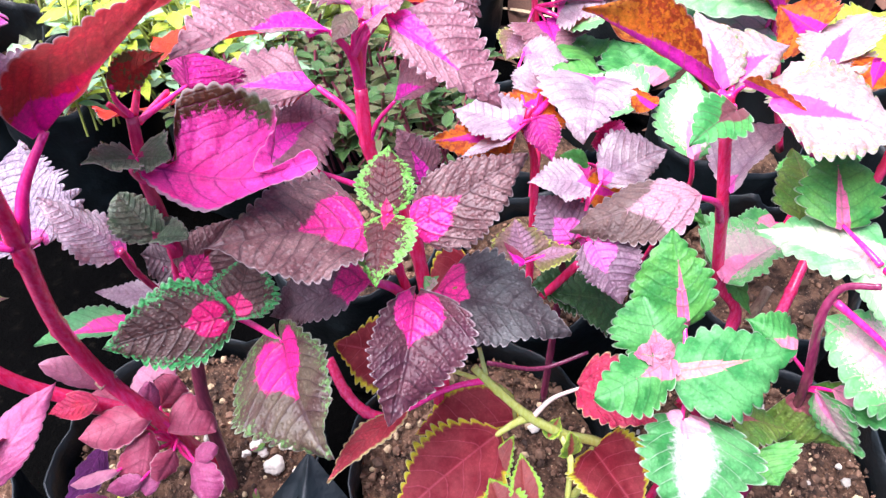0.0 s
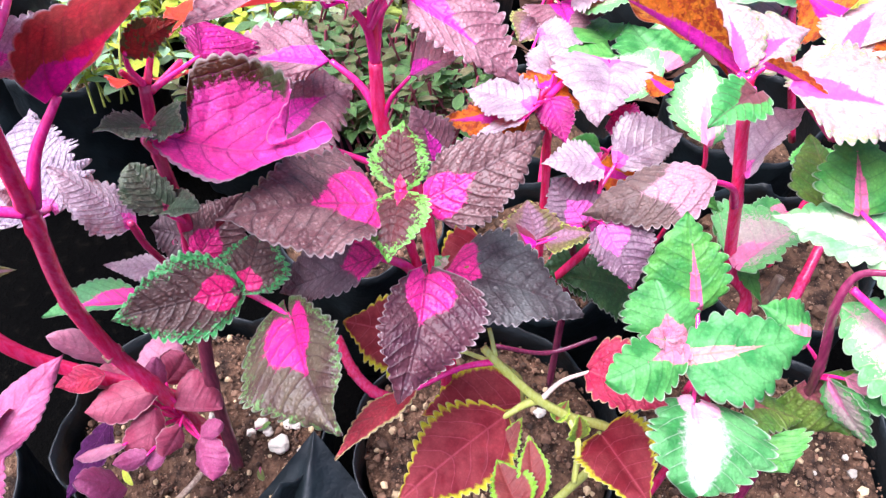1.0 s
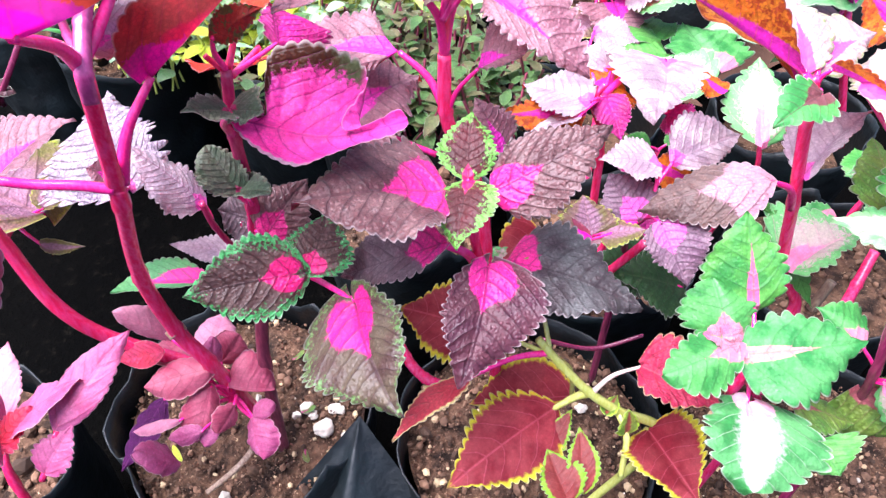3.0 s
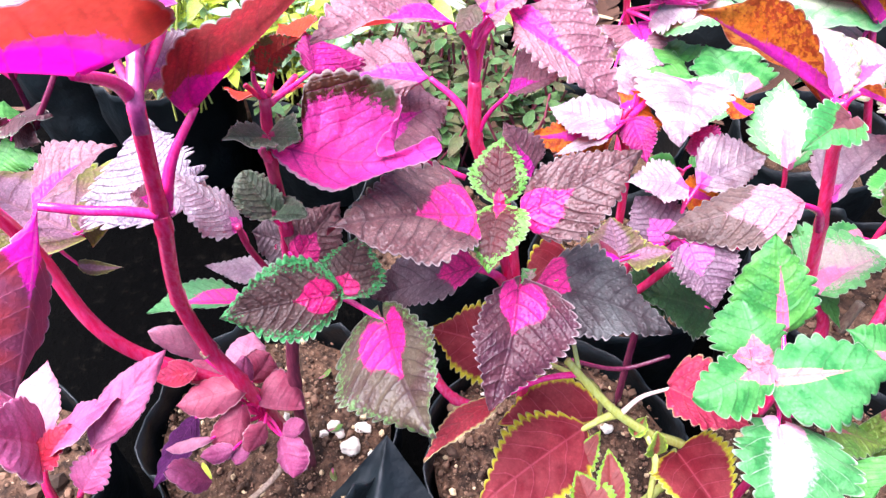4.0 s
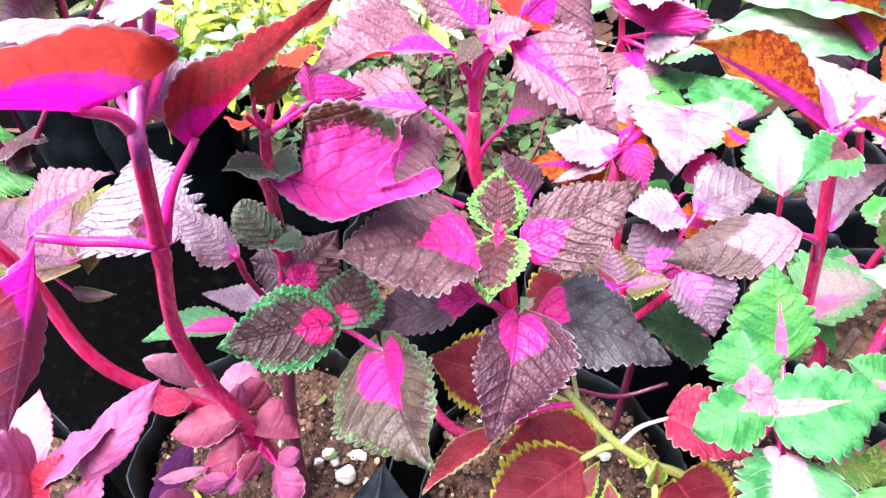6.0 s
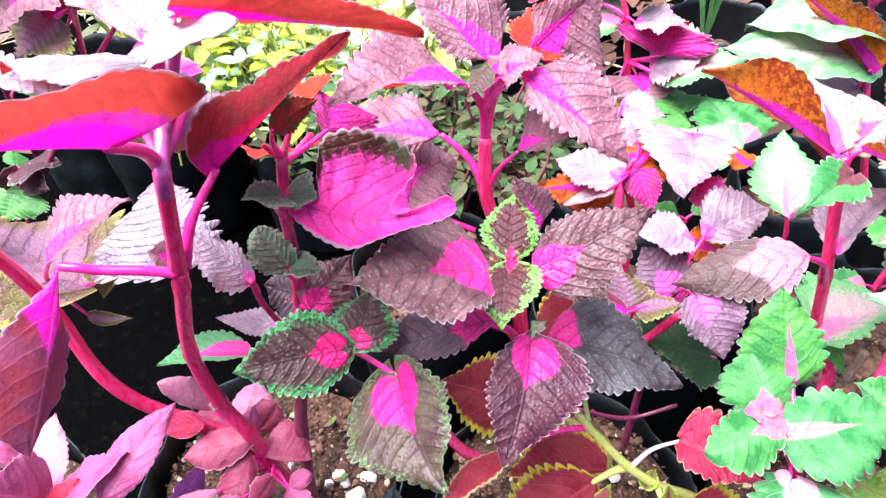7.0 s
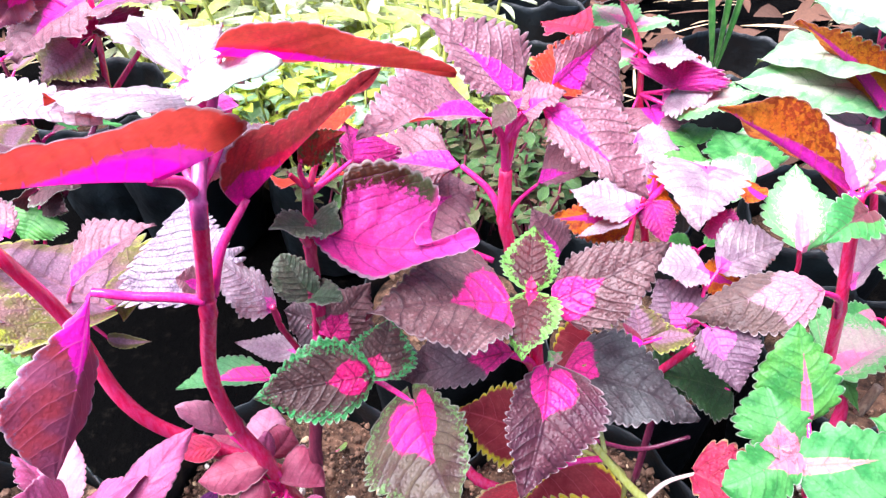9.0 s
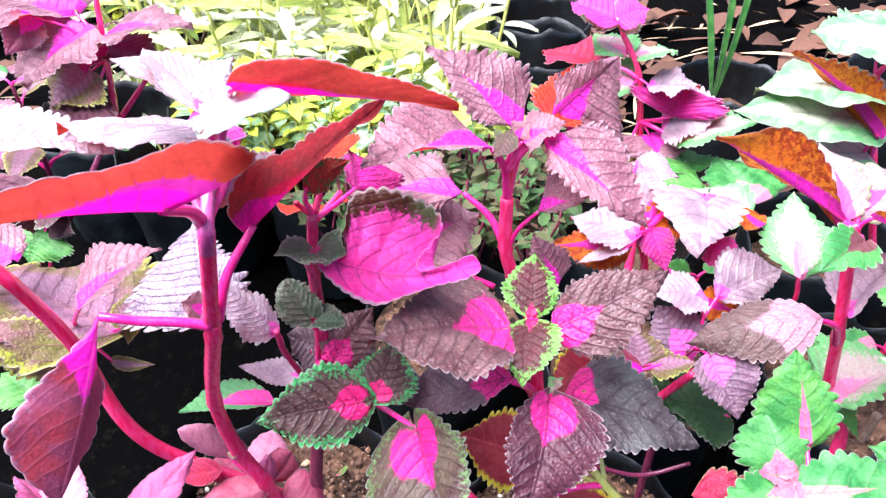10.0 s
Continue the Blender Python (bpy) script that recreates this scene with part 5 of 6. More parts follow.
stem(yellow_edged_coleus, [(0.032, 0.289, 0.266), (0.072, 0.291, 0.255), (0.109, 0.299, 0.265)], 0.0018, 0.0015, STEM_DARK)

orange_backed_coleus = plant((0.205, 0.311, 0.170), "coleus with orange leaf backs on a straight red stem")
stem(orange_backed_coleus, [(0.2050, 0.3110, 0.1650), (0.2288, 0.3302, 0.2622), (0.2039, 0.3321, 0.3091), (0.1840, 0.3280, 0.3840), (0.1675, 0.3290, 0.4501), (0.1629, 0.3331, 0.4771)], 0.0044, 0.0032, STEM)
leaf(orange_backed_coleus, (0.1569, 0.3349, 0.4770), (0.0788, 0.3628, 0.5140), (0.1226, 0.3530, 0.5230), 1, ORANGE, far=(0.1365, 0.3817, 0.4713), bend=.03, node=(0.165, 0.332, 0.468), teeth=11, belly=.55, tooth=.06)
leaf(orange_backed_coleus, (0.1584, 0.3372, 0.4790), (0.1545, 0.3954, 0.4933), (0.1736, 0.3726, 0.4870), -1, SPECKLED, far=(0.1406, 0.3644, 0.4884), teeth=9, node=(0.165, 0.332, 0.468), bend=.05)
leaf(orange_backed_coleus, (0.1681, 0.3436, 0.4791), (0.2162, 0.3875, 0.4730), (0.1947, 0.3919, 0.4783), 1, SPECKLED, far=(0.1861, 0.3442, 0.4740), teeth=9, node=(0.165, 0.332, 0.468), bend=.05)
leaf(orange_backed_coleus, (0.1784, 0.3077, 0.4873), (0.2465, 0.2876, 0.4827), (0.2251, 0.3346, 0.4895), 1, SPECKLED, far=(0.2147, 0.2714, 0.4843), bend=.05, teeth=14, node=(0.208, 0.304, 0.457))
leaf(orange_backed_coleus, (0.168, 0.328, 0.486), (0.199, 0.295, 0.481), (0.181, 0.309, 0.494), -1, ORANGE, fold=0.8, teeth=10, node=(0.165, 0.332, 0.468))
leaf(orange_backed_coleus, (0.1617, 0.3159, 0.4775), (0.1319, 0.2917, 0.4729), (0.1427, 0.3163, 0.4841), -1, GREEN_DARK_HEART, far=(0.1659, 0.3015, 0.4748), bend=.06, teeth=7, tooth=0.24, lobe=0.12, node=(0.165, 0.332, 0.468))
leaf(orange_backed_coleus, (0.1808, 0.3258, 0.4107), (0.2207, 0.3593, 0.4369), (0.1935, 0.3653, 0.4261), 1, MAUVE_PALE, far=(0.1959, 0.3297, 0.4270), node=(0.182, 0.330, 0.398), bend=.05)
leaf(orange_backed_coleus, (0.1530, 0.3094, 0.4190), (0.0795, 0.3071, 0.3899), (0.1257, 0.2872, 0.3955), 1, BROWN_PINK, far=(0.1247, 0.3269, 0.4119), bend=.05, node=(0.184, 0.327, 0.380), teeth=14)
leaf(orange_backed_coleus, (0.2000, 0.3195, 0.3291), (0.2454, 0.3378, 0.3506), (0.2252, 0.3610, 0.3452), 1, CREAM, far=(0.2278, 0.3156, 0.3471), teeth=10, node=(0.203, 0.332, 0.315), bend=.05)
leaf(orange_backed_coleus, (0.198, 0.365, 0.335), (0.233, 0.320, 0.283), (0.222, 0.350, 0.320), 1, GREEN, fold=0.3, teeth=8)
stem(orange_backed_coleus, [(0.2375, 0.2968, 0.2935), (0.2487, 0.3156, 0.3192), (0.2582, 0.3314, 0.3380)], 0.0040, 0.0034, STEM)
stem(orange_backed_coleus, [(0.238, 0.327, 0.273), (0.245, 0.334, 0.299)], 0.0040, 0.0035, STEM_DRY)
stem(orange_backed_coleus, [(0.209, 0.304, 0.456), (0.196, 0.302, 0.479)], 0.0020, 0.0015, STEM)
stem(orange_backed_coleus, [(0.238, 0.292, 0.490), (0.243, 0.293, 0.455), (0.244, 0.290, 0.403)], 0.0025, 0.0022, STEM)
leaf(orange_backed_coleus, (0.235, 0.370, 0.473), (0.279, 0.423, 0.476), (0.244, 0.411, 0.471), 1, SPECKLED, fold=0.5)
leaf(orange_backed_coleus, (0.239, 0.402, 0.473), (0.223, 0.433, 0.475), (0.236, 0.435, 0.482), 1, ORANGE, fold=0.5)
leaf(orange_backed_coleus, (0.229, 0.348, 0.468), (0.216, 0.379, 0.467), (0.239, 0.381, 0.474), -1, SPECKLED, fold=0.3, teeth=9)
leaf(orange_backed_coleus, (0.260, 0.362, 0.478), (0.253, 0.348, 0.468), (0.244, 0.361, 0.475), 1, ORANGE, fold=0.3)
leaf(orange_backed_coleus, (0.264, 0.396, 0.452), (0.312, 0.450, 0.461), (0.310, 0.416, 0.451), -1, LIME, fold=0.2)

pale_coleus = plant((0.085, 0.311, 0.170), "pale mauve coleus with glossy drooping leaves")
stem(pale_coleus, [(0.085, 0.311, 0.165), (0.085, 0.324, 0.317), (0.080, 0.318, 0.355), (0.087, 0.315, 0.375)], 0.0030, 0.0020, STEM_DARK)
stem(pale_coleus, [(0.070, 0.309, 0.321), (0.091, 0.305, 0.364)], 0.0030, 0.0030, STEM)
leaf(pale_coleus, (0.0940, 0.2985, 0.3887), (0.1097, 0.2641, 0.3700), (0.1240, 0.2862, 0.3882), 1, MAUVE_HEART, far=(0.0852, 0.2863, 0.3803), bend=.06, node=(0.087, 0.315, 0.375), teeth=14)
leaf(pale_coleus, (0.0831, 0.3097, 0.3799), (0.0627, 0.3346, 0.3958), (0.0903, 0.3323, 0.3953), -1, MAUVE_HEART, far=(0.0595, 0.3153, 0.3829), node=(0.087, 0.315, 0.375), bend=.05)
leaf(pale_coleus, (0.051, 0.294, 0.379), (0.046, 0.319, 0.390), (0.063, 0.311, 0.386), -1, OLIVE, fold=0.2, teeth=8, node=(0.087, 0.315, 0.375))
leaf(pale_coleus, (0.058, 0.294, 0.379), (0.085, 0.296, 0.385), (0.073, 0.307, 0.381), 1, OLIVE, fold=0.2, teeth=8, node=(0.087, 0.315, 0.375))
leaf(pale_coleus, (0.050, 0.289, 0.380), (0.033, 0.306, 0.386), (0.040, 0.294, 0.379), 1, CRIMSON_TOP, fold=0.2, node=(0.087, 0.315, 0.375))
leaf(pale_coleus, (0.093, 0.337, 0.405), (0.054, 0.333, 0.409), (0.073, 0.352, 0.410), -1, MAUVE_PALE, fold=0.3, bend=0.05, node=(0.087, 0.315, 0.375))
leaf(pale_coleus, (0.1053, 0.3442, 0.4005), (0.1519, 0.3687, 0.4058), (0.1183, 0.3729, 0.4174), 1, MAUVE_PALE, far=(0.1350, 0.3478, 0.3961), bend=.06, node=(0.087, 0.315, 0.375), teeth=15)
leaf(pale_coleus, (0.128, 0.309, 0.313), (0.076, 0.304, 0.332), (0.102, 0.327, 0.330), -1, GREEN_DEEP, fold=0.2, node=(0.079, 0.320, 0.322))
leaf(pale_coleus, (0.103, 0.320, 0.324), (0.061, 0.312, 0.330), (0.081, 0.299, 0.322), 1, GREEN_DEEP, fold=0.2)
leaf(pale_coleus, (0.097, 0.348, 0.391), (0.127, 0.346, 0.382), (0.104, 0.359, 0.392), -1, ORANGE, fold=0.4)

pale_coleus_behind = plant((0.075, 0.383, 0.170), "pale coleus with white-sheened leaves and magenta backs")
stem(pale_coleus_behind, [(0.075, 0.383, 0.165), (0.069, 0.400, 0.352), (0.058, 0.407, 0.396), (0.064, 0.411, 0.411)], 0.0035, 0.0020, STEM)
leaf(pale_coleus_behind, (0.1163, 0.4627, 0.3989), (0.0987, 0.3842, 0.4002), (0.1390, 0.4401, 0.4035), 1, MAUVE_PALE, far=(0.0702, 0.4231, 0.4093), bend=.08, node=(0.061, 0.408, 0.400))
leaf(pale_coleus_behind, (0.048, 0.393, 0.403), (-0.009, 0.387, 0.398), (0.024, 0.411, 0.402), 1, ORANGE, fold=0.6, node=(0.061, 0.408, 0.400))
leaf(pale_coleus_behind, (0.052, 0.396, 0.407), (0.006, 0.419, 0.402), (0.033, 0.426, 0.408), -1, MAUVE_PALE, fold=0.3, node=(0.061, 0.408, 0.400))
leaf(pale_coleus_behind, (0.045, 0.383, 0.404), (0.010, 0.375, 0.393), (0.031, 0.372, 0.402), 1, MAUVE_PALE, fold=0.3, node=(0.061, 0.408, 0.400))
leaf(pale_coleus_behind, (0.067, 0.409, 0.402), (0.077, 0.380, 0.386), (0.083, 0.397, 0.399), 1, MAGENTA_BACK, fold=0.3, node=(0.061, 0.408, 0.400))
leaf(pale_coleus_behind, (0.116, 0.418, 0.382), (0.137, 0.398, 0.382), (0.130, 0.421, 0.390), 1, MAGENTA_BACK, fold=0.2, node=(0.061, 0.408, 0.400))
leaf(pale_coleus_behind, (0.063, 0.414, 0.403), (0.075, 0.435, 0.406), (0.084, 0.423, 0.398), 1, ORANGE, fold=0.4, node=(0.061, 0.408, 0.400))
leaf(pale_coleus_behind, (0.071, 0.435, 0.406), (0.064, 0.468, 0.413), (0.081, 0.457, 0.411), -1, MAUVE_PALE, fold=0.3, node=(0.061, 0.408, 0.400))
leaf(pale_coleus_behind, (0.165, 0.454, 0.378), (0.147, 0.471, 0.384), (0.152, 0.448, 0.377), -1, ORANGE, fold=0.4)
leaf(pale_coleus_behind, (0.064, 0.496, 0.401), (0.099, 0.485, 0.399), (0.076, 0.475, 0.399), -1, MAUVE_PALE, fold=0.3, node=(0.061, 0.408, 0.400))

white_green_coleus = plant((0.190, 0.460, 0.170), "white and green coleus in a grow bag")
stem(white_green_coleus, [(0.190, 0.460, 0.165), (0.201, 0.429, 0.306), (0.196, 0.426, 0.350)], 0.0020, 0.0018, STEM)
leaf(white_green_coleus, (0.1965, 0.4261, 0.3521), (0.1995, 0.4967, 0.3826), (0.1703, 0.4638, 0.3707), 1, CREAM, far=(0.2229, 0.4622, 0.3669), teeth=11, bend=.05)
leaf(white_green_coleus, (0.181, 0.524, 0.350), (0.155, 0.579, 0.362), (0.203, 0.567, 0.357), -1, GREEN_PINK, fold=0.3, teeth=9)
leaf(white_green_coleus, (0.139, 0.545, 0.351), (0.088, 0.544, 0.348), (0.117, 0.576, 0.351), -1, GREEN, fold=0.2, teeth=8)
leaf(white_green_coleus, (0.137, 0.566, 0.352), (0.110, 0.607, 0.351), (0.152, 0.597, 0.351), -1, GREEN, fold=0.2, teeth=8)
leaf(white_green_coleus, (0.172, 0.390, 0.352), (0.196, 0.365, 0.335), (0.186, 0.380, 0.355), 1, GREEN, fold=0.2, teeth=8)
leaf(white_green_coleus, (0.162, 0.485, 0.360), (0.125, 0.527, 0.360), (0.156, 0.519, 0.371), -1, CREAM, fold=0.2, teeth=8)

broad_pale_coleus = plant((0.400, 0.654, 0.170), "broad cream and pale green coleus in a grow bag")
stem(broad_pale_coleus, [(0.400, 0.654, 0.165), (0.353, 0.652, 0.288), (0.337, 0.668, 0.348), (0.323, 0.683, 0.404)], 0.0040, 0.0030, STEM)
leaf(broad_pale_coleus, (0.333, 0.681, 0.394), (0.201, 0.660, 0.392), (0.284, 0.733, 0.394), -1, GREEN_CREAM, fold=0.15, teeth=10, tooth=0.06, node=(0.337, 0.670, 0.354))
leaf(broad_pale_coleus, (0.334, 0.662, 0.362), (0.173, 0.635, 0.380), (0.242, 0.612, 0.370), 1, GREEN_CREAM, fold=0.2, teeth=10, tooth=0.06, node=(0.337, 0.670, 0.354))
leaf(broad_pale_coleus, (0.329, 0.653, 0.329), (0.183, 0.604, 0.341), (0.233, 0.584, 0.342), 1, GREEN_CREAM, fold=0.2, teeth=10, node=(0.337, 0.670, 0.354))
leaf(broad_pale_coleus, (0.333, 0.641, 0.323), (0.256, 0.597, 0.313), (0.281, 0.642, 0.326), -1, CREAM, fold=0.2, teeth=10, node=(0.337, 0.670, 0.354))
leaf(broad_pale_coleus, (0.342, 0.690, 0.429), (0.249, 0.693, 0.441), (0.309, 0.756, 0.442), -1, GREEN_CREAM, fold=0.2, teeth=10, node=(0.323, 0.683, 0.404))
leaf(broad_pale_coleus, (0.316, 0.622, 0.369), (0.231, 0.670, 0.432), (0.310, 0.623, 0.411), 1, ORANGE, fold=0.9, node=(0.337, 0.670, 0.354))
leaf(broad_pale_coleus, (0.335, 0.731, 0.426), (0.383, 0.756, 0.442), (0.348, 0.774, 0.433), 1, CREAM, fold=0.2, teeth=10, node=(0.337, 0.670, 0.354))

pink_white_coleus = plant((0.095, 0.557, 0.170), "pink and white coleus on branching magenta stems")
stem(pink_white_coleus, [(0.095, 0.557, 0.165), (0.100, 0.613, 0.297), (0.088, 0.619, 0.356), (0.076, 0.626, 0.421), (0.048, 0.639, 0.470)], 0.0045, 0.0020, STEM)
stem(pink_white_coleus, [(0.093, 0.615, 0.324), (0.116, 0.601, 0.368)], 0.0020, 0.0018, STEM)
leaf(pink_white_coleus, (0.107, 0.614, 0.376), (0.161, 0.600, 0.403), (0.133, 0.576, 0.391), -1, MAUVE_PALE, fold=0.3, node=(0.085, 0.621, 0.371))
leaf(pink_white_coleus, (0.113, 0.592, 0.374), (0.186, 0.588, 0.396), (0.151, 0.618, 0.392), 1, CREAM, fold=0.4, node=(0.085, 0.621, 0.371))
leaf(pink_white_coleus, (0.113, 0.597, 0.393), (0.123, 0.623, 0.412), (0.155, 0.582, 0.410), -1, MAGENTA_BACK, fold=0.6, node=(0.085, 0.621, 0.371))
leaf(pink_white_coleus, (0.072, 0.623, 0.410), (0.030, 0.643, 0.409), (0.057, 0.656, 0.417), -1, CREAM, fold=0.2, node=(0.077, 0.624, 0.416))
leaf(pink_white_coleus, (0.086, 0.614, 0.415), (0.131, 0.605, 0.422), (0.111, 0.646, 0.418), 1, MAUVE_PALE, fold=0.3, node=(0.077, 0.624, 0.416))
leaf(pink_white_coleus, (0.096, 0.610, 0.362), (0.104, 0.566, 0.352), (0.125, 0.578, 0.358), 1, MAUVE, fold=0.4, node=(0.085, 0.621, 0.371))
leaf(pink_white_coleus, (0.051, 0.638, 0.466), (0.006, 0.661, 0.474), (0.031, 0.618, 0.468), 1, MAGENTA, fold=0.4, node=(0.049, 0.638, 0.465))
leaf(pink_white_coleus, (0.050, 0.638, 0.468), (0.077, 0.641, 0.479), (0.062, 0.617, 0.464), -1, MAGENTA, fold=0.4, node=(0.049, 0.638, 0.465))
leaf(pink_white_coleus, (0.064, 0.640, 0.434), (0.033, 0.672, 0.438), (0.066, 0.672, 0.440), -1, CREAM, fold=0.3, node=(0.055, 0.635, 0.456))
leaf(pink_white_coleus, (0.070, 0.639, 0.432), (0.114, 0.650, 0.434), (0.090, 0.670, 0.430), 1, CREAM, fold=0.3, node=(0.055, 0.635, 0.456))
leaf(pink_white_coleus, (0.074, 0.598, 0.355), (0.057, 0.574, 0.343), (0.051, 0.599, 0.359), -1, OLIVE, fold=0.3, node=(0.085, 0.621, 0.371))
leaf(pink_white_coleus, (0.039, 0.646, 0.421), (-0.016, 0.685, 0.412), (0.013, 0.697, 0.417), -1, REDDISH, fold=0.4, node=(0.077, 0.624, 0.416))

mauve_coleus = plant((-0.470, 0.547, 0.170), "mauve coleus with olive undersides on a crimson stem")
stem(mauve_coleus, [(-0.6234, 0.4963, 0.1324), (-0.4715, 0.4901, 0.3080), (-0.4263, 0.5491, 0.3880)], 0.0026, 0.0030, STEM_DARK)
stem(mauve_coleus, [(-0.4263, 0.5491, 0.3880), (-0.4291, 0.5679, 0.4359), (-0.4281, 0.5830, 0.4950)], 0.0032, 0.0026, STEM)
stem(mauve_coleus, [(-0.4344, 0.5449, 0.3729), (-0.3947, 0.5734, 0.4206)], 0.0030, 0.0022, STEM)
leaf(mauve_coleus, (-0.444, 0.576, 0.468), (-0.484, 0.516, 0.437), (-0.502, 0.563, 0.457), -1, MAUVE, fold=0.3, node=(-0.429, 0.568, 0.436))
leaf(mauve_coleus, (-0.424, 0.574, 0.461), (-0.340, 0.578, 0.474), (-0.396, 0.618, 0.469), 1, MAUVE, fold=0.3, node=(-0.429, 0.568, 0.436))
leaf(mauve_coleus, (-0.447, 0.565, 0.427), (-0.475, 0.529, 0.407), (-0.423, 0.522, 0.420), 1, OLIVE, fold=0.3, node=(-0.429, 0.568, 0.436))
leaf(mauve_coleus, (-0.423, 0.572, 0.451), (-0.367, 0.559, 0.443), (-0.407, 0.593, 0.454), 1, MAROON, fold=0.3, node=(-0.429, 0.568, 0.436))
leaf(mauve_coleus, (-0.433, 0.562, 0.455), (-0.428, 0.528, 0.444), (-0.448, 0.552, 0.454), -1, MAGENTA_BACK, fold=0.3, node=(-0.429, 0.568, 0.436))
leaf(mauve_coleus, (-0.479, 0.559, 0.482), (-0.501, 0.532, 0.456), (-0.473, 0.544, 0.462), 1, CRIMSON_TOP, fold=0.3, node=(-0.429, 0.568, 0.436))
leaf(mauve_coleus, (-0.465, 0.598, 0.472), (-0.537, 0.600, 0.479), (-0.527, 0.642, 0.480), -1, MAUVE, fold=0.3, node=(-0.429, 0.568, 0.436))
leaf(mauve_coleus, (-0.439, 0.551, 0.414), (-0.467, 0.514, 0.392), (-0.415, 0.508, 0.405), 1, MAROON, fold=0.3, node=(-0.429, 0.568, 0.436))

dark_seedling = plant((-0.530, 0.460, 0.170), "small dark maroon coleus with green leaf edges")
stem(dark_seedling, [(-0.530, 0.460, 0.165), (-0.504, 0.480, 0.265), (-0.493, 0.491, 0.306)], 0.0020, 0.0015, STEM)
leaf(dark_seedling, (-0.4983, 0.4957, 0.3077), (-0.4532, 0.4938, 0.3180), (-0.4931, 0.5195, 0.3057), 1, SEEDLING, far=(-0.4644, 0.4745, 0.3184), teeth=9, node=(-0.493, 0.491, 0.306), bend=.05)
leaf(dark_seedling, (-0.5000, 0.4904, 0.3008), (-0.4580, 0.4678, 0.3036), (-0.4690, 0.4851, 0.3106), 1, SEEDLING, far=(-0.4839, 0.4712, 0.2924), teeth=9, node=(-0.493, 0.491, 0.306), bend=.05)
leaf(dark_seedling, (-0.5025, 0.4931, 0.3054), (-0.5133, 0.4654, 0.3117), (-0.5000, 0.4788, 0.3178), -1, SEEDLING, far=(-0.5075, 0.4749, 0.2963), teeth=9, node=(-0.493, 0.491, 0.306), bend=.05)
leaf(dark_seedling, (-0.5016, 0.4930, 0.3095), (-0.5202, 0.5219, 0.3099), (-0.5083, 0.5165, 0.3023), -1, GREEN, far=(-0.5147, 0.4984, 0.3141), teeth=9, node=(-0.493, 0.491, 0.306), bend=.05)
leaf(dark_seedling, (-0.497, 0.478, 0.295), (-0.507, 0.452, 0.275), (-0.484, 0.452, 0.276), 1, GREEN, fold=0.2, node=(-0.493, 0.491, 0.306))
DROP = (-0.152, 0.248, 0.423)


# ---- grow bags, soil and ground ----
def flat_sheet():
    n = 40
    verts, faces = [], []
    xs = np.concatenate([-np.geomspace(400, 2.2, 12), np.linspace(-2, 2, n), np.geomspace(2.2, 400, 12)])
    ys = xs + 0.8
    for y in ys:
        for x in xs:
            near = math.exp(-(x * x + (y - 0.8) ** 2) / 6)
            verts.append((x, y, 0.02 * near * noise.noise(Vector((x * 4, y * 4, 0))) - 0.01))
    m = len(xs)
    for i in range(m - 1):
        for j in range(m - 1):
            faces.append((i * m + j, i * m + j + 1, (i + 1) * m + j + 1, (i + 1) * m + j))
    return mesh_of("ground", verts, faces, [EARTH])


tagged(new("ground", flat_sheet()), "nursery ground between the grow bags, its shade painted in as near black", "ground", kind="structure")


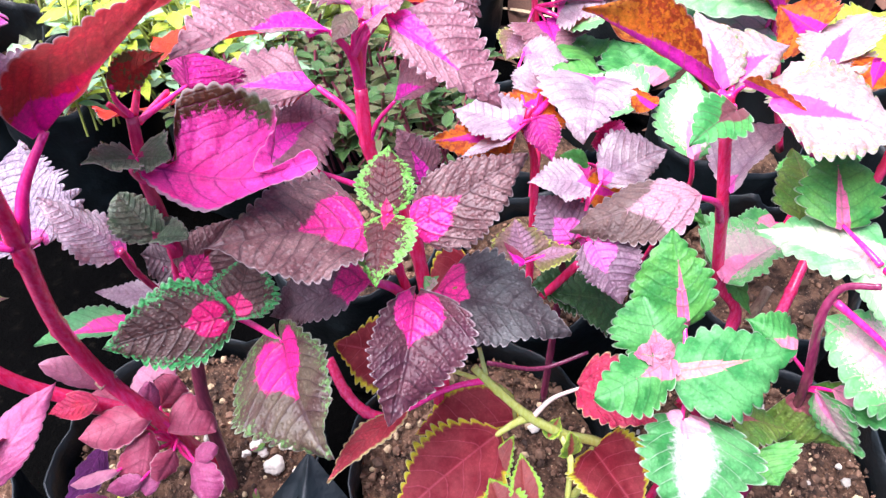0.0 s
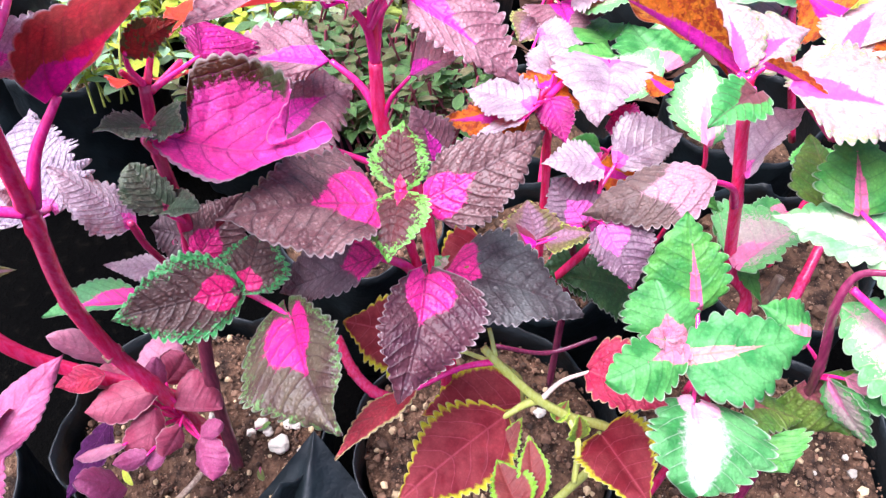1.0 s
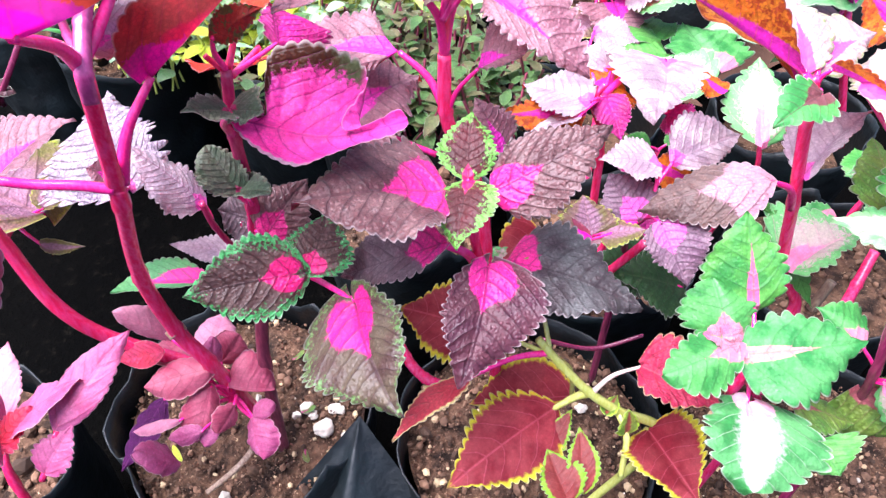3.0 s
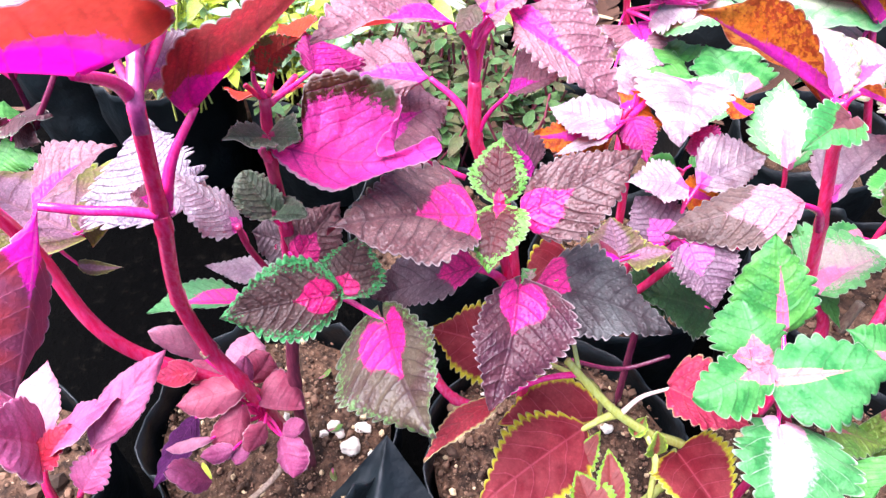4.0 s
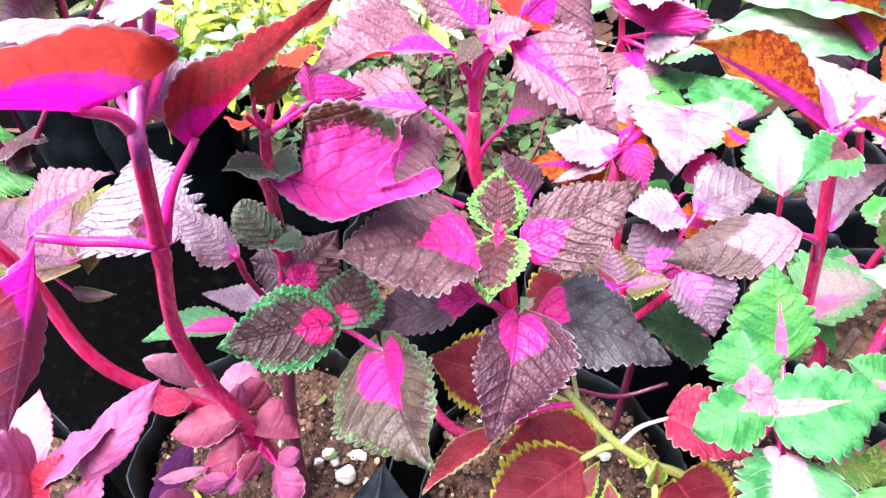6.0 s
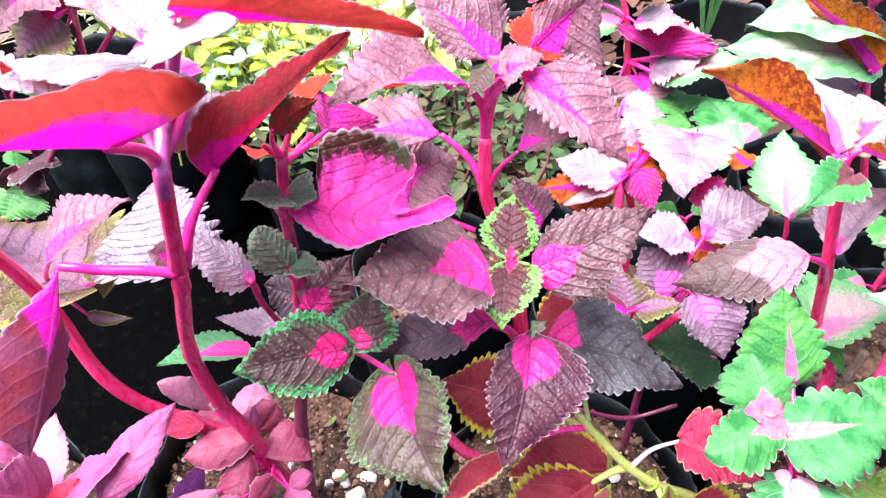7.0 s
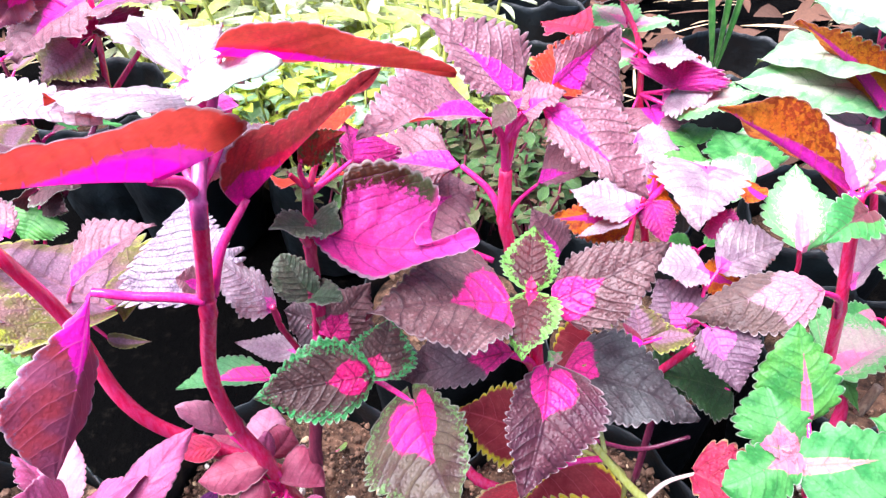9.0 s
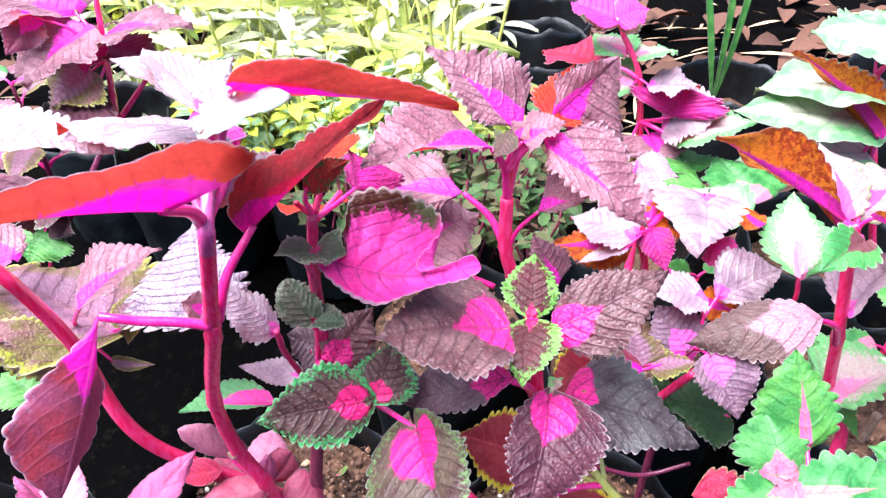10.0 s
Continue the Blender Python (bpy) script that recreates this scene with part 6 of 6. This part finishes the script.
def grow_bag(x, y, r, h, seed, soil_drop=0.02):
    """A black polythene bag with a crumpled wall and an uneven open rim, filled with soil."""
    rng = np.random.RandomState(seed)
    bag = new("grow_bag")
    bag.location = (x, y, 0)
    tagged(bag, "crumpled black polythene grow bag filled with brown soil", "grow bag", "grow bags in rows")
    sides, rings = 72, 16
    off = rng.uniform(0, 50, 3)
    folds = rng.randint(5, 9)
    verts, faces = [], []
    for layer, inset in ((0, 0.0), (1, 0.0016)):
        for i in range(rings + 1):
            t = i / rings
            for j in range(sides):
                a = 2 * math.pi * j / sides
                cx, sx = math.cos(a), math.sin(a)
                n1 = noise.noise(Vector((cx * 2 + off[0], sx * 2 + off[1], t * 3)))
                n2 = noise.noise(Vector((cx * 6 + off[1], sx * 6, t * 5 + off[2])))
                pleat = abs(math.sin(a * folds / 2 + off[2] + 0.5 * t))
                rr = r * (0.90 + 0.10 * math.sin(min(1, t * 1.3) * 1.57)) + r * (0.05 * n1 + 0.035 * n2) + r * 0.07 * t ** 4 * (pleat - 0.4)
                top = h + 0.014 * n1 + (0.022 if soil_drop < 0.05 else 0.007) * (1 - pleat) ** 3
                rr -= inset
                verts.append((rr * cx, rr * sx, max(0.0, top * t)))
    k = (rings + 1) * sides
    for i in range(rings):
        for j in range(sides):
            a, b = i * sides + j, i * sides + (j + 1) % sides
            faces.append((a, b, b + sides, a + sides))
            faces.append((a + k, a + sides + k, b + sides + k, b + k))
    for j in range(sides):
        a, b = rings * sides + j, rings * sides + (j + 1) % sides
        faces.append((a, b, b + k, a + k))
    part("wall", mesh_of("bag_wall", verts, faces, [PLASTIC]), bag)
    verts, faces = [(0, 0, h - soil_drop)], []
    rn, sd = 18, 48
    for i in range(1, rn + 1):
        for j in range(sd):
            a = 2 * math.pi * j / sd
            q = r * 0.95 * i / rn
            z = h - soil_drop + 0.006 * noise.noise(Vector((q * math.cos(a) * 40 + off[0], q * math.sin(a) * 40, 1))) + 0.004 * noise.noise(Vector((q * math.cos(a) * 130, q * math.sin(a) * 130 + off[1], 4))) - 0.006 * (i / rn) ** 4
            verts.append((q * math.cos(a), q * math.sin(a), z))
    for j in range(sd):
        faces.append((0, 1 + j, 1 + (j + 1) % sd))
    for i in range(rn - 1):
        for j in range(sd):
            a, b = 1 + i * sd + j, 1 + i * sd + (j + 1) % sd
            faces.append((a, a + sd, b + sd, b))
    part("soil", mesh_of("soil", verts, faces, [SOIL]), bag, "brown crumbly potting soil")
    return bag


def lumps(name, spots, sizes, material, seed):
    """Many irregular lumps joined into one mesh."""
    rng = np.random.RandomState(seed)
    g = (1 + 5 ** 0.5) / 2
    ico = np.array([(-1, g, 0), (1, g, 0), (-1, -g, 0), (1, -g, 0), (0, -1, g), (0, 1, g), (0, -1, -g), (0, 1, -g), (g, 0, -1), (g, 0, 1), (-g, 0, -1), (-g, 0, 1)], dtype=float) / 1.9
    tri = [(0, 11, 5), (0, 5, 1), (0, 1, 7), (0, 7, 10), (0, 10, 11), (1, 5, 9), (5, 11, 4), (11, 10, 2), (10, 7, 6), (7, 1, 8), (3, 9, 4), (3, 4, 2), (3, 2, 6), (3, 6, 8), (3, 8, 9), (4, 9, 5), (2, 4, 11), (6, 2, 10), (8, 6, 7), (9, 8, 1)]
    verts, faces = [], []
    for p, s in zip(spots, sizes):
        o = len(verts)
        m = np.array(Euler(rng.uniform(0, 6.28, 3)).to_matrix())
        sc = s * rng.uniform(0.55, 1.15, 3)
        q = (ico * rng.uniform(0.75, 1.2, (12, 1)) * sc) @ m.T + p
        verts.extend(q.tolist())
        faces.extend(tuple(o + i for i in t) for t in tri)
    me = mesh_of(name, verts, faces, [material])
    me.polygons.foreach_set("use_smooth", [False] * len(me.polygons))
    return me


def flap(bag, peak, left, right, front):
    """The folded corner of a bag's rim: a soft tent of plastic from peak down to the two feet."""
    at = np.array(bag.location)
    pk, lf, rt, fr = (np.array(v) for v in (peak, left, right, front))
    verts, faces, n, m = [], [], 14, 20
    for i in range(n + 1):
        t = i / n
        ridge = pk + (fr - pk) * t
        for j in range(m + 1):
            u = j / m * 2 - 1
            foot = pk + ((rt if u > 0 else lf) - pk) * t
            k = abs(u)
            q = ridge + (foot - ridge) * k
            q = q + np.array((0, 0, -0.016 * math.sin(math.pi * k) * t + 0.003 * noise.noise(Vector((q[0] * 60, q[1] * 60, 2)))))
            verts.append(tuple(q - at))
    for i in range(n):
        for j in range(m):
            a = i * (m + 1) + j
            faces.append((a, a + 1, a + m + 2, a + m + 1))
    k = len(verts)
    verts += [(x, y, z - 0.0012) for x, y, z in verts]
    faces += [tuple(v + k for v in reversed(f)) for f in list(faces)]
    part("rim_flap", mesh_of("rim_flap", verts, faces, [PLASTIC]), bag, "peaked fold of black plastic at the rim")


BAGS = [(-0.205, 0.262, 0.102), (0.030, 0.255, 0.104), (0.245, 0.245, 0.100), (-0.415, 0.190, 0.085),
        (0.100, 0.460, 0.090), (0.315, 0.455, 0.09), (-0.095, 0.500, 0.088), (0.52, 0.36, 0.09),
        (-0.50, 0.79, 0.095), (-0.29, 0.78, 0.09), (-0.15, 0.72, 0.09), (0.10, 0.68, 0.09), (0.34, 0.68, 0.09), (0.58, 0.66, 0.09),
        (0.0, 1.32, 0.10), (0.32, 1.07, 0.09), (0.60, 1.10, 0.10), (-0.66, 0.86, 0.10), (0.003, 1.185, 0.10)]
for i, (x, y, r) in enumerate(BAGS):
    bag = grow_bag(x, y, r, 0.19, 40 + i, 0.02 if i < 8 else 0.07)
    if i == 1:
        flap(bag, (-0.105, 0.246, 0.208), (-0.205, 0.155, 0.120), (-0.010, 0.165, 0.125), (-0.113, 0.150, 0.150))
rng = np.random.RandomState(5)


def scatter(n, bags, spread=0.9):
    spots = []
    for i in range(n):
        x, y, r = bags[rng.randint(len(bags))]
        a, q = rng.uniform(0, 6.28), r * spread * math.sqrt(rng.uniform(0, 1))
        spots.append((x + q * math.cos(a), y + q * math.sin(a), 0.172))
    return spots


tagged(new("soil_crumbs", lumps("soil_crumbs", scatter(7500, BAGS[:3], 0.95), rng.gamma(0.9, 0.0009, 7500) + 0.0004, CRUMB, 3)), "loose brown soil crumbs lying in the grow bags", "soil", kind="stuff")
tagged(new("soil_crumbs", lumps("soil_crumbs", scatter(700, BAGS[3:9]), rng.gamma(2.0, 0.0016, 700) + 0.001, CRUMB, 4)), "loose brown soil crumbs lying in the grow bags behind", "soil", kind="stuff")
tagged(new("pale_grit", lumps("pale_grit", scatter(90, BAGS[:3], 0.95), rng.gamma(1.0, 0.0014, 90) + 0.0008, PEBBLE, 8)), "pale grit strewn over the brown soil", "grit", kind="stuff")
tagged(new("dry_litter", lumps("dry_litter", scatter(240, BAGS[:3]), rng.uniform(0.0012, 0.0045, 240), LITTER, 6)), "dry straw-coloured bits lying on the soil", "litter", kind="stuff")
def pebble(r, seed):
    """A worn stone, broken on one side and pitted."""
    bm = bmesh.new()
    bmesh.ops.create_icosphere(bm, subdivisions=3, radius=r)
    for v in bm.verts:
        q = v.co / r
        n = noise.noise(q * 1.1 + Vector((seed, 0, 0))) * 0.42 + noise.noise(q * 3.3 + Vector((0, seed, 0))) * 0.14
        v.co = v.co * (0.85 + n)
        v.co.z *= 0.7
        v.co.x *= 1.15
    me = bpy.data.meshes.new("pebble")
    bm.to_mesh(me)
    bm.free()
    me.materials.append(PEBBLE)
    me.polygons.foreach_set("use_smooth", [True] * len(me.polygons))
    return me


for p in [(-0.142, 0.250, 0.006), (-0.150, 0.262, 0.0045), (-0.128, 0.268, 0.004), (-0.118, 0.245, 0.005), (0.012, 0.255, 0.0045), (0.04, 0.27, 0.0055), (0.075, 0.285, 0.005), (-0.156, 0.268, 0.0060), (-0.137, 0.251, 0.0085), (-0.133, 0.269, 0.0055)]:
    st = new("pebble", pebble(p[2], p[0] * 53 + p[1] * 31))
    st.location = (p[0], p[1], 0.173)
    tagged(st, "small pale grey pebble on the brown soil", "pebble", "pebbles on the soil")


# ---- plants of the rows behind ----
def bush(root, height, styles, pairs, size, seed, lean=(0.0, 0.0), label="coleus in a grow bag behind", material=None, fine=False, teeth=12):
    """A coleus of opposite leaf pairs on one stem."""
    r = np.random.RandomState(seed)
    ob = plant(root, label)
    rt = np.array(root)
    top = rt + np.array((lean[0], lean[1], height))
    mid = (rt + top) / 2 + np.array((r.uniform(-0.01, 0.01), r.uniform(-0.01, 0.01), 0))
    line = spline([rt - (0, 0, 0.005), mid, top], 10)
    stem(ob, [tuple(p) for p in (rt - (0, 0, 0.005), mid, top)], 0.0038, 0.0020, material or STEM)
    for i in range(pairs):
        f = 0.42 + 0.58 * i / max(1, pairs - 1)
        p = line[int(f * (len(line) - 1))]
        turn = i * 1.57 + r.uniform(-0.4, 0.4)
        grow = size * (1.0 - 0.45 * max(0, f - 0.55) / 0.45) * r.uniform(0.85, 1.15)
        for side in (0, math.pi):
            a = turn + side + r.uniform(-0.25, 0.25)
            out = np.array((math.cos(a), math.sin(a), 0))
            across = np.array((-math.sin(a), math.cos(a), r.uniform(-0.25, 0.25)))
            up = r.uniform(-0.15, 0.45) if f < 0.9 else r.uniform(0.3, 0.9)
            base = p + (out * 0.30 + np.array((0, 0, 0.22))) * grow
            tip = base + (out + np.array((0, 0, up - 0.35))) * grow
            edge = (base + tip) / 2 - (tip - base) * 0.1 + across * grow * 0.34
            leaf(ob, tuple(base), tuple(tip), tuple(edge), 1, styles[r.randint(len(styles))], r.uniform(0.15, 0.6), r.uniform(0.03, 0.1), teeth, 0.05, node=tuple(p), fine=fine)
    return ob


bush((-0.62, 0.66, 0.17), 0.20, [MAROON, OLIVE, GREEN_PINK, MAUVE], 5, 0.065, 13, (0.03, -0.03), "maroon and green coleus in a grow bag", STEM_DARK)
bush((-0.70, 0.88, 0.17), 0.20, [MAUVE, MAROON], 5, 0.075, 31, (0.03, -0.03), "dusky mauve coleus in a grow bag", STEM_DARK)
bush((0.600, 0.660, 0.17), 0.22, [ORANGE, CREAM, GREEN_CREAM, SPECKLED], 5, 0.075, 15, (-0.04, -0.03), "orange-backed cream coleus in a grow bag")
bush((0.315, 0.455, 0.17), 0.15, [GREEN, CREAM, GREEN_PINK], 4, 0.055, 16, (0.03, 0.02), "green coleus with cream leaf centres", fine=True)
bush((0.52, 0.36, 0.17), 0.2, [GREEN_CREAM, SPECKLED, CREAM], 4, 0.06, 17, (0.0, 0.0), "cream speckled coleus in a grow bag")
bush((0.090, 0.440, 0.17), 0.14, [MAUVE, MAGENTA_BACK, GREEN], 3, 0.05, 18, (0.04, 0.02), "mauve and green coleus in a grow bag", fine=True)


def herb(name, spots, height, size, styles, seed, label, thick=0.0016, leaves=(6, 11), slim=1.0):
    """A low leafy clump: many thin stalks with small leaves, joined into one mesh."""
    r = np.random.RandomState(seed)
    verts, faces, slots, uvs = [], [], [], []
    mats = [styles[0], styles[1], styles[2]]

    def quad_leaf(p, way, up, s, slot):
        across = np.cross(way, up)
        across /= np.linalg.norm(across)
        o = len(verts)
        rows = ((0.0, 0.0), (0.18, 0.19), (0.42, 0.25), (0.70, 0.17), (1.0, 0.0))
        for t, wd in rows:
            drop = -0.25 * t * t
            for q in (-1, 0, 1):
                verts.append(tuple(p + way * s * t + across * s * wd * slim * q + up * s * (drop + 0.08 * abs(q))))
                uvs.append((0.5 + 0.5 * q, t))
        for i in range(4):
            for j in range(2):
                a = o + i * 3 + j
                faces.append((a, a + 1, a + 4, a + 3))
                slots.append(slot)

    for x, y, z in spots:
        n = r.randint(5, 9)
        for i in range(n):
            a = r.uniform(0, 6.28)
            lean = r.uniform(0.1, 0.6)
            h = height * r.uniform(0.6, 1.15)
            foot = np.array((x, y, z)) + np.array((r.uniform(-0.03, 0.03), r.uniform(-0.03, 0.03), 0))
            top = foot + np.array((math.cos(a) * lean, math.sin(a) * lean, 1)) * h
            o = len(verts)
            w = thick
            for p in (foot, (foot + top) / 2 + np.array((0, 0, 0.04 * h)), top):
                for dx, dy in ((-w, -w), (w, -w), (0, w)):
                    verts.append((p[0] + dx, p[1] + dy, p[2]))
                    uvs.append((0.5, 0.1))
            for sgm in range(2):
                for j in range(3):
                    a0, a1 = o + sgm * 3 + j, o + sgm * 3 + (j + 1) % 3
                    faces.append((a0, a1, a1 + 3, a0 + 3))
                    slots.append(2)
            for kx in range(r.randint(*leaves)):
                t = r.uniform(0.35, 1.0)
                p = foot + (top - foot) * t
                b = r.uniform(0, 6.28)
                way = np.array((math.cos(b), math.sin(b), r.uniform(-0.1, 0.6)))
                way /= np.linalg.norm(way)
                up = np.array((r.uniform(-0.3, 0.3), r.uniform(-0.3, 0.3), 1.0))
                quad_leaf(p, way, up / np.linalg.norm(up), size * r.uniform(0.6, 1.3), r.randint(2))
    ob = new(name, mesh_of(name, verts, faces, mats, slots, uvs))
    return tagged(ob, label, "plants", kind="stuff")


rng = np.random.RandomState(9)
herb("yellow_green_herbs", [(rng.uniform(-0.75, -0.12), rng.uniform(0.92, 1.5), 0.0) for i in range(26)], 0.29, 0.095, (HERB[0], HERB_PALE[0], STEM_LIME), 21, "tall yellow-green leafy herbs growing behind the coleus", 0.0026, (4, 8), 0.55)
herb("small_green_herbs", [(rng.uniform(-0.26, 0.04), rng.uniform(0.60, 0.82), 0.17) for i in range(26)], 0.10, 0.024, (HERB_DARK[0], HERB_DARK[1], STEM_WOODY), 22, "small-leaved green seedlings in a grow bag")
herb("pale_herbs", [(rng.uniform(-0.48, -0.20), rng.uniform(0.70, 0.86), 0.16) for i in range(30)], 0.13, 0.03, (PALE_GREEN[0], LIME[0], STEM_LIME), 23, "pale green leafy herbs in a grow bag")
herb("tall_grass_clump", [(rng.uniform(-1.5, -0.05), rng.uniform(1.45, 2.2), 0.0) for i in range(70)], 0.2, 0.05, (GREEN_OLIVE[0], LIME[0], STEM_DRY), 24, "mixed weeds and dry grass at the edge of the nursery")


def dry_leaves(n, seed, material, ys, broad):
    """Curled dry leaves and straws strewn on the ground, joined into one mesh."""
    r = np.random.RandomState(seed)
    verts, faces = [], []
    for i in range(n):
        p = np.array((r.uniform(-1.4, 1.5), r.uniform(*ys), r.uniform(0.0, 0.03)))
        a, long = r.uniform(0, 6.28), r.uniform(0.03, 0.14)
        wide = long * (0.28 if r.rand() < broad else 0.04)
        way = np.array((math.cos(a), math.sin(a), r.uniform(-0.1, 0.35)))
        side = np.array((-math.sin(a), math.cos(a), r.uniform(-0.4, 0.4)))
        o = len(verts)
        for j in range(5):
            t = j / 4
            w = wide * math.sin(math.pi * min(0.97, max(0.03, t)))
            mid = p + way * long * t + np.array((0, 0, 0.3 * wide * math.sin(t * 3.1)))
            for q in (-1, 0, 1):
                verts.append(tuple(mid + side * w * q + np.array((0, 0, 0.5 * w * abs(q)))))
        for j in range(4):
            for q in range(2):
                b = o + j * 3 + q
                faces.append((b, b + 1, b + 4, b + 3))
    return mesh_of("dry_leaves", verts, faces, [material])


tagged(new("dry_leaves", dry_leaves(560, 35, DRY_BROWN, (0.86, 1.9), 0.75)), "brown dead leaves lying under the herbs", "litter", kind="stuff")
tagged(new("dry_leaves", dry_leaves(500, 33, LITTER, (1.15, 2.4), 0.08)), "curled dry leaves and straw strewn on the ground", "litter", kind="stuff")


def fallen_leaf(base, tip, edge, style, label):
    ob = new("fallen_leaf")
    ob.location = base
    tagged(ob, label, "leaf", "fallen leaves on the soil")
    leaf(ob, base, tip, edge, 1, style, 0.3, 0.05, 5, 0.0, 0.04, oval=1, fine=False)


fallen_leaf((-0.258, 0.226, 0.176), (-0.245, 0.212, 0.178), (-0.250, 0.221, 0.178), LIME, "small yellow fallen leaf on the brown soil")
fallen_leaf((-0.178, 0.312, 0.176), (-0.169, 0.322, 0.178), (-0.171, 0.315, 0.178), LIME, "small yellow-green fallen leaf on the soil")
fallen_leaf((-0.160, 0.262, 0.176), (-0.148, 0.268, 0.178), (-0.152, 0.262, 0.178), GREEN, "tiny green sprouting leaf on the soil")
fallen_leaf((-0.150, 0.230, 0.176), (-0.145, 0.218, 0.178), (-0.150, 0.223, 0.178), GREEN, "tiny green sprouting leaf on the soil")


def water_drop(p, r):
    k = Nodes("water")
    b = k.t.nodes.new("ShaderNodeBsdfGlass")
    b.inputs["IOR"].default_value = 1.33
    b.inputs["Roughness"].default_value = 0.0
    k.t.links.new(b.outputs[0], k.out.inputs[0])
    bm = bmesh.new()
    bmesh.ops.create_icosphere(bm, subdivisions=3, radius=r)
    for v in bm.verts:
        v.co.z *= 1.25 if v.co.z < 0 else 1.0
    me = bpy.data.meshes.new("water_drop")
    bm.to_mesh(me)
    bm.free()
    me.materials.append(k.mat)
    me.polygons.foreach_set("use_smooth", [True] * len(me.polygons))
    ob = new("water_drop", me)
    ob.location = p
    tagged(ob, "clear water drop hanging on a coleus stem", "water drop")


water_drop(DROP, 0.0016)


def grass_tuft(root, tips, label):
    """Long arching blades from one root."""
    ob = new("grass_tuft")
    ob.location = root
    tagged(ob, label, "grass")
    rt = np.array(root)
    for dx, dy, h in tips:
        tip = rt + (dx, dy, h)
        leaf(ob, root, tuple(tip), tuple((rt + tip) / 2 + (0.006, 0, 0)), -1, GREEN, 0.6, 0.06, 12, 0.0, 0.01, oval=1, fine=False, puff=0.0)


grass_tuft((0.285, 1.06, 0.15), [(-0.05, 0.05, 0.22), (-0.005, 0.06, 0.25), (0.025, 0.05, 0.24)], "bright green grass blades sprouting from a grow bag")
